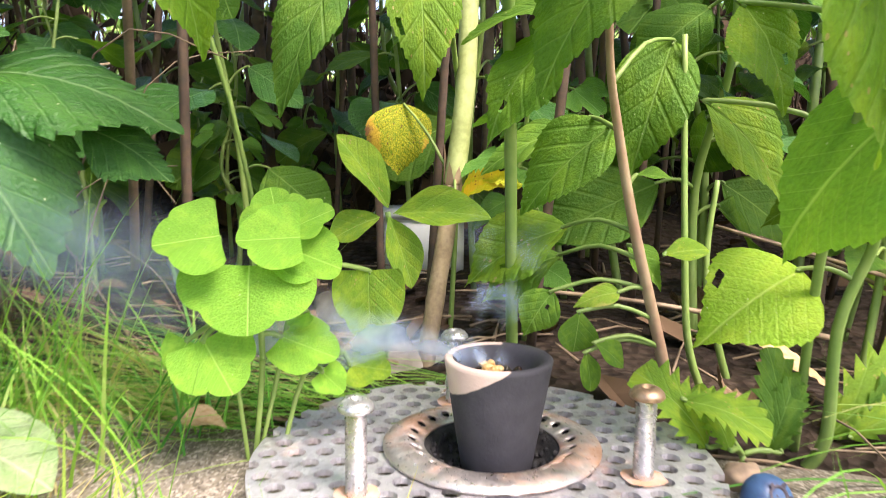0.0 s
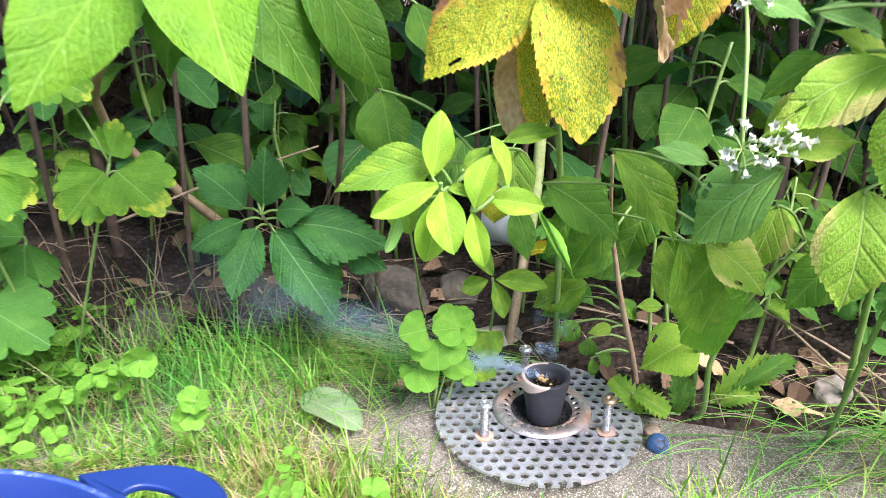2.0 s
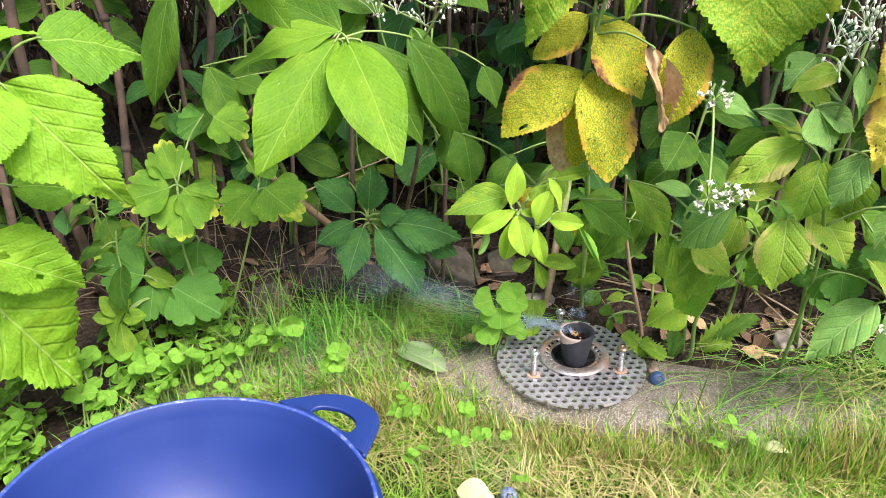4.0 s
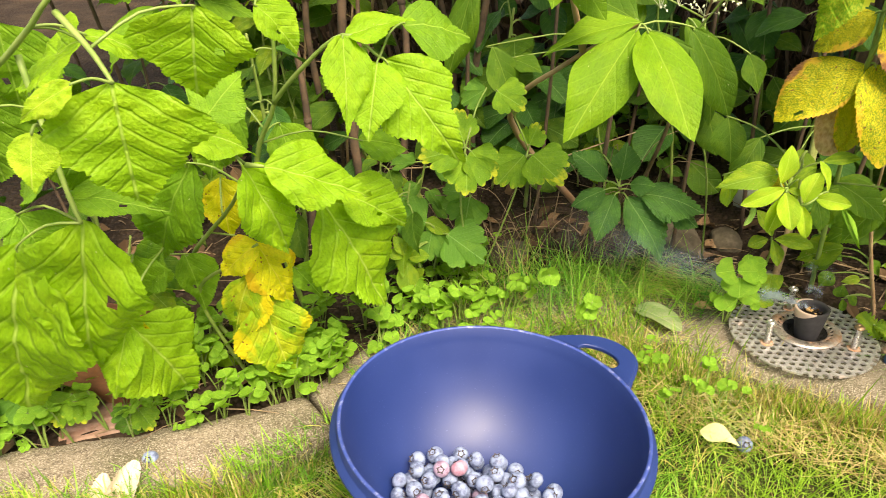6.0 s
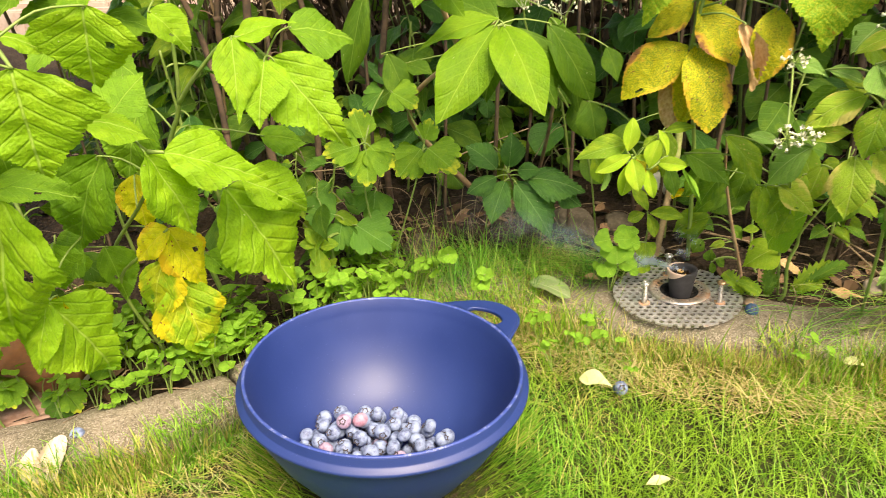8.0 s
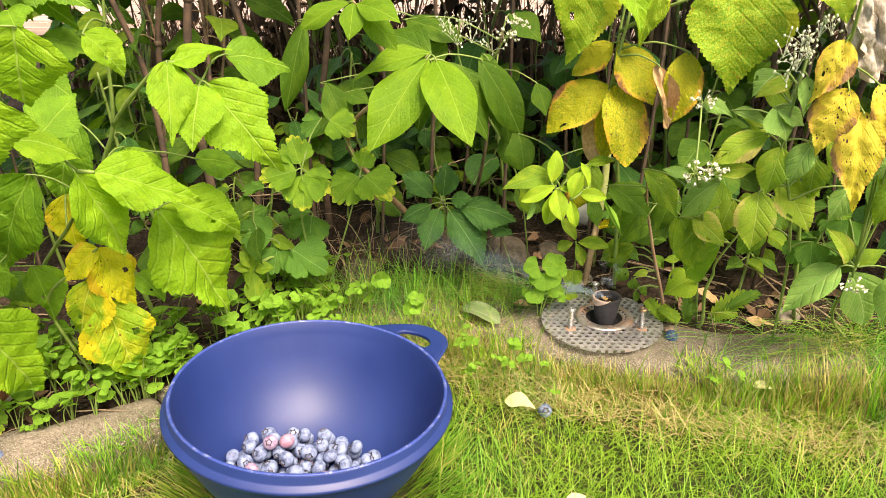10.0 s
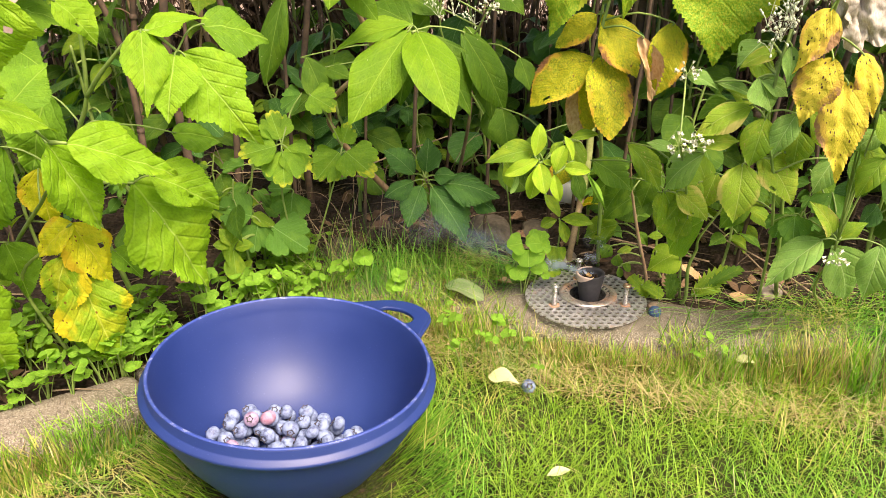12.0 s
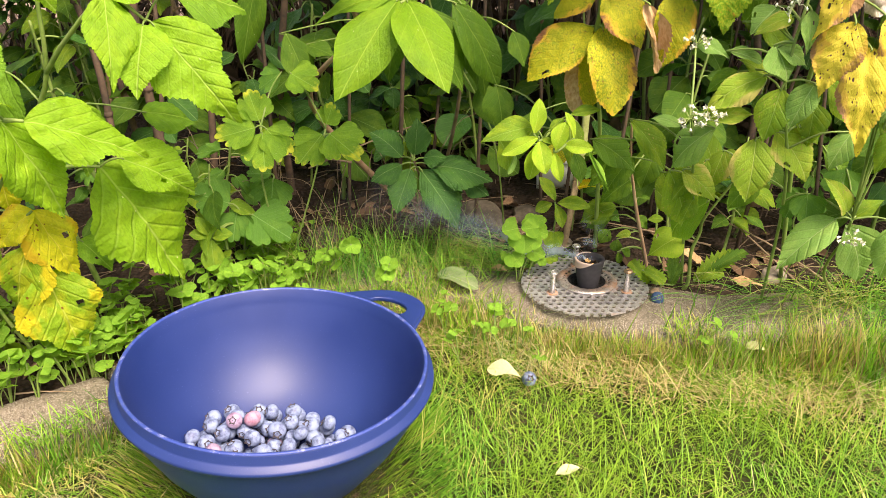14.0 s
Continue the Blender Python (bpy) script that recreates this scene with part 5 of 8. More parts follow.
plant("raspberry_cane", "withered raspberry shoot with spotted yellow leaves and pale dead ones", "raspberry",
      [[(0.240, 0.060, -0.020), (0.191, -0.030, 0.210), (0.177, -0.100, 0.306), (0.170, -0.150, 0.362), (0.166, -0.170, 0.415)]],
      GREEN_STEM, [
    ("rasp", BLOTCHED, (0.167, -0.150, 0.356), (0.147, -0.150, 0.302), 0.5, 0),
    ("rasp", BLOTCHED, (0.176, -0.150, 0.317), (0.161, -0.150, 0.257), 0.6, 0),
    ("rasp", BLOTCHED, (0.189, -0.155, 0.299), (0.197, -0.160, 0.211), 0.42, 0),
    ("rasp", BLOTCHED, (0.198, -0.150, 0.321), (0.216, -0.155, 0.267), 0.42, 0),
    ("crumpled", PALE_DEAD, (0.1748, -0.1250, 0.4048), (0.2031, -0.1300, 0.3181), 0.35, 0),
    ("crumpled", PALE_DEAD, (0.1918, -0.1250, 0.4129), (0.2171, -0.1300, 0.3226), 0.4, 30),
    ("crumpled", PALE_DEAD, (0.1862, -0.1250, 0.3999), (0.1904, -0.1300, 0.3376), 0.3, -40),
    ("rasp", SPECKLED, (0.135, -0.120, 0.413), (0.170, -0.140, 0.369), 0.8, 0),
      ], r0=0.0026)
plant("flowering_herb", "leafy herb with opposite oval leaves and small white flowers", "herb",
      [[(0.120, 0.040, -0.020), (0.104, 0.000, 0.080), (0.094, -0.050, 0.150), (0.074, -0.110, 0.214), (0.064, -0.140, 0.240)]],
      GREEN_STEM, [
    ("herb", HERB_PALE, (0.090, -0.120, 0.223), (0.062, -0.090, 0.172), 0.55, 0),
    ("herb", HERB_WORN, (0.081, -0.060, 0.163), (0.117, -0.060, 0.132), 0.7, 0),
    ("herb", HERB, (0.071, -0.050, 0.159), (0.094, -0.040, 0.093), 0.6, 0),
    ("herb", HERB_WORN, (0.087, -0.100, 0.229), (0.115, -0.110, 0.256), 0.5, 0),
    ("herb", HERB_WORN, (0.083, -0.120, 0.229), (0.126, -0.110, 0.233), 0.45, 0),
    ("herb", HERB_PALE, (0.070, -0.080, 0.213), (0.043, -0.070, 0.218), 0.5, 0),
    ("herb", HERB, (0.029, -0.040, 0.208), (0.068, -0.050, 0.155), 0.4, 0),
    ("herb", HERB_MID, (-0.004, -0.010, 0.178), (0.042, -0.020, 0.146), 0.6, 0),
    ("herb", HERB_MID, (0.039, 0.000, 0.156), (0.014, 0.000, 0.112), 0.6, 0),
    ("herb", HERB_PALE, (0.069, -0.100, 0.292), (0.097, -0.110, 0.280), 0.5, 0),
    ("herb", HERB, (0.098, -0.050, 0.130), (0.089, -0.050, 0.103), 0.7, 0),
      ], r0=0.0018, flowers=[(0.062, -0.148, 0.244), (0.079, -0.140, 0.241), (0.070, -0.100, 0.297)])
plant("flowering_herb", "thin herb with a loose spray of white buds under the shrub", "herb",
      [[(-0.100, 0.160, -0.010), (-0.118, 0.110, 0.150), (-0.1810, 0.0600, 0.2905), (-0.1804, 0.0400, 0.3511)], [(-0.1594, 0.0500, 0.2792), (-0.1233, 0.0300, 0.3400)]],
      GREEN_STEM, [
    ("herb", HERB_MID, (-0.1991, 0.0500, 0.3247), (-0.2241, 0.0500, 0.2852), 0.6, 0),
    ("herb", HERB_MID, (-0.1559, 0.0500, 0.3120), (-0.1378, 0.0500, 0.2695), 0.55, 0),
      ], r0=0.0012, flowers=[(-0.1236, 0.0200, 0.3400), (-0.1138, 0.0200, 0.3532)], buds=[(-0.1899, 0.0300, 0.3449), (-0.1756, 0.0300, 0.3534), (-0.1661, 0.0300, 0.3362), (-0.1824, 0.0300, 0.3337), (-0.1424, 0.0300, 0.3276), (-0.1988, 0.0300, 0.3522)])
plant("flowering_herb", "branching herb with holed green leaves beside the withered cane", "herb",
      [[(0.200, 0.000, -0.020), (0.186, -0.050, 0.101), (0.164, -0.100, 0.185), (0.139, -0.130, 0.266), (0.142, -0.140, 0.338)]],
      GREEN_STEM, [
    ("herb", HERB_WORN, (0.127, -0.120, 0.214), (0.126, -0.125, 0.155), 0.66, 0),
    ("herb", HERB_WORN, (0.150, -0.100, 0.216), (0.181, -0.110, 0.172), 0.75, 0),
    ("herb", HERB, (0.137, -0.130, 0.260), (0.130, -0.130, 0.213), 0.65, 0),
    ("herb", HERB_PALE, (0.159, -0.140, 0.267), (0.145, -0.140, 0.228), 0.6, 0),
    ("herb", HERB_PALE, (0.128, -0.130, 0.294), (0.154, -0.130, 0.279), 0.7, 0),
    ("herb", HERB_WORN, (0.139, -0.120, 0.317), (0.110, -0.120, 0.302), 0.6, 0),
    ("herb", HERB_WORN, (0.134, -0.100, 0.263), (0.104, -0.100, 0.279), 0.6, 0),
    ("herb", HERB, (0.169, -0.100, 0.220), (0.187, -0.100, 0.203), 0.8, 0),
    ("herb", HERB_MID, (0.112, -0.080, 0.307), (0.129, -0.080, 0.328), 0.7, 0),
    ("herb", HERB_MID, (0.153, -0.060, 0.157), (0.129, -0.060, 0.123), 0.7, 0),
    ("small", HERB_PALE, (0.0946, -0.1100, 0.2876), (0.1239, -0.1100, 0.2776), 0.5, 0),
    ("ragged", HERB_PALE, (0.1252, -0.1300, 0.2958), (0.1395, -0.1350, 0.2665), 1.0, 0),
    ("herb", HERB_PALE, (0.1314, -0.1000, 0.3223), (0.1100, -0.1100, 0.2994), 0.8, 0),
    ("herb", HERB_MID, (0.1113, -0.0900, 0.2659), (0.0855, -0.0900, 0.2462), 0.6, 0),
    ("ragged", HERB_WORN, (0.1259, -0.1200, 0.2696), (0.0761, -0.1250, 0.2367), 0.45, 0),
    ("herb", HERB, (0.1770, -0.1000, 0.2415), (0.1756, -0.1050, 0.2018), 0.7, 0),
    ("herb", HERB, (0.1783, -0.1200, 0.2644), (0.1995, -0.1200, 0.2275), 0.6, 0),
    ("ragged", HERB_PALE, (0.1449, -0.1400, 0.3246), (0.1464, -0.1450, 0.2906), 0.4, 0),
    ("herb", HERB, (0.1247, -0.0900, 0.3091), (0.1509, -0.0900, 0.2749), 0.6, 0),
    ("herb", HERB_PALE, (0.2090, -0.1100, 0.2190), (0.1953, -0.1100, 0.1830), 0.6, 0),
    ("fan", COLUMBINE_SHADE, (0.195, -0.081, 0.150), (0.197, -0.085, 0.122), 0.92, 0),
      ], r0=0.0018, buds=[(0.136, -0.150, 0.356), (0.135, -0.140, 0.338), (0.1329, -0.1450, 0.3434), (0.1273, -0.1450, 0.3301), (0.1350, -0.1450, 0.3609), (0.1464, -0.1450, 0.3672), (0.1557, -0.1450, 0.3690), (0.1214, -0.1450, 0.3507), (0.1404, -0.1450, 0.3499)])
plant("flowering_herb", "low herb with pale veined leaves and a white flower head", "herb",
      [[(0.300, 0.000, -0.020), (0.249, -0.030, 0.039), (0.243, -0.070, 0.101), (0.236, -0.090, 0.129)]],
      GREEN_STEM, [
    ("herb", HERB_PALE, (0.222, -0.090, 0.129), (0.173, -0.100, 0.077), 0.5, 0),
    ("herb", HERB_PALE, (0.238, -0.080, 0.118), (0.269, -0.060, 0.045), 0.6, 0),
    ("herb", HERB_WORN, (0.231, -0.090, 0.135), (0.200, -0.100, 0.173), 0.55, 0),
    ("herb", HERB, (0.243, -0.080, 0.128), (0.266, -0.080, 0.145), 0.6, 0),
    ("herb", HERB_PALE, (0.273, -0.100, 0.130), (0.269, -0.100, 0.069), 0.55, 0),
    ("fan", COLUMBINE_SHADE, (0.229, -0.071, 0.172), (0.225, -0.082, 0.143), 1.01, 0),
    ("fan", COLUMBINE_SHADE, (0.190, -0.070, 0.146), (0.183, -0.070, 0.120), 0.92, 0),
    ("herb", HERB_PALE, (0.2480, -0.1000, 0.2424), (0.2256, -0.1000, 0.2218), 0.7, 0),
    ("herb", HERB, (0.2351, -0.1200, 0.2658), (0.2580, -0.1200, 0.2240), 0.6, 0),
    ("herb", HERB, (0.2300, -0.1000, 0.2788), (0.2164, -0.1000, 0.2492), 0.6, 0),
    ("herb", HERB, (0.248, -0.120, 0.224), (0.232, -0.120, 0.184), 0.6, 0),
    ("herb", HERB, (0.234, -0.100, 0.233), (0.257, -0.100, 0.195), 0.6, 0),
    ("herb", HERB_MID, (0.212, -0.050, 0.187), (0.239, -0.050, 0.156), 0.7, 0),
      ], r0=0.0018, flowers=[(0.236, -0.100, 0.117)])
plant("nettle_herb", "upright reddish-stemmed herb with ragged, hole-eaten leaves behind the burner", "herb",
      [[(0.082, 0.064, -0.020), (0.0768, 0.0620, 0.0088), (0.0616, 0.0600, 0.0645), (0.0526, 0.0580, 0.1039), (0.0460, 0.0500, 0.1337), (0.040, 0.030, 0.185)]],
      PINK_STEM, [
    ("ragged", HERB, (0.0391, 0.0850, 0.0643), (-0.0038, 0.1000, 0.0346), 0.62, 0),
    ("ragged", HERB_MID, (0.0384, 0.0900, 0.0514), (0.0039, 0.1000, 0.0265), 0.5, 10),
    ("herb", HERB_MID, (0.0539, 0.0750, 0.1064), (0.0196, 0.0850, 0.0676), 0.62, -10),
    ("herb", HERB_MID, (0.0402, 0.1000, 0.1044), (0.0030, 0.1000, 0.0850), 0.55, 0),
    ("ragged", HERB_MID, (0.0316, 0.0600, 0.1425), (0.0025, 0.0620, 0.0957), 0.5, 15),
    ("herb", HERB_MID, (0.0448, 0.0600, 0.1513), (-0.0076, 0.0600, 0.1353), 0.42, 0),
    ("herb", HERB_MID, (0.0816, 0.0900, 0.1419), (0.0665, 0.0900, 0.0850), 0.62, 0),
    ("small", HERB_MID, (0.0606, 0.0600, 0.0870), (0.0749, 0.0600, 0.0858), 0.4, 0),
    ("ragged", HERB_MID, (0.0319, 0.0700, 0.0393), (0.0205, 0.0700, 0.0198), 0.8, 0),
    ("herb", HERB_WORN, (0.0566, 0.0600, 0.0412), (0.0383, 0.0600, 0.0349), 0.6, 0),
    ("small", HERB_MID, (0.0403, 0.0550, 0.0343), (0.0383, 0.0550, 0.0178), 0.9, 0),
    ("small", HERB_MID, (0.0422, 0.0500, 0.0196), (0.0447, 0.0500, 0.0037), 0.55, 0),
    ("small", HERB_MID, (0.0455, 0.0500, 0.0234), (0.0571, 0.0500, 0.0139), 0.7, 0),
    ("herb", HERB_MID, (0.0629, 0.0750, 0.0578), (0.0777, 0.0750, 0.0379), 0.55, 0),
      ], r0=0.0028)
plant("nettle_herb", "green-stemmed herb with broad pointed light leaves", "herb",
      [[(0.118, 0.030, -0.020), (0.1234, 0.0250, -0.0037), (0.1200, 0.0180, 0.0377), (0.125, 0.012, 0.065), (0.1250, 0.0000, 0.0893), (0.150, -0.020, 0.150)], [(0.106, 0.080, -0.020), (0.0929, 0.0800, 0.0115), (0.0882, 0.0800, 0.0561), (0.0847, 0.0850, 0.1432)], [(0.122, 0.100, -0.020), (0.1058, 0.1000, 0.0380), (0.1079, 0.1000, 0.0835)]],
      GREEN_STEM, [
    ("herb", CLOVER, (0.1170, -0.0330, 0.1210), (0.0915, 0.0080, 0.0625), 0.62, 0),
    ("ragged", HERB, (0.0733, 0.0000, 0.1401), (0.0881, 0.0000, 0.1073), 0.78, 0),
    ("herb", HERB, (0.0718, 0.0200, 0.1132), (0.1001, 0.0200, 0.0755), 0.58, 0),
    ("herb", LIME, (0.1082, 0.0220, 0.0578), (0.0717, 0.0180, 0.0302), 0.86, 0),
    ("small", HERB, (0.0763, 0.0700, 0.0546), (0.0946, 0.0700, 0.0569), 0.6, 0),
    ("herb", HERB_WORN, (0.123, -0.040, 0.178), (0.113, -0.040, 0.135), 0.55, 0),
    ("herb", HERB, (0.108, -0.040, 0.168), (0.072, -0.058, 0.125), 0.56, 0),
    ("herb", HERB, (0.124, -0.020, 0.146), (0.095, -0.010, 0.201), 0.5, 0),
      ], r0=0.0026)
plant("bed_herb", "pale four-leaved seedling among the stems", "seedling",
      [[(-0.040, 0.100, -0.020), (-0.034, 0.085, 0.045), (-0.0360, 0.0800, 0.0697)]],
      GREEN_STEM, [
    ("small", HERB, (-0.0355, 0.0800, 0.0714), (-0.0571, 0.0800, 0.1012), 0.44, 0),
    ("small", HERB, (-0.0338, 0.0780, 0.0696), (0.0064, 0.0700, 0.0692), 0.42, 10),
    ("small", HERB, (-0.0353, 0.0780, 0.0682), (-0.0251, 0.0700, 0.0397), 0.46, 0),
    ("small", HERB, (-0.0392, 0.0800, 0.0678), (-0.0593, 0.0750, 0.0582), 0.7, 0),
      ], r0=0.0012)
def old_stalk(foot, knee, node, crown):
    """A thick old stalk: tan and cracked below its node, streaked pale green above, with torn brown sheaths."""
    whole = thing("old_stalk", foot, "thick pale-green perennial stalk with a peeling brown node", "stalk")
    base = Vector(foot)
    bm = bmesh.new()
    tube(bm, [p - base for p in bend([foot, knee, node], 8)], 0.0042, 0.0044, 12)
    for v in bm.verts:
        v.co.xy += 0.0007 * Vector((noise.noise(v.co * 160), noise.noise(v.co * 160 + Vector((9, 0, 0)))))
    part("lower_stalk", bm, STALK_TAN, whole, "tan cracked lower stalk")
    bm = bmesh.new()
    tube(bm, [p - base for p in bend([node, tuple((Vector(node) + Vector(crown)) / 2 + Vector((0.002, 0, 0))), crown], 8)], 0.0052, 0.0046, 12)
    part("upper_stalk", bm, STALK_GREEN, whole, "pale green upper stalk with brown streaks")
    rng = random.Random(6)
    top = Vector(node) - base
    for k in range(9):
        a = math.tau * k / 9 + rng.uniform(-0.2, 0.2)
        out = Vector((math.cos(a), math.sin(a), 0))
        side = Vector((-out.y, out.x, 0))
        up = rng.choice((-1, 1, 1)) * rng.uniform(0.008, 0.020)
        bm = bmesh.new()
        rows = []
        for j in range(4):
            t = j / 3
            c = top + out * (0.0050 + 0.0012 * t * t) + Vector((0.03 * up * t, 0, up * t))
            rows.append((bm.verts.new(c - side * 0.0021 * (1 - t * t)), bm.verts.new(c + side * 0.0021 * (1 - t * t) + out * 0.0002)))
        for p, q in zip(rows, rows[1:]):
            bm.faces.new((p[0], p[1], q[1], q[0]))
        part("sheath", bm, PINK_STEM, whole, "torn brown sheath at the node")
    for kind, material, b, t, wide in STALK_LEAVES:
        near = min((Vector(node), Vector(crown)), key=lambda p: (p - Vector(b)).length)
        bm = bmesh.new()
        tube(bm, [p - base for p in bend([near, (near + Vector(b)) / 2 + Vector((0, 0, 0.004)), b], 4)], 0.0010, 0.0007, 5)
        part("leaf_stalk", bm, GREEN_STEM, whole)
        leaf(whole, kind, material, b, t, wide)
    return whole


STALK_LEAVES = [
    ("herb", HERB, (-0.024, 0.090, 0.173), (-0.021, 0.080, 0.115), 0.5),
    ("herb", HERB_SHADE, (-0.062, 0.120, 0.172), (-0.086, 0.110, 0.108), 0.45),
    ("herb", MOTTLED, (-0.0336, 0.1700, 0.1185), (-0.0351, 0.1700, 0.0803), 0.95),
    ("curled", YELLOW, (-0.0069, 0.1280, 0.0735), (0.0234, 0.1150, 0.0805), 0.36),
]
old_stalk((-0.022, 0.104, -0.020), (-0.017, 0.114, 0.018), (-0.007, 0.142, 0.078), (-0.0007, 0.1500, 0.1798))
plant("clover", "tall clover clump with round light-green leaflets beside the burner", "clover",
      [[(-0.078, 0.016, -0.020), (-0.072, 0.010, 0.029), (-0.0718, -0.0040, 0.0607)], [(-0.078, 0.016, -0.020), (-0.082, 0.008, 0.040), (-0.0800, -0.0080, 0.0704)], [(-0.078, 0.016, -0.020), (-0.064, 0.012, 0.040), (-0.0602, 0.0000, 0.0695)], [(-0.070, 0.016, -0.020), (-0.060, 0.016, 0.020), (-0.0471, 0.0180, 0.0284)]],
      GREEN_STEM, [
    ("lobe_round", CLOVER, (-0.0792, -0.0080, 0.0708), (-0.0965, -0.0140, 0.0688), 1.15, 0),
    ("lobe_round", CLOVER, (-0.0640, 0.0040, 0.0701), (-0.0672, 0.0060, 0.0839), 1.15, 0),
    ("lobe_round", CLOVER, (-0.0568, -0.0020, 0.0698), (-0.0750, -0.0060, 0.0693), 1.0, 0),
    ("lobe_round", CLOVER, (-0.0625, 0.0020, 0.0663), (-0.0451, 0.0020, 0.0599), 1.0, 0),
    ("lobe_round", CLOVER, (-0.0714, -0.0060, 0.0616), (-0.0703, -0.0140, 0.0426), 1.38, 0),
    ("lobe_round", CLOVER, (-0.0591, 0.0060, 0.0724), (-0.0480, 0.0060, 0.0777), 0.95, 0),
    ("lobe_round", HERB, (-0.0384, 0.0200, 0.0559), (-0.0377, 0.0180, 0.0329), 0.75, 0),
    ("lobe_round", CLOVER, (-0.0858, -0.0060, 0.0386), (-0.0757, -0.0120, 0.0239), 1.0, 0),
    ("lobe_round", CLOVER, (-0.0658, 0.0100, 0.0356), (-0.0474, 0.0060, 0.0297), 0.8, 0),
    ("lobe_round", HERB, (-0.0447, 0.0200, 0.0230), (-0.0308, 0.0180, 0.0222), 0.9, 0),
    ("lobe_round", CLOVER, (-0.0528, 0.0100, 0.0239), (-0.0455, 0.0080, 0.0179), 0.9, 0),
    ("lobe_round", CLOVER, (-0.0912, -0.0040, 0.0378), (-0.0952, -0.0080, 0.0292), 0.9, 0),
    ("lobe_round", CLOVER, (-0.0573, 0.0120, 0.0438), (-0.0636, 0.0100, 0.0397), 0.9, 0),
      ], r0=0.0009)
plant("clover", "three-leaved clover seedling with scalloped pale-green leaflets on the kerb", "clover",
      [[(-0.2622, -0.0390, -0.020), (-0.2632, -0.0420, 0.0197), (-0.2652, -0.0450, 0.0594)]],
      GREEN_STEM, [
    ("lobe_round", CLOVER, (-0.2650, -0.0453, 0.0601), (-0.2634, -0.0494, 0.0717), 1.05, 0),
    ("lobe_round", CLOVER, (-0.2658, -0.0453, 0.0591), (-0.2768, -0.0494, 0.0547), 1.05, 0),
    ("lobe_round", CLOVER, (-0.2646, -0.0453, 0.0589), (-0.2553, -0.0494, 0.0516), 1.05, 0),
      ], "clovers", r0=0.0008)
plant("clover", "bushy clover seedling with scalloped pale-green leaflets in the turf", "clover",
      [[(-0.2176, -0.0714, -0.020), (-0.2186, -0.0744, 0.0112), (-0.2206, -0.0774, 0.0425)]],
      GREEN_STEM, [
    ("lobe_round", CLOVER, (-0.2212, -0.0776, 0.0421), (-0.2302, -0.0814, 0.0360), 1.05, 0),
    ("lobe_round", CLOVER, (-0.2200, -0.0776, 0.0422), (-0.2103, -0.0814, 0.0374), 1.05, 0),
    ("lobe_round", CLOVER, (-0.2207, -0.0776, 0.0431), (-0.2215, -0.0814, 0.0539), 1.05, 0),
    ("lobe_round", CLOVER, (-0.2164, -0.0749, 0.0499), (-0.2193, -0.0787, 0.0395), 1.05, 0),
    ("lobe_round", CLOVER, (-0.2155, -0.0749, 0.0508), (-0.2051, -0.0787, 0.0534), 1.05, 0),
    ("lobe_round", CLOVER, (-0.2167, -0.0749, 0.0511), (-0.2242, -0.0787, 0.0588), 1.05, 0),
      ], "clovers", r0=0.0008)
plant("dandelion", "low dandelion rosette with jagged bright leaves at the kerb", "dandelion",
      [[(0.092, 0.022, -0.020), (0.092, 0.020, -0.008)]],
      GREEN_STEM, [
    ("dandelion", HERB, (0.0770, 0.0120, -0.0021), (0.0526, 0.0180, 0.0226), 0.42, 0),
    ("dandelion", HERB, (0.0670, 0.0120, 0.0149), (0.0922, 0.0000, 0.0068), 0.5, 0),
    ("dandelion", HERB, (0.0843, 0.0120, -0.0033), (0.0735, 0.0200, 0.0167), 0.5, 0),
    ("dandelion", HERB_SHADE, (0.1052, 0.0200, -0.0075), (0.1026, 0.0300, 0.0280), 0.42, 0),
    ("dandelion", HERB_SHADE, (0.1010, 0.0200, -0.0071), (0.1101, 0.0240, 0.0186), 0.4, 0),
      ], r0=0.0015)
plant("dandelion", "fern-like jagged weed leaf lying over dark soil", "weed",
      [[(0.150, 0.045, -0.020), (0.150, 0.044, -0.005)]],
      GREEN_STEM, [
    ("dandelion", HERB, (0.1329, 0.0420, -0.0112), (0.1799, 0.0550, 0.0207), 0.36, 0),
    ("dandelion", HERB, (0.1384, 0.0360, -0.0083), (0.1654, 0.0360, 0.0042), 0.4, 0),
    ("dandelion", HERB_SHADE, (0.147, 0.040, 0.001), (0.193, 0.055, 0.025), 0.26, 0),
      ], r0=0.0012)
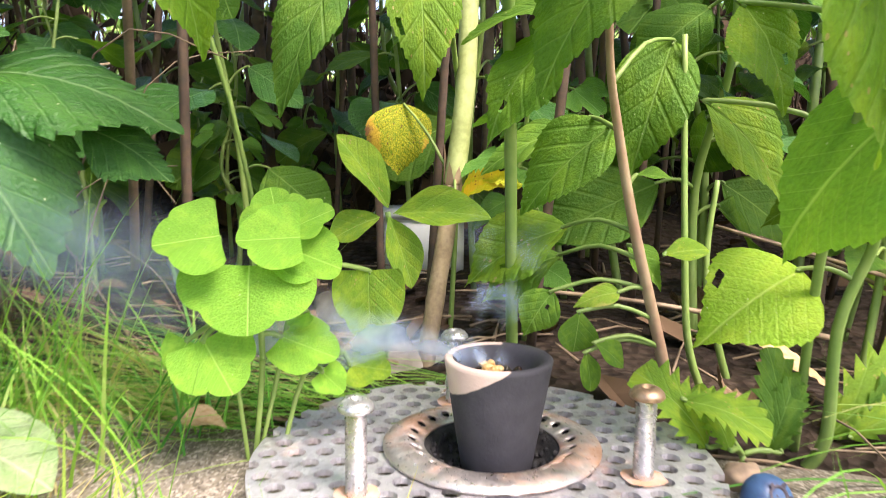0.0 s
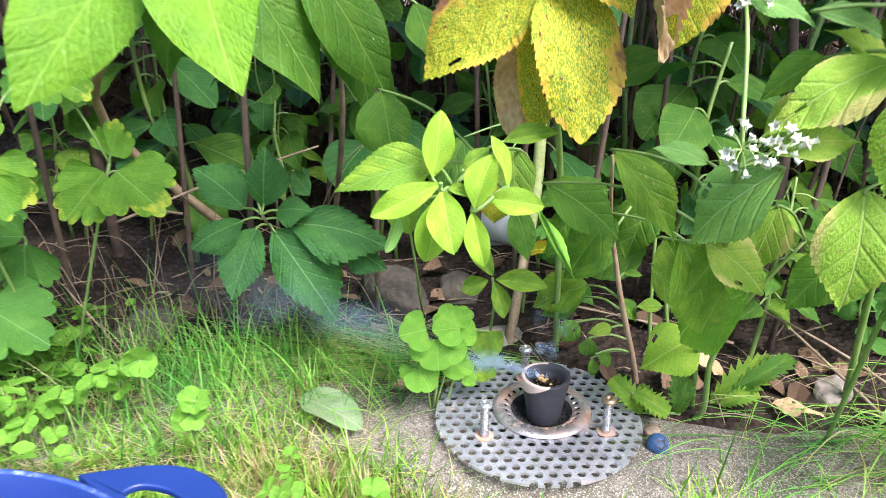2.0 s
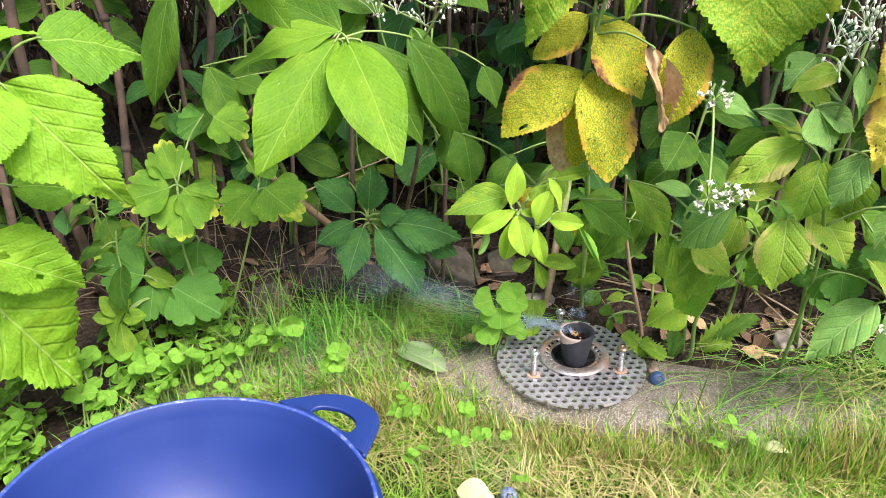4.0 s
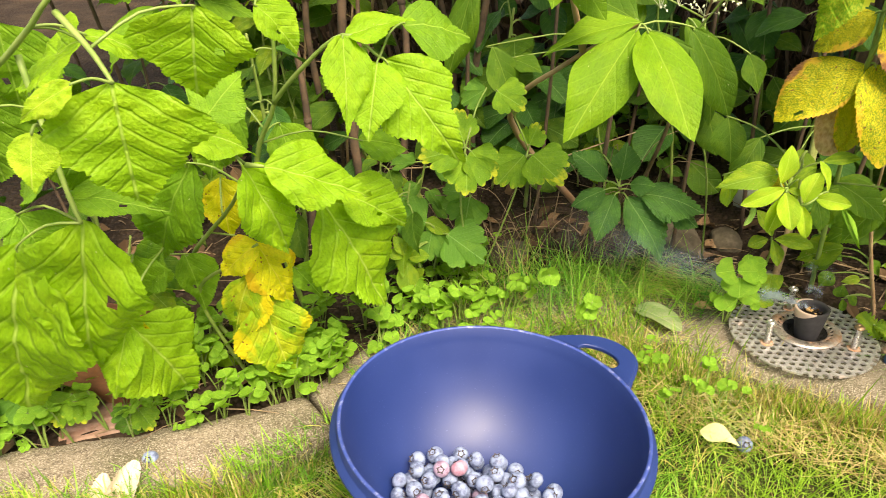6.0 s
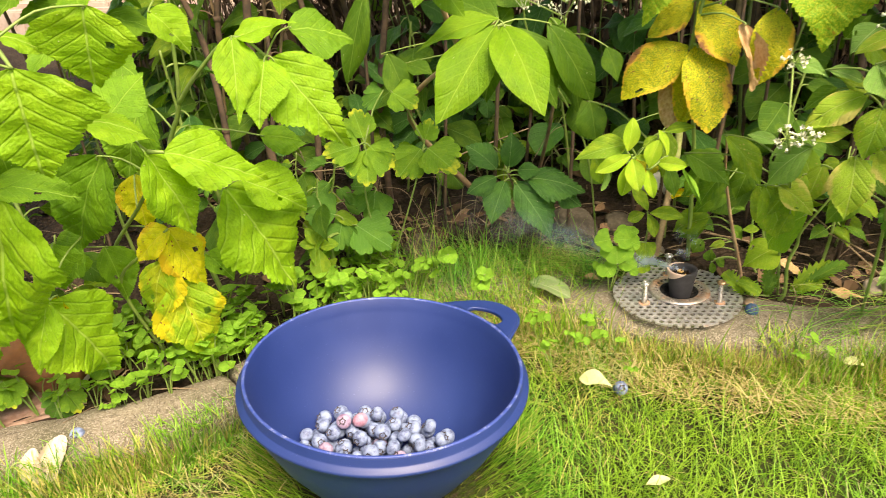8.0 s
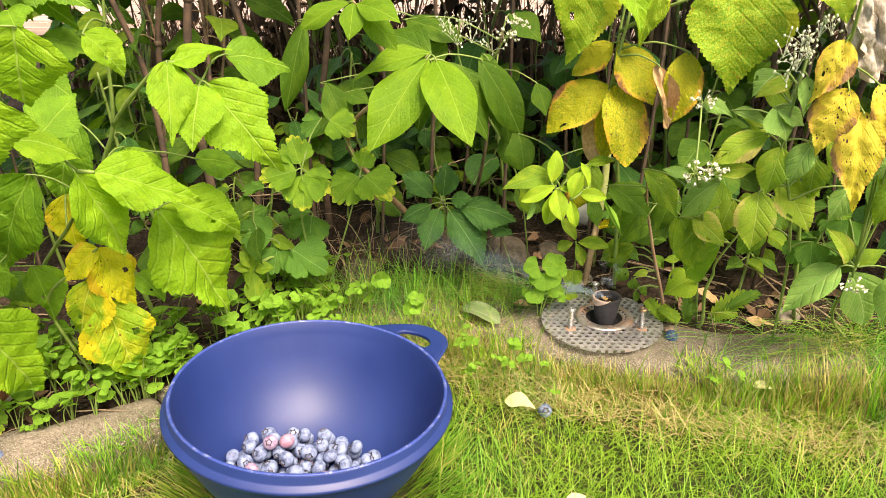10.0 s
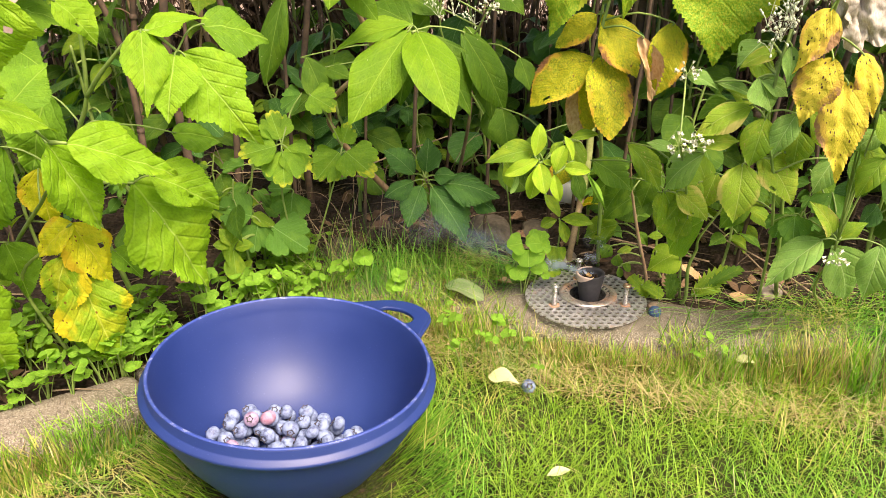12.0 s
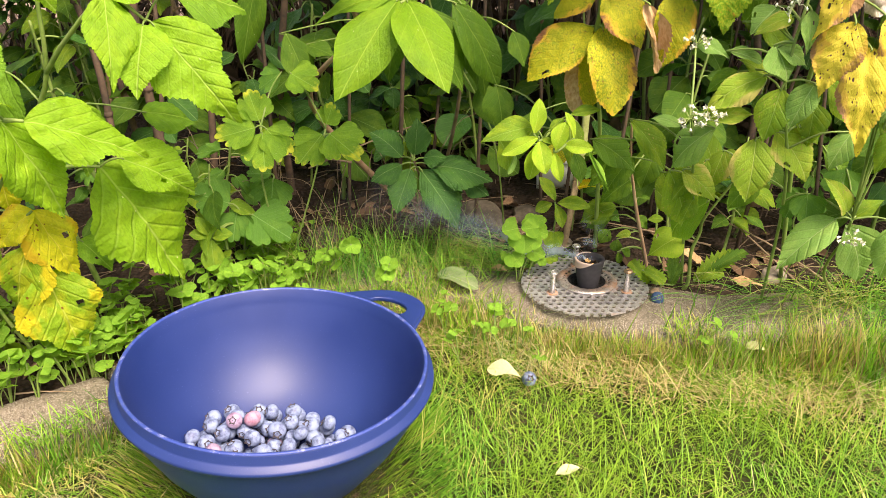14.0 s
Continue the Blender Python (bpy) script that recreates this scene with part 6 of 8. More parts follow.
plant("columbine", "low columbine with pale-striped leaves behind the kerb", "columbine",
      [[(-0.690, -0.300, -0.030), (-0.670, -0.315, 0.012), (-0.661, -0.318, 0.031)], [(-0.690, -0.300, -0.030), (-0.638, -0.300, -0.015), (-0.615, -0.295, 0.005)], [(-0.690, -0.300, -0.030), (-0.711, -0.330, -0.005), (-0.705, -0.335, 0.028)]],
      GREEN_STEM, [
    ("fan", COLUMBINE, (-0.661, -0.318, 0.031), (-0.676, -0.335, 0.005), 0.95, 0),
    ("fan", COLUMBINE, (-0.659, -0.318, 0.031), (-0.645, -0.325, 0.007), 0.95, 0),
    ("fan", COLUMBINE_SHADE, (-0.615, -0.295, 0.005), (-0.629, -0.305, -0.021), 0.95, 0),
    ("fan", COLUMBINE, (-0.613, -0.295, 0.005), (-0.598, -0.298, -0.014), 0.95, 0),
    ("fan", COLUMBINE_SHADE, (-0.705, -0.335, 0.028), (-0.715, -0.350, 0.004), 0.95, 0),
    ("fan", COLUMBINE_SHADE, (-0.703, -0.335, 0.028), (-0.687, -0.345, 0.007), 0.95, 0),
      ], r0=0.0012)
plant("raspberry_cane", "low raspberry sucker with crowded green leaves at the kerb", "raspberry",
      [[(-0.740, -0.260, -0.030), (-0.745, -0.320, 0.036), (-0.675, -0.340, 0.135)]],
      GREEN_STEM, [
    ("rasp", RASP, (-0.670, -0.345, 0.136), (-0.697, -0.360, 0.068), 0.55, 0),
    ("rasp", RASP, (-0.674, -0.340, 0.135), (-0.647, -0.335, 0.083), 0.55, 0),
    ("rasp", RASP_SHADE, (-0.704, -0.320, 0.069), (-0.693, -0.320, 0.011), 0.6, 0),
    ("rasp", RASP_SHADE, (-0.582, -0.220, 0.137), (-0.576, -0.215, 0.072), 0.6, 0),
    ("rasp", RASP, (-0.593, -0.220, 0.046), (-0.632, -0.225, -0.015), 0.6, 0),
    ("rasp", RASP_SHADE, (-0.611, -0.190, -0.006), (-0.592, -0.190, -0.049), 0.6, 0),
      ], r0=0.002)

# ---- the thicket behind ----
def loose_herb(name, label, category, seed, tall, count, kind, materials, size, stem_material, group, low=0.18):
    """A free-growing plant at the origin, leaves in pairs up its stem."""
    rng = random.Random(seed)
    lean = Vector((rng.uniform(-0.12, 0.12), rng.uniform(-0.18, -0.02), 1))
    line = [Vector((0, 0, -0.02))] + [lean * tall * k / 4 + Vector((rng.uniform(-0.01, 0.01), rng.uniform(-0.01, 0.01), 0)) for k in range(1, 5)]
    leaves = []
    for i in range(count):
        h = low + (0.98 - low) * i / count
        node = lean * tall * h
        a = i * 2.4 + rng.uniform(-0.4, 0.4)
        way = Vector((math.cos(a), math.sin(a) * 0.8 - 0.25, 0)).normalized()
        length = size * rng.uniform(0.7, 1.2)
        base = node + way * length * rng.uniform(0.2, 0.5) + Vector((0, 0, rng.uniform(0.0, 0.015)))
        tip = base + way * length + Vector((0, 0, -length * rng.uniform(0.2, 0.9)))
        leaves.append(((kind if rng.random() < 0.85 else "herb") + "_far", rng.choice(materials), base, tip, rng.uniform(0.5, 0.75), rng.uniform(-15, 15)))
    return plant(name, label, category, [line], stem_material, leaves, group, joined=True)


# thicket shade is partly painted, through the darker leaf materials
herbs = [
    loose_herb("bed_herb", "leafy green herb in the thicket behind the kerb", "herb", 1, 0.42, 13, "herb", (HERB, HERB_SHADE), 0.052, GREEN_STEM, "thicket herbs"),
    loose_herb("bed_herb", "leafy green herb in the thicket behind the kerb", "herb", 2, 0.50, 15, "herb", (HERB, HERB_SHADE, HERB_SHADE), 0.058, PINK_STEM, "thicket herbs"),
    loose_herb("bed_herb", "leafy green herb in the thicket behind the kerb", "herb", 3, 0.36, 12, "broad", (HERB_SHADE, DARK), 0.056, GREEN_STEM, "thicket herbs"),
]
# many are added only so their high, unseen leaves shade the ground behind
canes = [
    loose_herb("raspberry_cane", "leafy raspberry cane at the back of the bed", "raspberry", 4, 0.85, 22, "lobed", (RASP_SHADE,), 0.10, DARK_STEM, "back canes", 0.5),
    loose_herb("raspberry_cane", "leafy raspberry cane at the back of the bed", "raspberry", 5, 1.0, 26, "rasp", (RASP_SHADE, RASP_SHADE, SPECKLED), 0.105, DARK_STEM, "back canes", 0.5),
]
rng = random.Random(40)


def set_down(ob, x, y, spin, size=1.0):
    m = Matrix.Translation((x, y, ground_height(x, y))) @ pose(0, 0, 0, 0, 0, spin) @ Matrix.Scale(size, 4)
    return m


placed = []
for i in range(72):
    x, y = -0.85 + 1.6 * ((i * 0.618) % 1.0), 0.14 + 0.72 * ((i * 0.381 + 0.2) % 1.0) + rng.uniform(-0.03, 0.03)
    if -0.55 < x < 0.08 and y < 0.95:
        continue
    src = herbs[i % 3]
    m = set_down(src, x, y, rng.uniform(-70, 70), rng.uniform(0.75, 1.1))
    if src not in placed:
        src.matrix_basis = m
        placed.append(src)
    else:
        copy_thing(src, m)
for i, (x, y, s) in enumerate([(-0.75, -0.02, 1.0), (-0.95, 0.30, 0.95), (-0.86, -0.22, 0.9), (-0.70, 0.25, 1.0), (-0.92, 0.1, 1.0), (-0.98, -0.15, 0.95), (0.30, 0.14, 0.95), (0.45, 0.08, 1.0), (0.40, 0.30, 1.0), (0.15, 0.32, 1.0), (-0.40, 0.34, 1.0), (0.55, -0.02, 0.9), (0.02, 0.45, 1.0), (-0.2, 0.5, 1.0), (-0.60, -0.06, 0.7), (0.10, 0.20, 1.0), (0.24, 0.24, 1.0), (0.0, 0.62, 1.0), (-0.45, 0.55, 1.0), (0.3, 0.5, 1.0), (-0.15, 0.72, 1.0), (0.6, 0.3, 1.0), (-0.75, 0.5, 1.0), (0.2, 0.75, 1.0), (-0.5, 0.75, 1.0), (-0.02, 0.18, 1.05), (-0.82, -0.10, 0.8), (-0.70, -0.08, 0.75), (-0.30, 0.36, 0.9), (-0.10, 0.38, 0.95), (-0.55, 0.30, 0.9), (0.10, 0.56, 0.9), (-0.33, 0.62, 0.9), (0.42, 0.62, 0.95), (-0.62, 0.62, 0.9), (0.22, 0.40, 0.9), (-0.05, 0.85, 0.8), (-0.28, 0.88, 0.8), (0.5, 0.48, 0.95), (-0.86, 0.38, 0.9)]):
    src = canes[i % 2]
    m = set_down(src, x, y, rng.uniform(-60, 60), s)
    if i < 2:
        src.matrix_basis = m
    else:
        copy_thing(src, m)


# herbs in the middle, their shade put into dark leaf colours
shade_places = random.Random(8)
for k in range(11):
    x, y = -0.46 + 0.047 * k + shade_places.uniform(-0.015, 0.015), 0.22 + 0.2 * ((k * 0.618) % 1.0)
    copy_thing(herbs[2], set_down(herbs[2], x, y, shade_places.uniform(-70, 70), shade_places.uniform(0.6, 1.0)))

# tall canes arching forward over the bed, added to shade it from out of view
arching = loose_herb("raspberry_cane", "tall raspberry cane added over the bed to shade it, crown out of view", "raspberry", 6, 1.0, 22, "rasp", (RASP_SHADE,), 0.105, DARK_STEM, "arching canes", 0.52)
for i, (x, y, spin, s) in enumerate([(-0.32, 0.16, 10, 1.0), (-0.14, 0.14, -20, 1.05), (0.03, 0.12, 15, 1.0), (0.2, 0.12, -10, 1.05), (-0.22, 0.28, 60, 1.1), (0.1, 0.3, -60, 1.1), (-0.05, 0.24, 160, 1.1), (0.36, 0.2, 30, 1.05), (-0.40, 0.10, -15, 1.1), (-0.24, 0.10, 5, 1.15)]):
    m = set_down(arching, x, y, spin, s)
    if i == 0:
        arching.matrix_basis = m
    else:
        copy_thing(arching, m)

low = [
    loose_herb("undergrowth_herb", "low shaded herb under the thicket", "herb", 11, 0.17, 11, "herb", (HERB_SHADE, HERB), 0.042, GREEN_STEM, "undergrowth"),
    loose_herb("undergrowth_herb", "low shaded herb under the thicket", "herb", 12, 0.13, 10, "fan", (COLUMBINE_SHADE,), 0.032, GREEN_STEM, "undergrowth"),
    loose_herb("undergrowth_herb", "low shaded herb under the thicket", "herb", 13, 0.20, 12, "small", (HERB_SHADE, DARK), 0.045, GREEN_STEM, "undergrowth"),
]
for i in range(58):
    x = -0.9 + 1.6 * ((i * 0.618 + 0.3) % 1.0)
    y = kerb_y(x) + 0.11 + 0.42 * ((i * 0.37 + 0.1) % 1.0) ** 1.3
    if -0.24 < x < 0.02 and y < 0.33:
        continue
    m = set_down(low[i % 3], x, y, rng.uniform(-80, 80), rng.uniform(0.8, 1.3))
    if -0.62 < x < -0.40 and y < -0.06 and low[i % 3] in placed:
        continue
    if low[i % 3] not in placed:
        low[i % 3].matrix_basis = m
        placed.append(low[i % 3])
    else:
        copy_thing(low[i % 3], m)


def dry_stalk(seed, tall, r, material):
    rng = random.Random(seed)
    lean = Vector((rng.uniform(-0.32, 0.32), rng.uniform(-0.2, 0.2), 1))
    pts = [Vector((0, 0, -0.03))] + [lean * tall * k / 4 + Vector((rng.uniform(-0.022, 0.022), rng.uniform(-0.022, 0.022), 0)) for k in range(1, 5)]
    bm = bmesh.new()
    line = bend(pts, 6)
    tube(bm, line, r, r * 0.6, 8)
    for k in (7, 13, 19):
        bmesh.ops.create_icosphere(bm, subdivisions=1, radius=r * 1.25, matrix=Matrix.Translation(line[k]))
    ob = part("dry_stalk", bm, material)
    return tagged(ob, "bare upright woody stalk among the bed plants", "stalk", "bare stalks")


stalks = [dry_stalk(1, 0.6, 0.0028, BROWN_STEM), dry_stalk(2, 0.7, 0.003, DARK_STEM), dry_stalk(3, 0.5, 0.002, DARK_STEM), dry_stalk(4, 0.6, 0.003, GREEN_STEM), dry_stalk(5, 0.65, 0.0042, BROWN_STEM)]
for i in range(78):
    x, y = rng.uniform(-1.0, 0.75), 0.10 + 0.75 * rng.random()
    if y < kerb_y(x) + 0.12 or (-0.42 < x < 0.02 and y < 0.5):
        continue
    src = stalks[i % 5]
    m = set_down(src, x, y, rng.uniform(0, 360), rng.uniform(0.7, 1.2))
    if src not in placed:
        src.matrix_basis = m
        placed.append(src)
    else:
        copy_thing(src, m)

# thick old canes in the middle of the thicket
thick = dry_stalk(9, 0.75, 0.007, DARK_STEM)
for i, (x, y, spin, s) in enumerate([(-0.52, 0.08, 60, 0.9), (-0.50, 0.12, 200, 0.8), (-0.60, 0.05, 250, 0.8), (-0.42, 0.22, 120, 0.9), (-0.46, 0.26, 300, 0.8), (0.22, 0.22, 260, 0.9), (-0.58, 0.12, 20, 0.8), (-0.55, 0.10, 140, 0.6), (0.34, 0.32, 100, 0.9), (0.12, 0.44, 70, 1.0), (0.037, 0.30, 200, 1.25), (-0.16, 0.46, 40, 0.9), (-0.13, 0.50, 310, 0.8), (-0.19, 0.52, 150, 0.9), (-0.10, 0.58, 80, 0.8)]):
    m = set_down(thick, x, y, spin, s)
    if i == 0:
        thick.matrix_basis = m
    else:
        copy_thing(thick, m)

# litter: dry leaves, twigs and straw on the soil
rng = random.Random(77)
bm = bmesh.new()
for i in range(900):
    x = rng.uniform(-0.95, 0.8)
    y = kerb_y(x) + 0.05 + 0.75 * rng.random() ** 1.6
    z = ground_height(x, y) + rng.uniform(0.001, 0.008)
    a, length = rng.uniform(0, math.tau), rng.uniform(0.015, 0.07)
    d = Vector((math.cos(a), math.sin(a), rng.uniform(-0.08, 0.12))) * length
    c = Vector((x, y, z))
    tube(bm, [c, c + d * 0.5 + Vector((0, 0, rng.uniform(0, 0.004))), c + d], rng.uniform(0.0004, 0.0013), 0.0004, 4, False)
for i in range(70):
    x, y = rng.uniform(-0.62, -0.15), rng.uniform(0.0, 0.2)
    c = Vector((x, max(y, kerb_y(x) + 0.08), rng.uniform(0.0, 0.15)))
    d = Vector((rng.uniform(-1, 1), rng.uniform(-0.5, 0.5), rng.uniform(-0.5, 0.5))) * rng.uniform(0.04, 0.09)
    foot = Vector((c.x - d.x, c.y, ground_height(c.x - d.x, c.y)))
    tube(bm, bend([foot, c, c + d], 4), 0.0006, 0.0003, 4, False)
TWIG = plain("dry_twig", (0.12, 0.08, 0.05), (0.36, 0.26, 0.16), 25, 0.85)
tagged(part("twig_litter", bm, TWIG), "scattered dry twigs and straw on the soil", "litter", kind="stuff")
verts, faces = [], []
for i in range(420):
    x = rng.uniform(-0.95, 0.8)
    y = kerb_y(x) + 0.06 + 0.7 * rng.random() ** 1.5
    c = Vector((x, y, ground_height(x, y) + 0.004))
    turn = Euler((rng.uniform(-0.5, 0.5), rng.uniform(-0.5, 0.5), rng.uniform(0, 6))).to_matrix()
    s = rng.uniform(0.006, 0.02)
    k = len(verts)
    for px, py, pz in ((-1, 0, 0), (-0.3, -0.5, 0.25), (0.4, -0.4, 0.2), (1, 0, 0.1), (0.4, 0.4, 0.3), (-0.3, 0.5, 0.2), (0, 0, 0)):
        verts.append(c + turn @ Vector((px, py, pz)) * s)
    faces += [(k + a, k + b, k + 6) for a, b in ((0, 1), (1, 2), (2, 3), (3, 4), (4, 5), (5, 0))]
LITTER = Nodes("leaf_litter")
LITTER.set(Base_Color=LITTER.mix(LITTER.island(), (0.06, 0.035, 0.02), (0.19, 0.12, 0.07)), Roughness=0.9, Specular_IOR_Level=0.15)
tagged(sheet("leaf_litter", verts, faces, LITTER.material, smooth=False), "crumbled brown leaf litter on the soil", "litter", kind="stuff")

# matted dead growth at the back of the bed, in front of the patio's edge
rng = random.Random(63)
verts, faces = [], []
for i in range(2600):
    x, y = rng.uniform(-1.1, 0.9), 0.42 + 0.7 * rng.random()
    z = ground_height(x, y)
    tall = (0.08 + 0.17 * smooth(0.45, 0.9, y)) * rng.uniform(0.5, 1.0)
    foot = Vector((x, y, z - 0.01))
    lean = Vector((rng.gauss(0, 0.45), rng.gauss(0, 0.3), 1))
    wide = rng.uniform(0.0008, 0.0032)
    k = len(verts)
    for j in range(4):
        t = j / 3
        c = foot + lean * tall * t + Vector((rng.gauss(0, 0.01), rng.gauss(0, 0.01), 0)) * t
        for a in (0, 2.1, 4.2):
            verts.append(c + Vector((math.cos(a), math.sin(a), 0)) * wide * (1 - 0.6 * t))
    for j in range(3):
        for q in range(3):
            faces.append((k + 3 * j + q, k + 3 * j + (q + 1) % 3, k + 3 * j + 3 + (q + 1) % 3, k + 3 * j + 3 + q))
for i in range(2600):
    x, y = rng.uniform(-1.1, 0.9), 0.42 + 0.7 * rng.random()
    z = ground_height(x, y) + (0.05 + 0.14 * smooth(0.45, 0.9, y)) * rng.random()
    turn = Euler((rng.uniform(-1.5, 1.5), rng.uniform(-1.5, 1.5), rng.uniform(0, 6))).to_matrix()
    s = rng.uniform(0.012, 0.03)
    k = len(verts)
    for px, py, pz in ((-1, 0, 0), (-0.3, -0.45, 0.3), (0.4, -0.35, 0.25), (1, 0, 0.1), (0.4, 0.35, 0.35), (-0.3, 0.45, 0.25), (0, 0, 0)):
        verts.append(Vector((x, y, z)) + turn @ Vector((px, py, pz)) * s)
    faces += [(k + a, k + b, k + 6) for a, b in ((0, 1), (1, 2), (2, 3), (3, 4), (4, 5), (5, 0))]
BRUSH = Nodes("dead_growth")
BRUSH.set(Base_Color=BRUSH.mix(BRUSH.island(), (0.022, 0.015, 0.010), (0.11, 0.072, 0.045)), Roughness=0.9, Specular_IOR_Level=0.15)
tagged(sheet("dead_growth", verts, faces, BRUSH.material, smooth=False), "matted brown dead stems and leaves at the back", "dead plants", kind="stuff")

# ---- lawn ----
def grass_material(name, tones, withering=(0.80, 0.95)):
    n = Nodes(name)
    pick_tone = n.island()
    base = n.mix(n.ramp(pick_tone, 0.0, 0.5), tones[0], tones[1])
    dry = n.noise(6, 3, n.world_place())
    base = n.mix(n.ramp(n.noise(9, 2, n.world_place()), 0.48, 0.66, 0.0, 0.6), base, n.mix(1.0, base, (0.55, 0.95, 1.1), "MULTIPLY"))
    base = n.mix(n.ramp(n.math("ADD", n.math("MULTIPLY", pick_tone, 0.55), n.math("MULTIPLY", dry, 0.8)), *withering), base, tones[2])
    n.set(Base_Color=base, Roughness=0.5, Specular_IOR_Level=0.3)
    n.translucent(n.mix(1.0, base, (1.2, 1.2, 0.6), "MULTIPLY"), 0.35)
    return n.material


GRASS = grass_material("grass_blade", ((0.085, 0.22, 0.018), (0.27, 0.47, 0.045), (0.58, 0.52, 0.17)), (0.80, 0.99))
FESCUE = grass_material("fine_grass_blade", ((0.06, 0.22, 0.03), (0.26, 0.50, 0.06), (0.46, 0.44, 0.18)))


def blades(name, roots, material, label, category="grass", segments=3):
    """roots: foot, way, length, width, sag."""
    verts, faces = [], []
    for foot, way, length, width, sag in roots:
        flat = Vector((way.x, way.y, 0))
        side = Vector((-flat.y, flat.x, 0)).normalized() if flat.length > 1e-4 else Vector((1, 0, 0))
        spin = pick.uniform(-1, 1)
        side = (side + flat.normalized() * spin * 0.6 if flat.length > 1e-4 else side).normalized() * width / 2
        k = len(verts)
        for i in range(segments):
            t = i / segments
            p = foot + way * length * t - Vector((0, 0, sag * length * t * t)) + flat * length * sag * 0.8 * t * t
            verts += [p - side * (1 - t ** 3), p + side * (1 - t ** 3)]
        verts.append(foot + way * length - Vector((0, 0, sag * length)) + flat * length * sag * 0.8)
        for i in range(segments - 1):
            faces.append((k + 2 * i, k + 2 * i + 1, k + 2 * i + 3, k + 2 * i + 2))
        faces.append((k + 2 * segments - 2, k + 2 * segments - 1, k + 2 * segments))
    return tagged(sheet(name, verts, faces, material), label, category, kind="stuff")


rng = random.Random(91)
roots = []


def sprout(x, y, tall, wide, sag=(0.1, 0.6)):
    a = rng.uniform(0, math.tau)
    tilt = rng.uniform(0.05, 0.95)
    off = Vector((x + 0.27, y + 0.285))
    if off.length < 0.17:
        a = math.atan2(off.y, off.x) + rng.uniform(-1.0, 1.0) * (1.2 if off.length < 0.13 else 1.9)
        tilt = max(tilt, 0.5) if off.length < 0.11 else tilt
    if x < -0.36:
        tall *= 0.55
    way = Vector((math.cos(a) * tilt, math.sin(a) * tilt, 1)).normalized()
    roots.append((Vector((x, y, ground_height(x, y) - 0.004)), way, tall, wide, rng.uniform(*sag)))


def in_bowl(x, y):
    return math.hypot(x + 0.27, y + 0.285) < 0.086


for i in range(112000):
    x, y = rng.uniform(-1.05, 0.75), 0.0
    edge = kerb_y(x) - 0.045
    y = edge + 0.012 - 1.0 * rng.random() ** 1.15
    if in_bowl(x, y):
        continue
    patch = noise.noise((x * 9, y * 9, 4))
    if x < -0.36 and rng.random() < 0.3:
        continue
    if patch < -0.4 and rng.random() < 0.3:
        continue
    sprout(x, y, (rng.uniform(0.012, 0.03) if i % 4 == 0 else rng.uniform(0.025, 0.085)) * (1 + 0.45 * patch), rng.uniform(0.0004, 0.0011), (0.1, 1.1))
# longer blades leaning over the kerb
for i in range(7000):
    x = rng.uniform(-0.8, 0.7)
    y = kerb_y(x) - 0.055 - 0.05 * rng.random()
    if in_bowl(x, y) or (abs(x) < 0.09 and rng.random() < 0.3):
        continue
    sprout(x, y, rng.uniform(0.03, 0.06) if abs(x) < 0.1 else rng.uniform(0.04, 0.09), rng.uniform(0.0008, 0.0016), (0.2, 0.8))
# tufts rooted in the dirt on the kerb's front half
for i in range(5200):
    x = rng.uniform(-0.75, 0.65)
    if -0.075 < x < 0.085:
        continue
    if noise.noise((x * 16, 2.0, 0)) + rng.uniform(-0.5, 0.5) < 0.0:
        continue
    y = kerb_y(x) - 0.058 + (0.035 + 0.05 * smooth(0.13, 0.3, x)) * rng.random() ** 2
    roots.append((Vector((x, y, -0.016)), Vector((rng.uniform(-0.7, 0.7), rng.uniform(-0.5, 0.5), 1)).normalized(), rng.uniform(0.015, 0.045), rng.uniform(0.0007, 0.0014), rng.uniform(0.1, 0.7)))
# upright fringe against the kerb's front face
straw = []
for i in range(4200):
    x = rng.uniform(-0.85, -0.36)
    y = kerb_y(x) - 0.040 - 0.035 * rng.random()
    if math.hypot(x + 0.27, y + 0.285) < 0.13:
        continue
    blade = (Vector((x, y, LAWN - 0.002)), Vector((rng.uniform(-0.5, 0.5), rng.uniform(-0.4, 0.3), 1)).normalized(), rng.uniform(0.03, 0.065), rng.uniform(0.0009, 0.0016), rng.uniform(0.0, 0.4))
    (straw if rng.random() < 0.25 else roots).append(blade)
# short shaded blades round the bowl's foot
for i in range(3600):
    a, r = rng.uniform(0, math.tau), 0.068 + 0.07 * rng.random()
    x, y = -0.27 + r * math.cos(a), -0.285 + r * math.sin(a)
    roots.append((Vector((x, y, LAWN - 0.002)), Vector((math.cos(a) * 0.6, math.sin(a) * 0.6, 1)).normalized(), min(0.008 + 0.55 * (r - 0.064), 0.035), rng.uniform(0.0009, 0.0016), 0.2))
for i in range(4600):
    x = rng.uniform(-0.2, 0.5)
    y = kerb_y(x) - 0.061 - 0.03 * rng.random()
    tall = rng.uniform(0.035, 0.056) if abs(x) < 0.1 else rng.uniform(0.04, 0.07 + 0.05 * smooth(0.1, 0.3, x))
    blade = (Vector((x, y, LAWN - 0.002)), Vector((rng.uniform(-0.5, 0.5), rng.uniform(-0.3, 0.3), 1)).normalized(), tall, rng.uniform(0.0009, 0.0017), rng.uniform(0.0, 0.3))
    (straw if rng.random() < 0.42 else roots).append(blade)
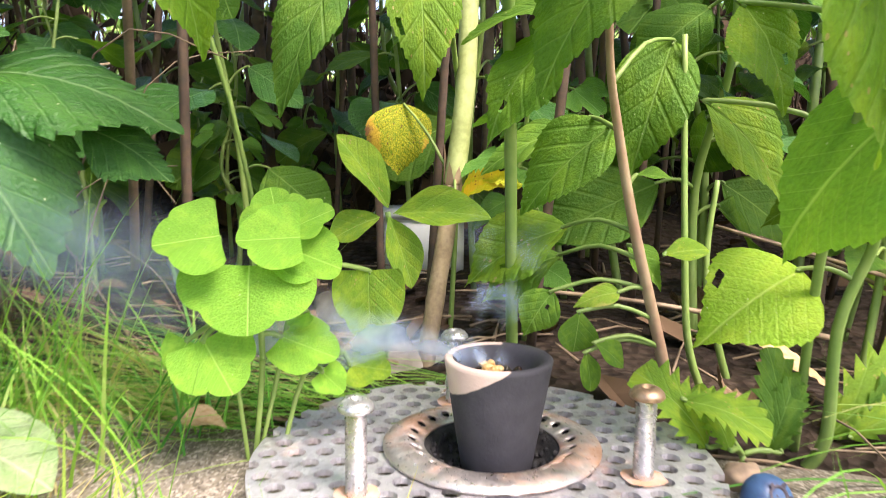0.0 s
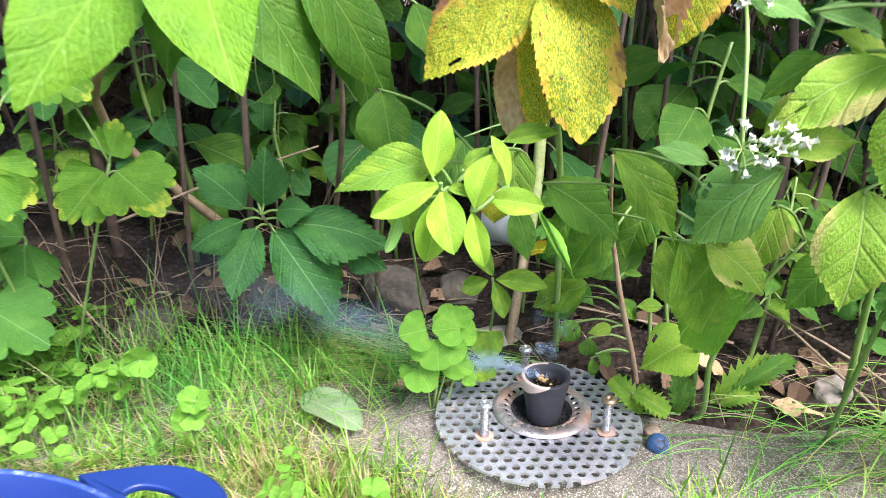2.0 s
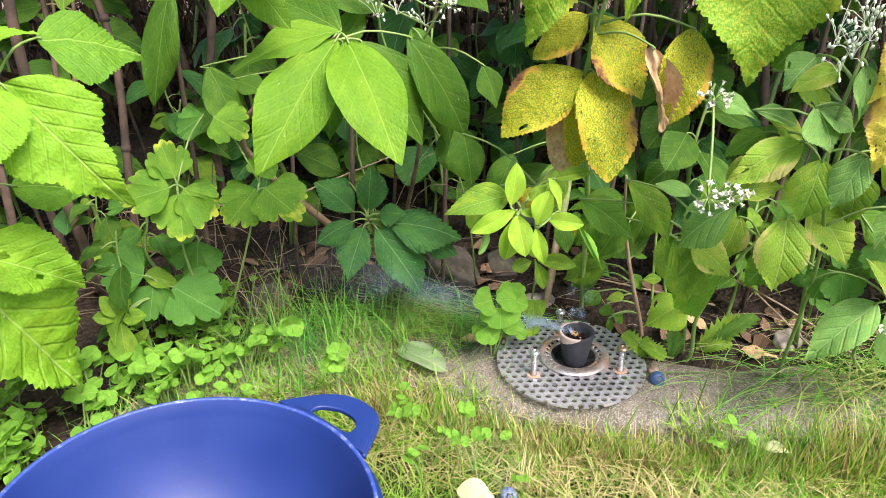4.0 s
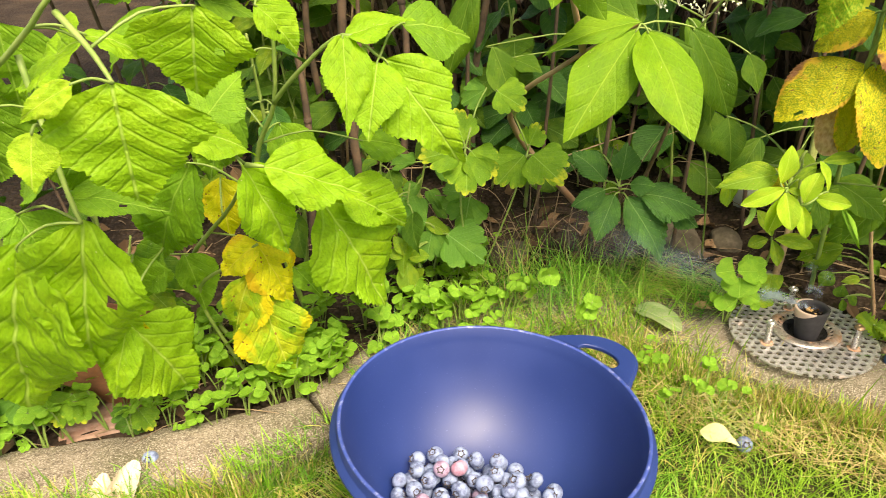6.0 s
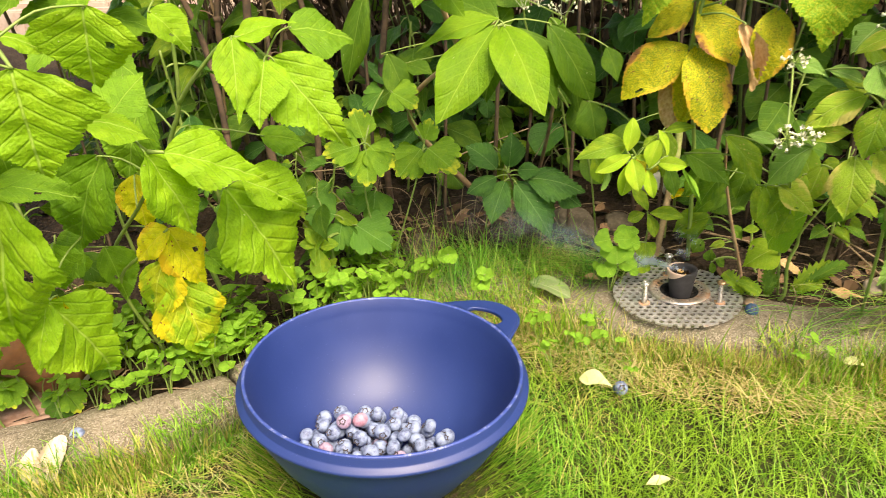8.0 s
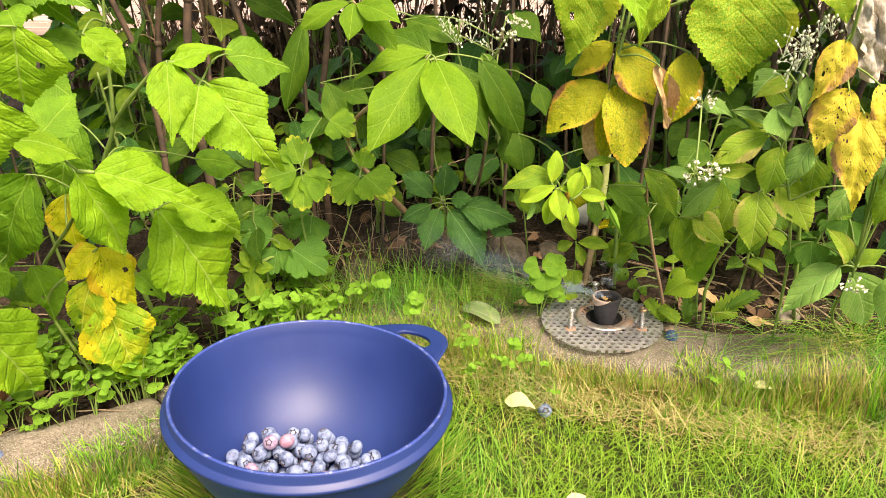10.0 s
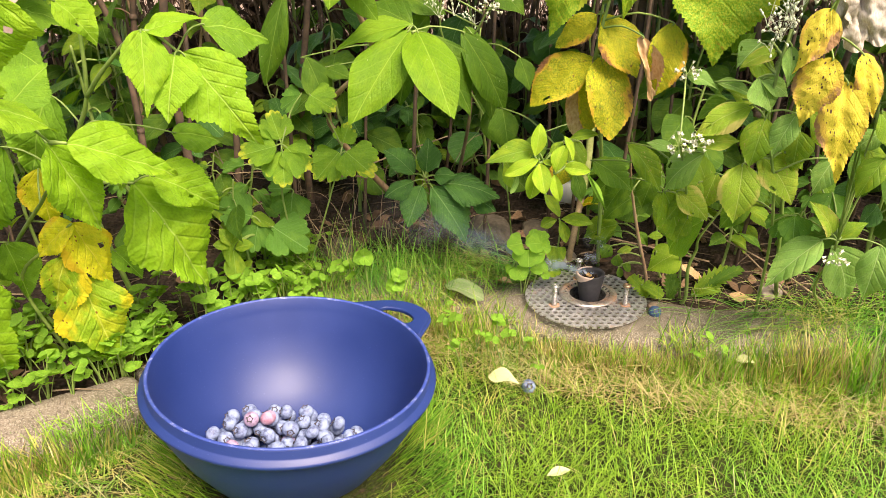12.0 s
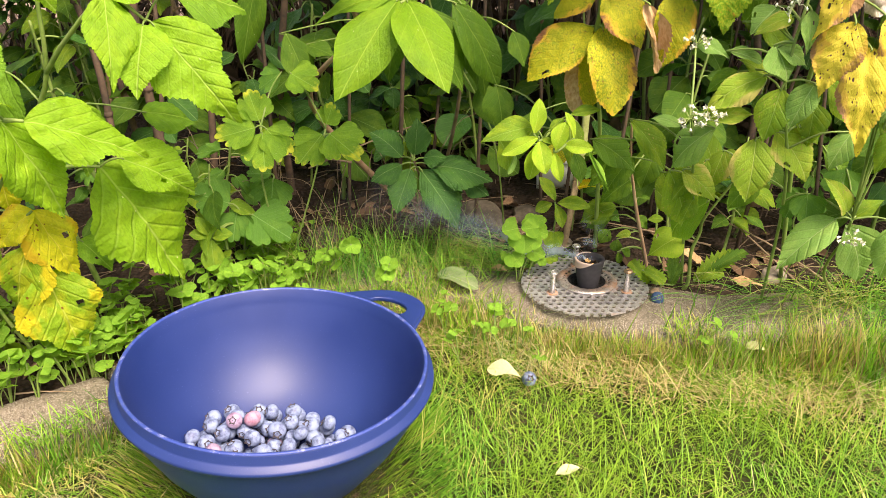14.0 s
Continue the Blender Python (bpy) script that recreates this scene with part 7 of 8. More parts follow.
for i in range(6200):
    x = rng.uniform(-0.22, 0.6)
    y = kerb_y(x) - 0.045 - 0.10 * rng.random() ** 1.8
    a, up = rng.uniform(0, math.tau), rng.uniform(0.05, 0.8)
    straw.append((Vector((x, y, ground_height(x, y) + rng.uniform(0, 0.02))), Vector((math.cos(a), math.sin(a), up)).normalized(), rng.uniform(0.015, 0.055), rng.uniform(0.0005, 0.0012), rng.uniform(0.0, 0.4)))
for i in range(2200):
    x, y = rng.uniform(-0.9, 0.7), 0
    y = kerb_y(x) - 0.05 - 0.7 * rng.random()
    if math.hypot(x + 0.27, y + 0.285) < 0.17:
        continue
    a, up = rng.uniform(0, math.tau), rng.uniform(0.05, 0.6)
    straw.append((Vector((x, y, ground_height(x, y) + rng.uniform(0, 0.015))), Vector((math.cos(a), math.sin(a), up)).normalized(), rng.uniform(0.012, 0.04), rng.uniform(0.0004, 0.0009), rng.uniform(0.0, 0.4)))
for i in range(5200):
    x = rng.uniform(-0.95, -0.34)
    y = kerb_y(x) - 0.045 - 0.3 * rng.random()
    if math.hypot(x + 0.27, y + 0.285) < 0.10:
        continue
    a, up = rng.uniform(0, math.tau), rng.uniform(0.05, 1.2)
    straw.append((Vector((x, y, ground_height(x, y) + rng.uniform(0, 0.006))), Vector((math.cos(a), math.sin(a), up)).normalized(), rng.uniform(0.01, 0.032), rng.uniform(0.0005, 0.0010), rng.uniform(0.0, 0.4)))
STRAW = grass_material("straw", ((0.22, 0.14, 0.06), (0.60, 0.50, 0.25), (0.44, 0.38, 0.15)))
blades("dry_straw", straw, STRAW, "pale dead straw blades lying in the lawn")
blades("lawn_grass", roots, GRASS, "short bright green lawn grass mixed with dry straw blades")

# wide sparse blades further out
roots = []
for i in range(26000):
    a, r = rng.uniform(0, math.tau), 0.9 + 2.4 * rng.random()
    x, y = r * math.cos(a) - 0.1, r * math.sin(a) - 0.5
    if y > kerb_y(x) - 0.07 or (abs(x + 0.15) < 0.9 and y > -1.0):
        continue
    sprout(x, y, rng.uniform(0.03, 0.06), rng.uniform(0.003, 0.006))
blades("outer_lawn_grass", roots, GRASS, "short green lawn grass", segments=2)

# fine long grass lying over the soil beside the burner
roots = []
for i in range(420):
    x, y = rng.gauss(-0.15, 0.05), rng.gauss(0.075, 0.018)
    way = Vector((-1 + rng.uniform(-0.2, 0.35), rng.uniform(-0.35, 0.1), rng.uniform(0.12, 0.6))).normalized()
    roots.append((Vector((x + 0.06, y, ground_height(x, y) + 0.002)), way, rng.uniform(0.08, 0.17), rng.uniform(0.0006, 0.0011), rng.uniform(0.1, 0.35)))
for i in range(380):
    x, y = rng.gauss(-0.26, 0.07), rng.gauss(0.035, 0.025)
    way = Vector((rng.uniform(-0.5, 0.5), rng.uniform(-0.4, 0.2), 1)).normalized()
    roots.append((Vector((x, y, ground_height(x, y))), way, rng.uniform(0.06, 0.15), rng.uniform(0.0006, 0.0012), rng.uniform(0.05, 0.5)))
# grass that has crept over the kerb's middle stretch
for i in range(1500):
    x = rng.uniform(-0.43, -0.165)
    y = kerb_y(x) + rng.uniform(-0.06, 0.09)
    roots.append((Vector((x, y, -0.012)), Vector((rng.uniform(-0.6, 0.5), rng.uniform(-0.6, 0.4), 1)).normalized(), rng.uniform(0.015, 0.058), rng.uniform(0.0006, 0.0013), rng.uniform(0.1, 0.6)))
creeping = []
for i in range(1300):
    x = rng.uniform(-0.43, -0.12)
    y = kerb_y(x) + rng.uniform(-0.07, 0.05)
    a = rng.uniform(0, math.tau)
    creeping.append((Vector((x, y, -0.014)), Vector((math.cos(a), math.sin(a), rng.uniform(0.15, 1.2))).normalized(), rng.uniform(0.015, 0.05), rng.uniform(0.0005, 0.0011), rng.uniform(0.1, 0.5)))
blades("dry_straw", creeping, STRAW, "pale dead straw blades lying on the kerb")
# long thin blades standing up out of the turf by the kerb
for i in range(320):
    x = rng.uniform(-0.38, -0.1)
    y = kerb_y(x) - 0.03 + 0.1 * rng.random()
    way = Vector((rng.uniform(-0.6, 0.6), rng.uniform(-0.5, 0.3), 1)).normalized()
    roots.append((Vector((x, y, -0.012)), way, rng.uniform(0.05, 0.11), rng.uniform(0.0008, 0.0014), rng.uniform(0.1, 0.6)))
# long drooping tussock at the kerb's far end
for i in range(1100):
    x, y = rng.gauss(0.34, 0.07), rng.gauss(-0.01, 0.03)
    way = Vector((rng.uniform(-0.9, 0.25), rng.uniform(-0.8, 0.1), rng.uniform(0.3, 1))).normalized()
    roots.append((Vector((x, y, ground_height(x, y))), way, rng.uniform(0.07, 0.15), rng.uniform(0.0008, 0.0016), rng.uniform(0.2, 0.7)))
blades("fine_grass", roots, FESCUE, "long fine dark green grass drooping over the kerb", segments=6)

# single tall stems close to the burner
roots = []
for x, y, dx, dy, length, wide in ((-0.085, -0.085, 0.22, 0.0, 0.085, 0.0016), (-0.098, -0.075, 0.05, 0.02, 0.06, 0.0022), (-0.075, -0.10, 0.02, 0.05, 0.05, 0.0018), (0.088, -0.06, -0.12, 0.05, 0.085, 0.0016), (0.10, -0.07, 0.15, 0.05, 0.075, 0.0018), (0.112, -0.06, 0.1, 0.0, 0.10, 0.0018), (0.095, -0.075, -0.3, 0.0, 0.055, 0.0016), (0.125, -0.05, 0.25, 0.1, 0.075, 0.0016), (0.025, -0.10, 0.35, 0.1, 0.045, 0.0022), (-0.11, -0.06, -0.3, 0.1, 0.06, 0.0016), (-0.12, -0.09, 0.3, 0.1, 0.07, 0.0016), (0.07, -0.085, 0.3, 0.2, 0.05, 0.0018), (0.13, -0.09, -0.15, 0.1, 0.09, 0.0016)):
    roots.append((Vector((x, y, LAWN)), Vector((dx, dy, 1)).normalized(), length + 0.035, wide, 0.05))
blades("tall_grass", roots, GRASS, "single tall grass blades standing in front of the burner", segments=6)

# ---- clover ----
def clover(seed, material, size, tall):
    rng = random.Random(seed)
    leaves, stems = [], []
    for k in range(rng.choice((2, 3))):
        top = Vector((rng.uniform(-0.014, 0.014), rng.uniform(-0.014, 0.014), tall * rng.uniform(0.7, 1.1)))
        stems.append([Vector((0, 0, -0.005)), top * 0.5 + Vector((0, 0, 0.004)), top])
        turn = rng.uniform(0, math.tau)
        for j in range(3):
            a = turn + math.tau * j / 3
            way = Vector((math.cos(a), math.sin(a), rng.uniform(-0.15, 0.2)))
            leaves.append(("round", material, top + way * 0.0006, top + way * size * rng.uniform(0.85, 1.1), 0.95, 0))
    ob = plant("clover", "small three-leaved clover with round pale-green leaflets", "clover", stems, GREEN_STEM, leaves, "clovers", 0.0006, 0.0005)
    return ob


sources = [clover(1, CLOVER, 0.009, 0.028), clover(2, CLOVER, 0.0108, 0.032), clover(3, CLOVER, 0.0078, 0.022)]
spots = [(-0.29, -0.03, 0.005), (-0.31, -0.06, 0.0), (-0.12, -0.140, -0.001), (-0.10, -0.120, -0.006), (-0.09, -0.155, -0.006), (-0.07, -0.130, -0.006), (-0.13, -0.170, -0.006), (-0.15, -0.120, -0.006), (-0.05, -0.170, -0.011), (-0.16, -0.090, -0.001), (0.13, -0.10, -0.02), (0.12, -0.105, -0.02), (-0.35, -0.07, -0.005), (-0.37, -0.10, -0.005)]
rng = random.Random(14)
for i in range(150):
    x = rng.uniform(-0.80, -0.36)
    y = kerb_y(x) + 0.03 + 0.17 * rng.random() ** 1.4
    spots.append((x, y, ground_height(x, y)))
for i in range(56):
    x = rng.uniform(-0.54, -0.36)
    y = kerb_y(x) + 0.03 + 0.13 * rng.random()
    spots.append((x, y, ground_height(x, y)))
for i in range(16):
    x = rng.uniform(-0.42, -0.30)
    spots.append((x, rng.uniform(-0.14, -0.03), -0.012))
for i, (x, y, z) in enumerate(spots):
    m = Matrix.Translation((x, y, z)) @ pose(0, 0, 0, rng.uniform(-10, 10), rng.uniform(-10, 10), rng.uniform(0, 360)) @ Matrix.Scale(rng.uniform(0.8, 1.15) if i % 3 or i < 14 else rng.uniform(1.3, 1.75), 4)
    if i < 3:
        sources[i].matrix_basis = m
    else:
        copy_thing(sources[i % 3], m)

# ---- stones, shards and fallen leaves ----
STONE = plain("field_stone", (0.22, 0.18, 0.14), (0.40, 0.34, 0.28), 20, 0.9, bump=0.6, distance=0.003, spec=0.2)
STONE_DARK = plain("dark_stone", (0.07, 0.06, 0.045), (0.16, 0.135, 0.10), 25, 0.95, bump=0.8, distance=0.004, spec=0.15)


def stone(place, size, seed, material, label):
    bm = bmesh.new()
    bmesh.ops.create_icosphere(bm, subdivisions=4, radius=1)
    for v in bm.verts:
        d = v.co.normalized()
        lump = 1 + 0.22 * noise.noise(d * 1.4 + Vector((seed, 0, 0))) + 0.06 * noise.noise(d * 5 + Vector((0, seed, 0)))
        v.co = Vector((d.x * size[0], d.y * size[1], max(d.z, -0.6) * size[2])) * lump
    ob = part("stone", bm, material)
    ob.location = place
    ob.rotation_euler = (0, 0, seed)
    return tagged(ob, label, "stone", "stones in the bed")


stone((-0.028, 0.118, -0.016), (0.030, 0.022, 0.020), 0.3, STONE, "pale rounded stone half sunk in soil behind the burner")
stone((-0.132, 0.195, -0.006), (0.046, 0.026, 0.026), 2.4, STONE_DARK, "flat weathered stone lying on dark soil")
stone((-0.07, 0.21, -0.006), (0.026, 0.02, 0.016), 5.1, STONE_DARK, "flat weathered stone lying on dark soil")
stone((-0.34, 0.10, -0.006), (0.03, 0.02, 0.02), 1.1, STONE_DARK, "flat weathered stone lying on dark soil")
stone((0.235, 0.07, -0.014), (0.02, 0.014, 0.012), 4.0, STONE, "pale rounded stone half sunk in soil behind the burner")

# clay shard and broken brick behind the kerb
CLAY = plain("terracotta", (0.17, 0.06, 0.028), (0.28, 0.115, 0.055), 40, 0.85, bump=0.6, distance=0.002)
CHALK = plain("limescale", (0.62, 0.56, 0.48), (0.75, 0.70, 0.62), 60, 0.9)
shard = thing("clay_pot", (-0.655, -0.235, 0.015), "tilted terracotta pot with a limy pale rim, half hidden by leaves", "flower pot")
shard.rotation_euler = (radians(38), radians(-28), 0.3)
bm = bmesh.new()
lathe(bm, [(0.050, 0.0), (0.050, 0.018), (0.046, 0.019), (0.040, 0.085), (0.036, 0.088), (0.0001, 0.088), (0.0001, 0.083), (0.034, 0.082), (0.042, 0.019), (0.045, 0.0)], 40, close=False)
for v in bm.verts:
    v.co += v.normal * 0.001 + Vector((0, 0, 0.002 * noise.noise(v.co * 40)))
pot = part("pot_body", bm, CLAY, shard)
bm = bmesh.new()
lathe(bm, [(0.0505, 0.004), (0.0508, -0.002), (0.047, -0.0035), (0.0445, -0.001), (0.0445, 0.003)], 40)
part("pot_rim", bm, CHALK, pot, "limy pale rim")
BRICK = plain("old_brick", (0.26, 0.15, 0.11), (0.40, 0.28, 0.22), 30, 0.92, bump=0.7, distance=0.003, spec=0.15)
for x, y, spin, sx in ((-0.655, -0.288, 32, 0.045),):
    bm = bmesh.new()
    bmesh.ops.create_cube(bm, size=1, matrix=Matrix.Diagonal((sx * 2, 0.05, 0.04, 1)))
    bmesh.ops.bevel(bm, geom=bm.edges[:], offset=0.007, segments=2, affect="EDGES")
    bmesh.ops.subdivide_edges(bm, edges=bm.edges[:], cuts=2, use_grid_fill=True)
    for v in bm.verts:
        v.co += 0.004 * Vector((noise.noise(v.co * 60), noise.noise(v.co * 60 + Vector((3, 0, 0))), noise.noise(v.co * 60 + Vector((0, 3, 0)))))
    ob = tagged(part("brick", bm, BRICK), "broken pinkish brick lying behind the kerb", "brick")
    ob.matrix_basis = pose(x, y, -0.030, 4, -3, spin)

# white plastic box far back under the stems
WHITE = plain("white_plastic", (0.74, 0.74, 0.70), (0.82, 0.82, 0.79), 20, 0.5)
box = thing("planter", (-0.026, 0.335, -0.005), "small plain white plastic planter among the stems", "planter")
bm = bmesh.new()
bmesh.ops.create_cube(bm, size=1, matrix=Matrix.Translation((0, 0, 0.026)) @ Matrix.Diagonal((0.062, 0.05, 0.05, 1)))
bmesh.ops.bevel(bm, geom=bm.edges[:], offset=0.004, segments=3, affect="EDGES")
part("planter_body", bm, WHITE, box)
bm = bmesh.new()
bmesh.ops.create_cube(bm, size=1, matrix=Matrix.Translation((0, 0, 0.050)) @ Matrix.Diagonal((0.073, 0.058, 0.006, 1)))
bmesh.ops.bevel(bm, geom=bm.edges[:], offset=0.002, segments=2, affect="EDGES")
part("planter_rim", bm, WHITE, box)


def fallen(name, label, kind, material, base, tip, width, face=(0, -0.2, 1), roll=0):
    """A single leaf lying loose."""
    ob = thing(name, base, label, "fallen leaf", "fallen leaves")
    leaf(ob, kind, material, base, tip, width, roll, "blade", face=face)
    return ob


PALE_LEAF = leaf_material("bleached_leaf", (0.32, 0.46, 0.20), (0.40, 0.50, 0.26), (0.5, 0.56, 0.36), gloss=0.6)
PAPERY = plain("papery_leaf", (0.50, 0.41, 0.32), (0.66, 0.56, 0.46), 50, 0.85, spec=0.15)
CREAM = plain("cream_leaf", (0.42, 0.45, 0.19), (0.52, 0.53, 0.29), 60, 0.8, spec=0.2)
fallen("fallen_leaf", "pale green fallen leaf lying upside down on grass", "small", PALE_LEAF, (-0.175, 0.002, 0.004), (-0.122, -0.028, 0.002), 0.5)
fallen("fallen_leaf", "cream-coloured dry leaf lying on the lawn", "herb", CREAM, (-0.103, -0.169, -0.010), (-0.070, -0.184, -0.008), 0.55, (0.2, -0.3, 1))
fallen("fallen_leaf", "small cream dry leaf caught in the lawn", "small", CREAM, (0.155, -0.101, -0.012), (0.176, -0.111, -0.008), 0.5)
fallen("fallen_leaf", "small cream dry leaf caught in the lawn", "small", CREAM, (-0.039, -0.304, -0.017), (-0.019, -0.295, -0.015), 0.4)
fallen("fallen_leaf", "orange-brown fallen leaf on the soil edge", "lobed", BROWN_LEAF, (0.176, 0.036, -0.004), (0.210, 0.022, -0.005), 0.38)
fallen("fallen_leaf", "orange-brown fallen leaf on the soil edge", "lobed", BROWN_LEAF, (0.150, 0.072, -0.002), (0.118, 0.070, 0.018), 0.6)
fallen("fallen_leaf", "reddish dry leaf lying by the kerb", "small", BROWN_LEAF, (-0.090, 0.030, -0.004), (-0.112, 0.034, -0.002), 0.5)
fallen("fallen_leaf", "reddish dry leaf lying on a stone", "small", BROWN_LEAF, (-0.044, 0.108, 0.006), (-0.060, 0.106, 0.002), 0.5)
fallen("fallen_leaf", "pale curled dead leaf standing up from the grass", "curled", PAPERY, (-0.578, -0.385, -0.028), (-0.571, -0.352, 0.004), 0.5, (0.4, -0.8, 0.4))
fallen("fallen_leaf", "pale curled dead leaf standing up from the grass", "curled", PAPERY, (-0.581, -0.386, -0.028), (-0.596, -0.368, -0.002), 0.6, (0.4, -0.8, 0.4))
fallen("fallen_leaf", "brownish papery leaf scrap among the clover", "curled", BROWN_LEAF, (-0.478, -0.138, -0.0039), (-0.4828, -0.138, 0.0172), 0.5, (0.4, -0.8, 0.4))

DARK_BROWN = plain("dark_brown_leaf", (0.13, 0.08, 0.045), (0.27, 0.17, 0.10), 14, 0.85, spec=0.2)
litter_places = random.Random(52)
for k in range(22):
    x = litter_places.choice((litter_places.uniform(0.1, 0.36), litter_places.uniform(-0.34, -0.04)))
    y = kerb_y(x) + litter_places.uniform(0.08, 0.26)
    a, size = litter_places.uniform(0, math.tau), litter_places.uniform(0.016, 0.034)
    foot = Vector((x, y, ground_height(x, y) + 0.004))
    fallen("fallen_leaf", "crumpled brown fallen leaf on the bed soil", ("curled", "crumpled", "lobed")[k % 3], DARK_BROWN, foot, foot + Vector((math.cos(a), math.sin(a), litter_places.uniform(0.0, 0.3))) * size, 0.5)

# berries that rolled away, one of them rubbed bare of its bloom
bare = berry_meshes(berry_material("bare_berry_skin", (0.010, 0.018, 0.05), (0.015, 0.03, 0.08), (0.04, 0.10, 0.20)), "bare_berry")
for x, y, z in ((0.081, -0.022, -0.003), (-0.061, -0.155, -0.030), (-0.572, -0.336, -0.010)):
    berry = mesh_part("blueberry", bare if x > 0 else SKINS["ripe"][0], None)
    berry.matrix_basis = pose(x, y, z, 50, 20, 0)
    tagged(berry, "single blueberry lying loose outside the bowl", "blueberry", "lost blueberries")
    mesh_part("crown", CROWN, None, berry, "dry dark crown", smooth=False)
bm = bmesh.new()
bmesh.ops.create_icosphere(bm, subdivisions=3, radius=0.006)
for v in bm.verts:
    v.co *= 1 + 0.3 * noise.noise(v.co * 300)
    v.co.z *= 0.8
husk = tagged(part("seed_husk", bm, TWIG), "shrivelled brown seed husk on the kerb", "husk")
husk.location = (0.080, -0.008, -0.003)

# long dead twigs leaning through the bed
for k, pts in enumerate((((0.30, 0.02, -0.01), (0.22, 0.07, 0.03), (0.12, 0.13, 0.06)), ((0.26, 0.03, -0.012), (0.20, 0.10, 0.03), (0.16, 0.17, 0.05)), ((0.16, 0.09, 0.015), (0.08, 0.10, 0.028), (0.02, 0.12, 0.03)), ((-0.30, 0.12, 0.10), (-0.38, 0.10, 0.115), (-0.5, 0.08, 0.11)), ((-0.36, 0.12, 0.09), (-0.28, 0.15, 0.12), (-0.2, 0.2, 0.14)))):
    bm = bmesh.new()
    tube(bm, bend(pts, 6), 0.0014, 0.0008, 6)
    tagged(part("twig", bm, TWIG), "thin dead twig leaning through the bed", "twig", "dead twigs")

# ---- smoke of the incense ----
def smoke_material(name, amount, size=28):
    n = Nodes(name)
    p = n.coords.outputs["Object"]
    xyz = n.tree.nodes.new("ShaderNodeSeparateXYZ")
    uv = n.tree.nodes.new("ShaderNodeUVMap")
    n.put(xyz.inputs[0], uv.outputs[0])
    along, across = xyz.outputs[0], xyz.outputs[1]
    edge = n.math("MULTIPLY", n.ramp(across, 0.0, 0.45), n.ramp(across, 1.0, 0.55))
    ends = n.math("MULTIPLY", n.ramp(along, 0.0, 0.06), n.ramp(along, 1.0, 0.25))
    curl = n.ramp(n.noise(size, 5, p, 0.55), 0.40, 0.66)
    fade = n.math("MULTIPLY", n.math("MULTIPLY", edge, ends), n.math("MULTIPLY", curl, amount))
    clear = n.tree.nodes.new("ShaderNodeBsdfTransparent")
    veil = n.tree.nodes.new("ShaderNodeBsdfTranslucent")
    veil.inputs["Color"].default_value = (0.62, 0.77, 0.97, 1)
    plainly = n.tree.nodes.new("ShaderNodeBsdfDiffuse")
    plainly.inputs["Color"].default_value = (0.62, 0.77, 0.97, 1)
    both, out = n.tree.nodes.new("ShaderNodeMixShader"), n.tree.nodes.new("ShaderNodeMixShader")
    n.tree.links.new(veil.outputs[0], both.inputs[1])
    n.tree.links.new(plainly.outputs[0], both.inputs[2])
    n.put(out.inputs[0], fade)
    n.tree.links.new(clear.outputs[0], out.inputs[1])
    n.tree.links.new(both.outputs[0], out.inputs[2])
    n.tree.links.new(out.outputs[0], n.output.inputs["Surface"])
    return n.material


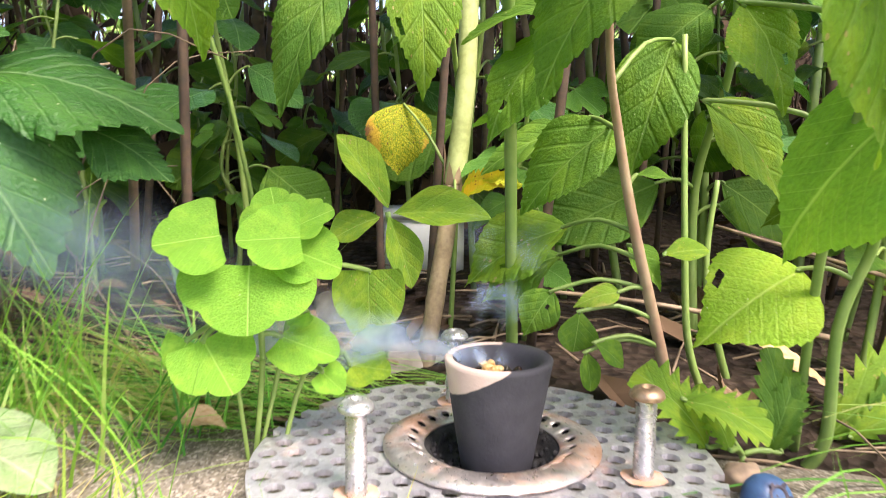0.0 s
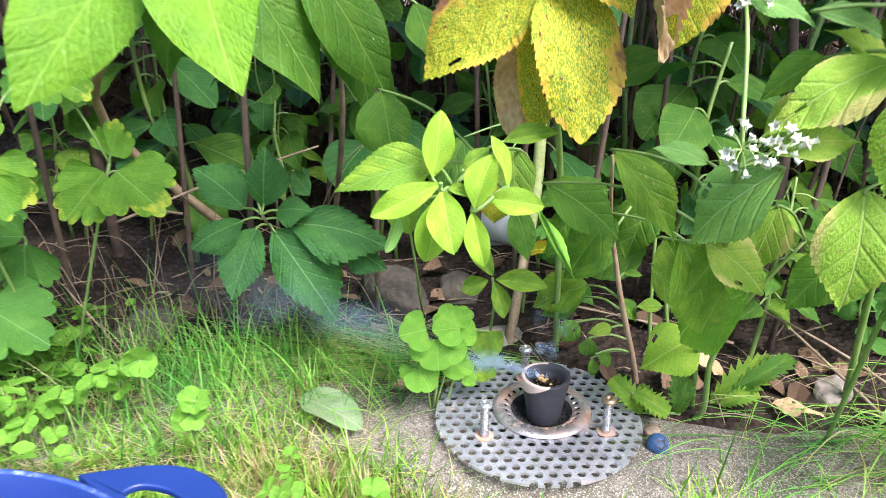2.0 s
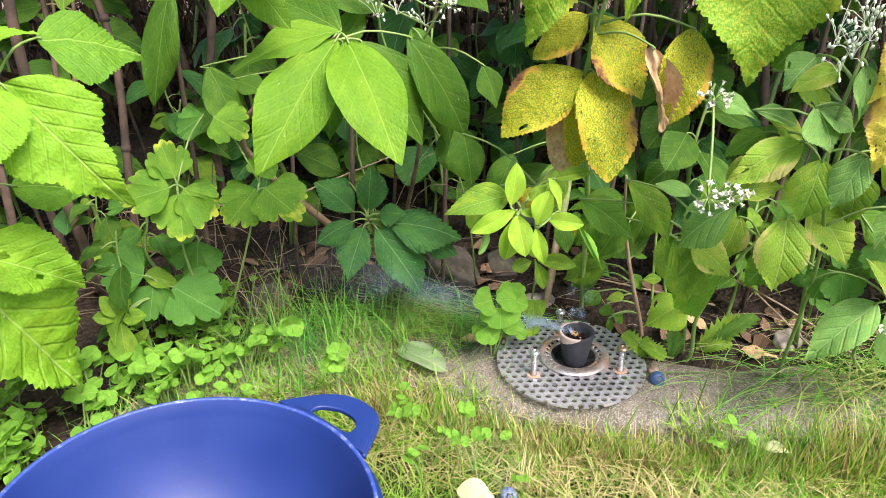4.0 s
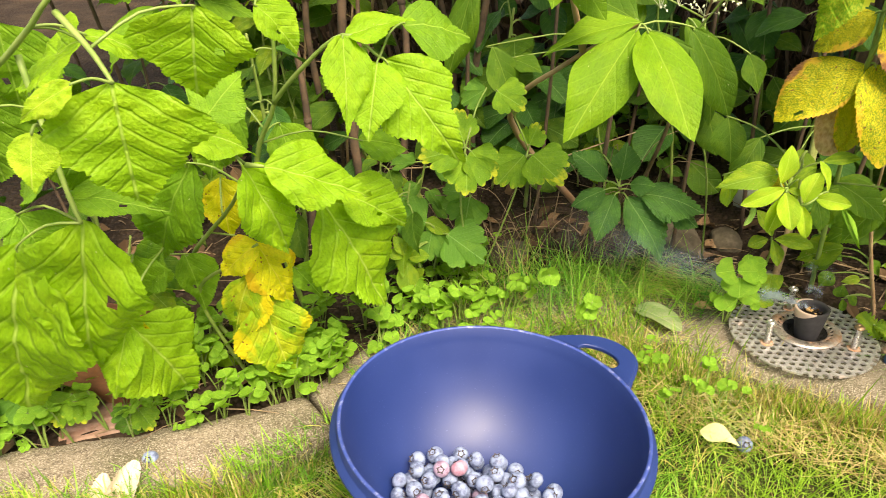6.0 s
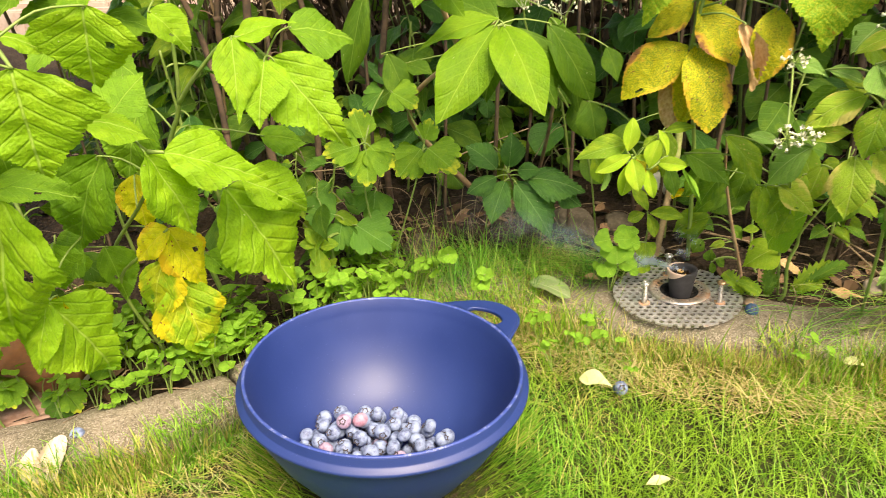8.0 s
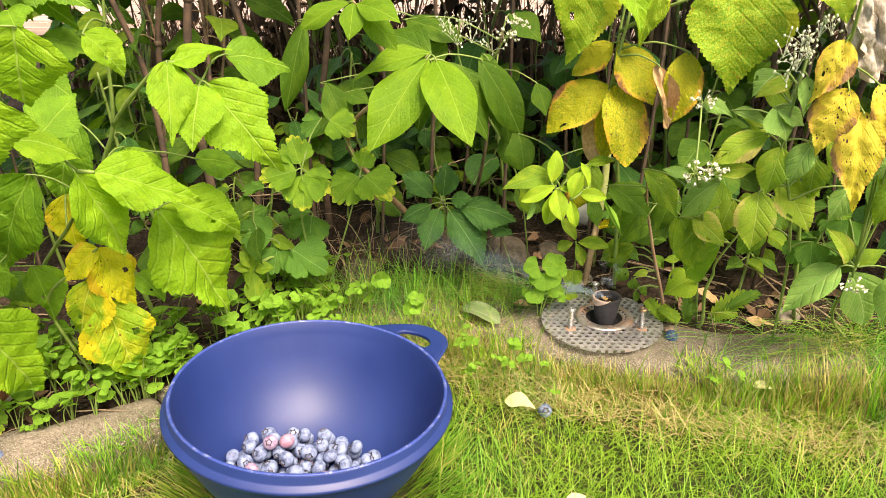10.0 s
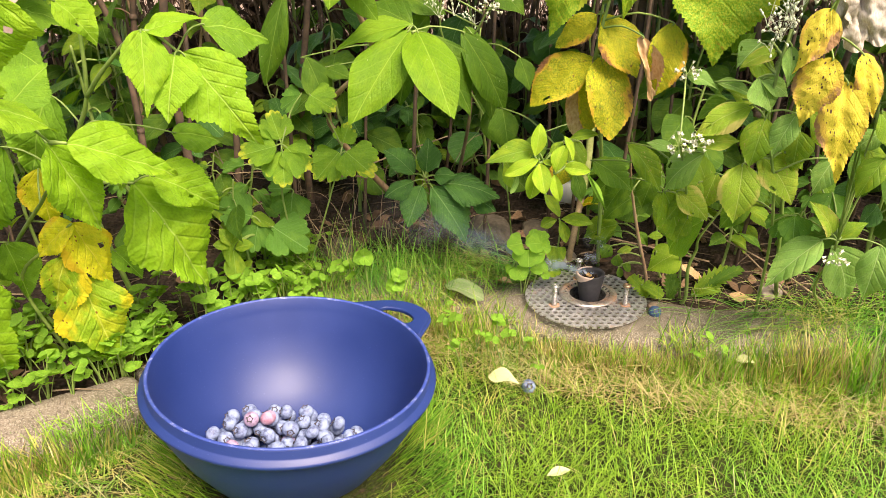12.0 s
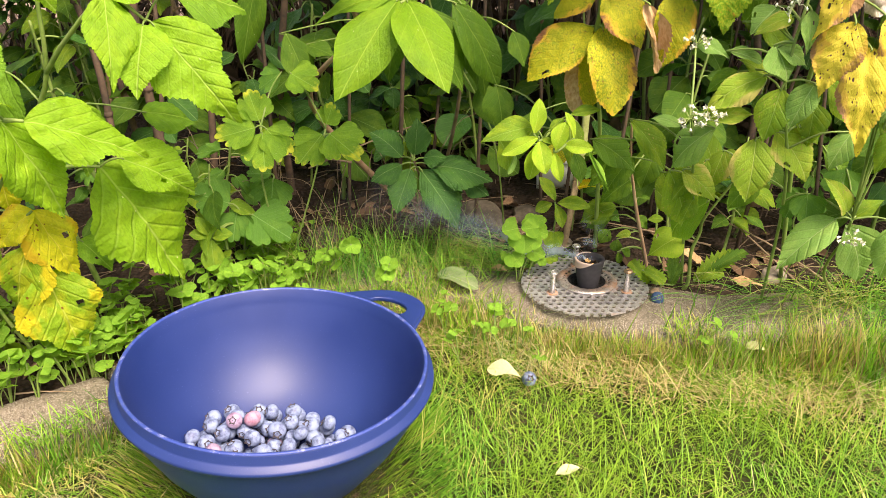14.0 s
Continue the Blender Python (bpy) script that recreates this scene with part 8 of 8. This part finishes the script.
def smoke_sheet(parent, line, wide, material):
    """A curling veil of smoke along a line, widening upwards."""
    pts = bend(line, 10)
    verts, faces, uvs = [], [], []
    rows = 7
    for i, p in enumerate(pts):
        t = i / (len(pts) - 1)
        w = wide[0] + (wide[1] - wide[0]) * t
        way = (pts[min(i + 1, len(pts) - 1)] - pts[max(i - 1, 0)]).normalized()
        side = way.cross(Vector((0.1, 1, 0.2))).normalized()
        for j in range(rows):
            s = j / (rows - 1)
            q = p + side * (s - 0.5) * w + Vector((0, 1, 0)) * 0.12 * w * math.sin(7 * t + 5 * s)
            verts.append(q - parent.location)
            uvs.append((t, s))
    for i in range(len(pts) - 1):
        for j in range(rows - 1):
            faces.append((i * rows + j, (i + 1) * rows + j, (i + 1) * rows + j + 1, i * rows + j + 1))
    ob = sheet("smoke_veil", verts, faces, material, parent)
    layer = ob.data.uv_layers.new(name="along")
    for loop in ob.data.loops:
        layer.data[loop.index].uv = uvs[loop.vertex_index]
    return ob


smoke = thing("smoke", (0.002, 0.004, 0.034), "thin bluish-white smoke rising from the incense cup", "smoke")
WISP, DRIFT, HAZE = smoke_material("smoke_wisp", 0.5, 60), smoke_material("smoke_drift", 0.52), smoke_material("smoke_haze", 0.20, 16)
smoke_sheet(smoke, ((0.0, 0.004, 0.028), (-0.004, 0.01, 0.042), (0.004, 0.014, 0.056), (0.0, 0.02, 0.070), (0.006, 0.026, 0.088)), (0.006, 0.022), WISP)
smoke_sheet(smoke, ((0.004, 0.004, 0.028), (0.010, 0.008, 0.040), (0.006, 0.012, 0.052), (0.016, 0.018, 0.064), (0.014, 0.026, 0.078)), (0.005, 0.030), WISP)
smoke_sheet(smoke, ((-0.002, 0.004, 0.03), (-0.02, 0.004, 0.042), (-0.05, 0.005, 0.04), (-0.09, 0.01, 0.05), (-0.14, 0.01, 0.068), (-0.20, 0.0, 0.085), (-0.28, 0.0, 0.09)), (0.008, 0.085), DRIFT)
smoke_sheet(smoke, ((-0.004, 0.004, 0.03), (-0.03, 0.014, 0.035), (-0.07, 0.02, 0.03), (-0.12, 0.03, 0.05), (-0.17, 0.04, 0.06), (-0.24, 0.05, 0.10)), (0.008, 0.07), DRIFT)
smoke_sheet(smoke, ((-0.03, 0.02, 0.025), (-0.09, 0.025, 0.045), (-0.16, 0.02, 0.065), (-0.24, 0.02, 0.085), (-0.34, 0.03, 0.10)), (0.03, 0.15), HAZE)
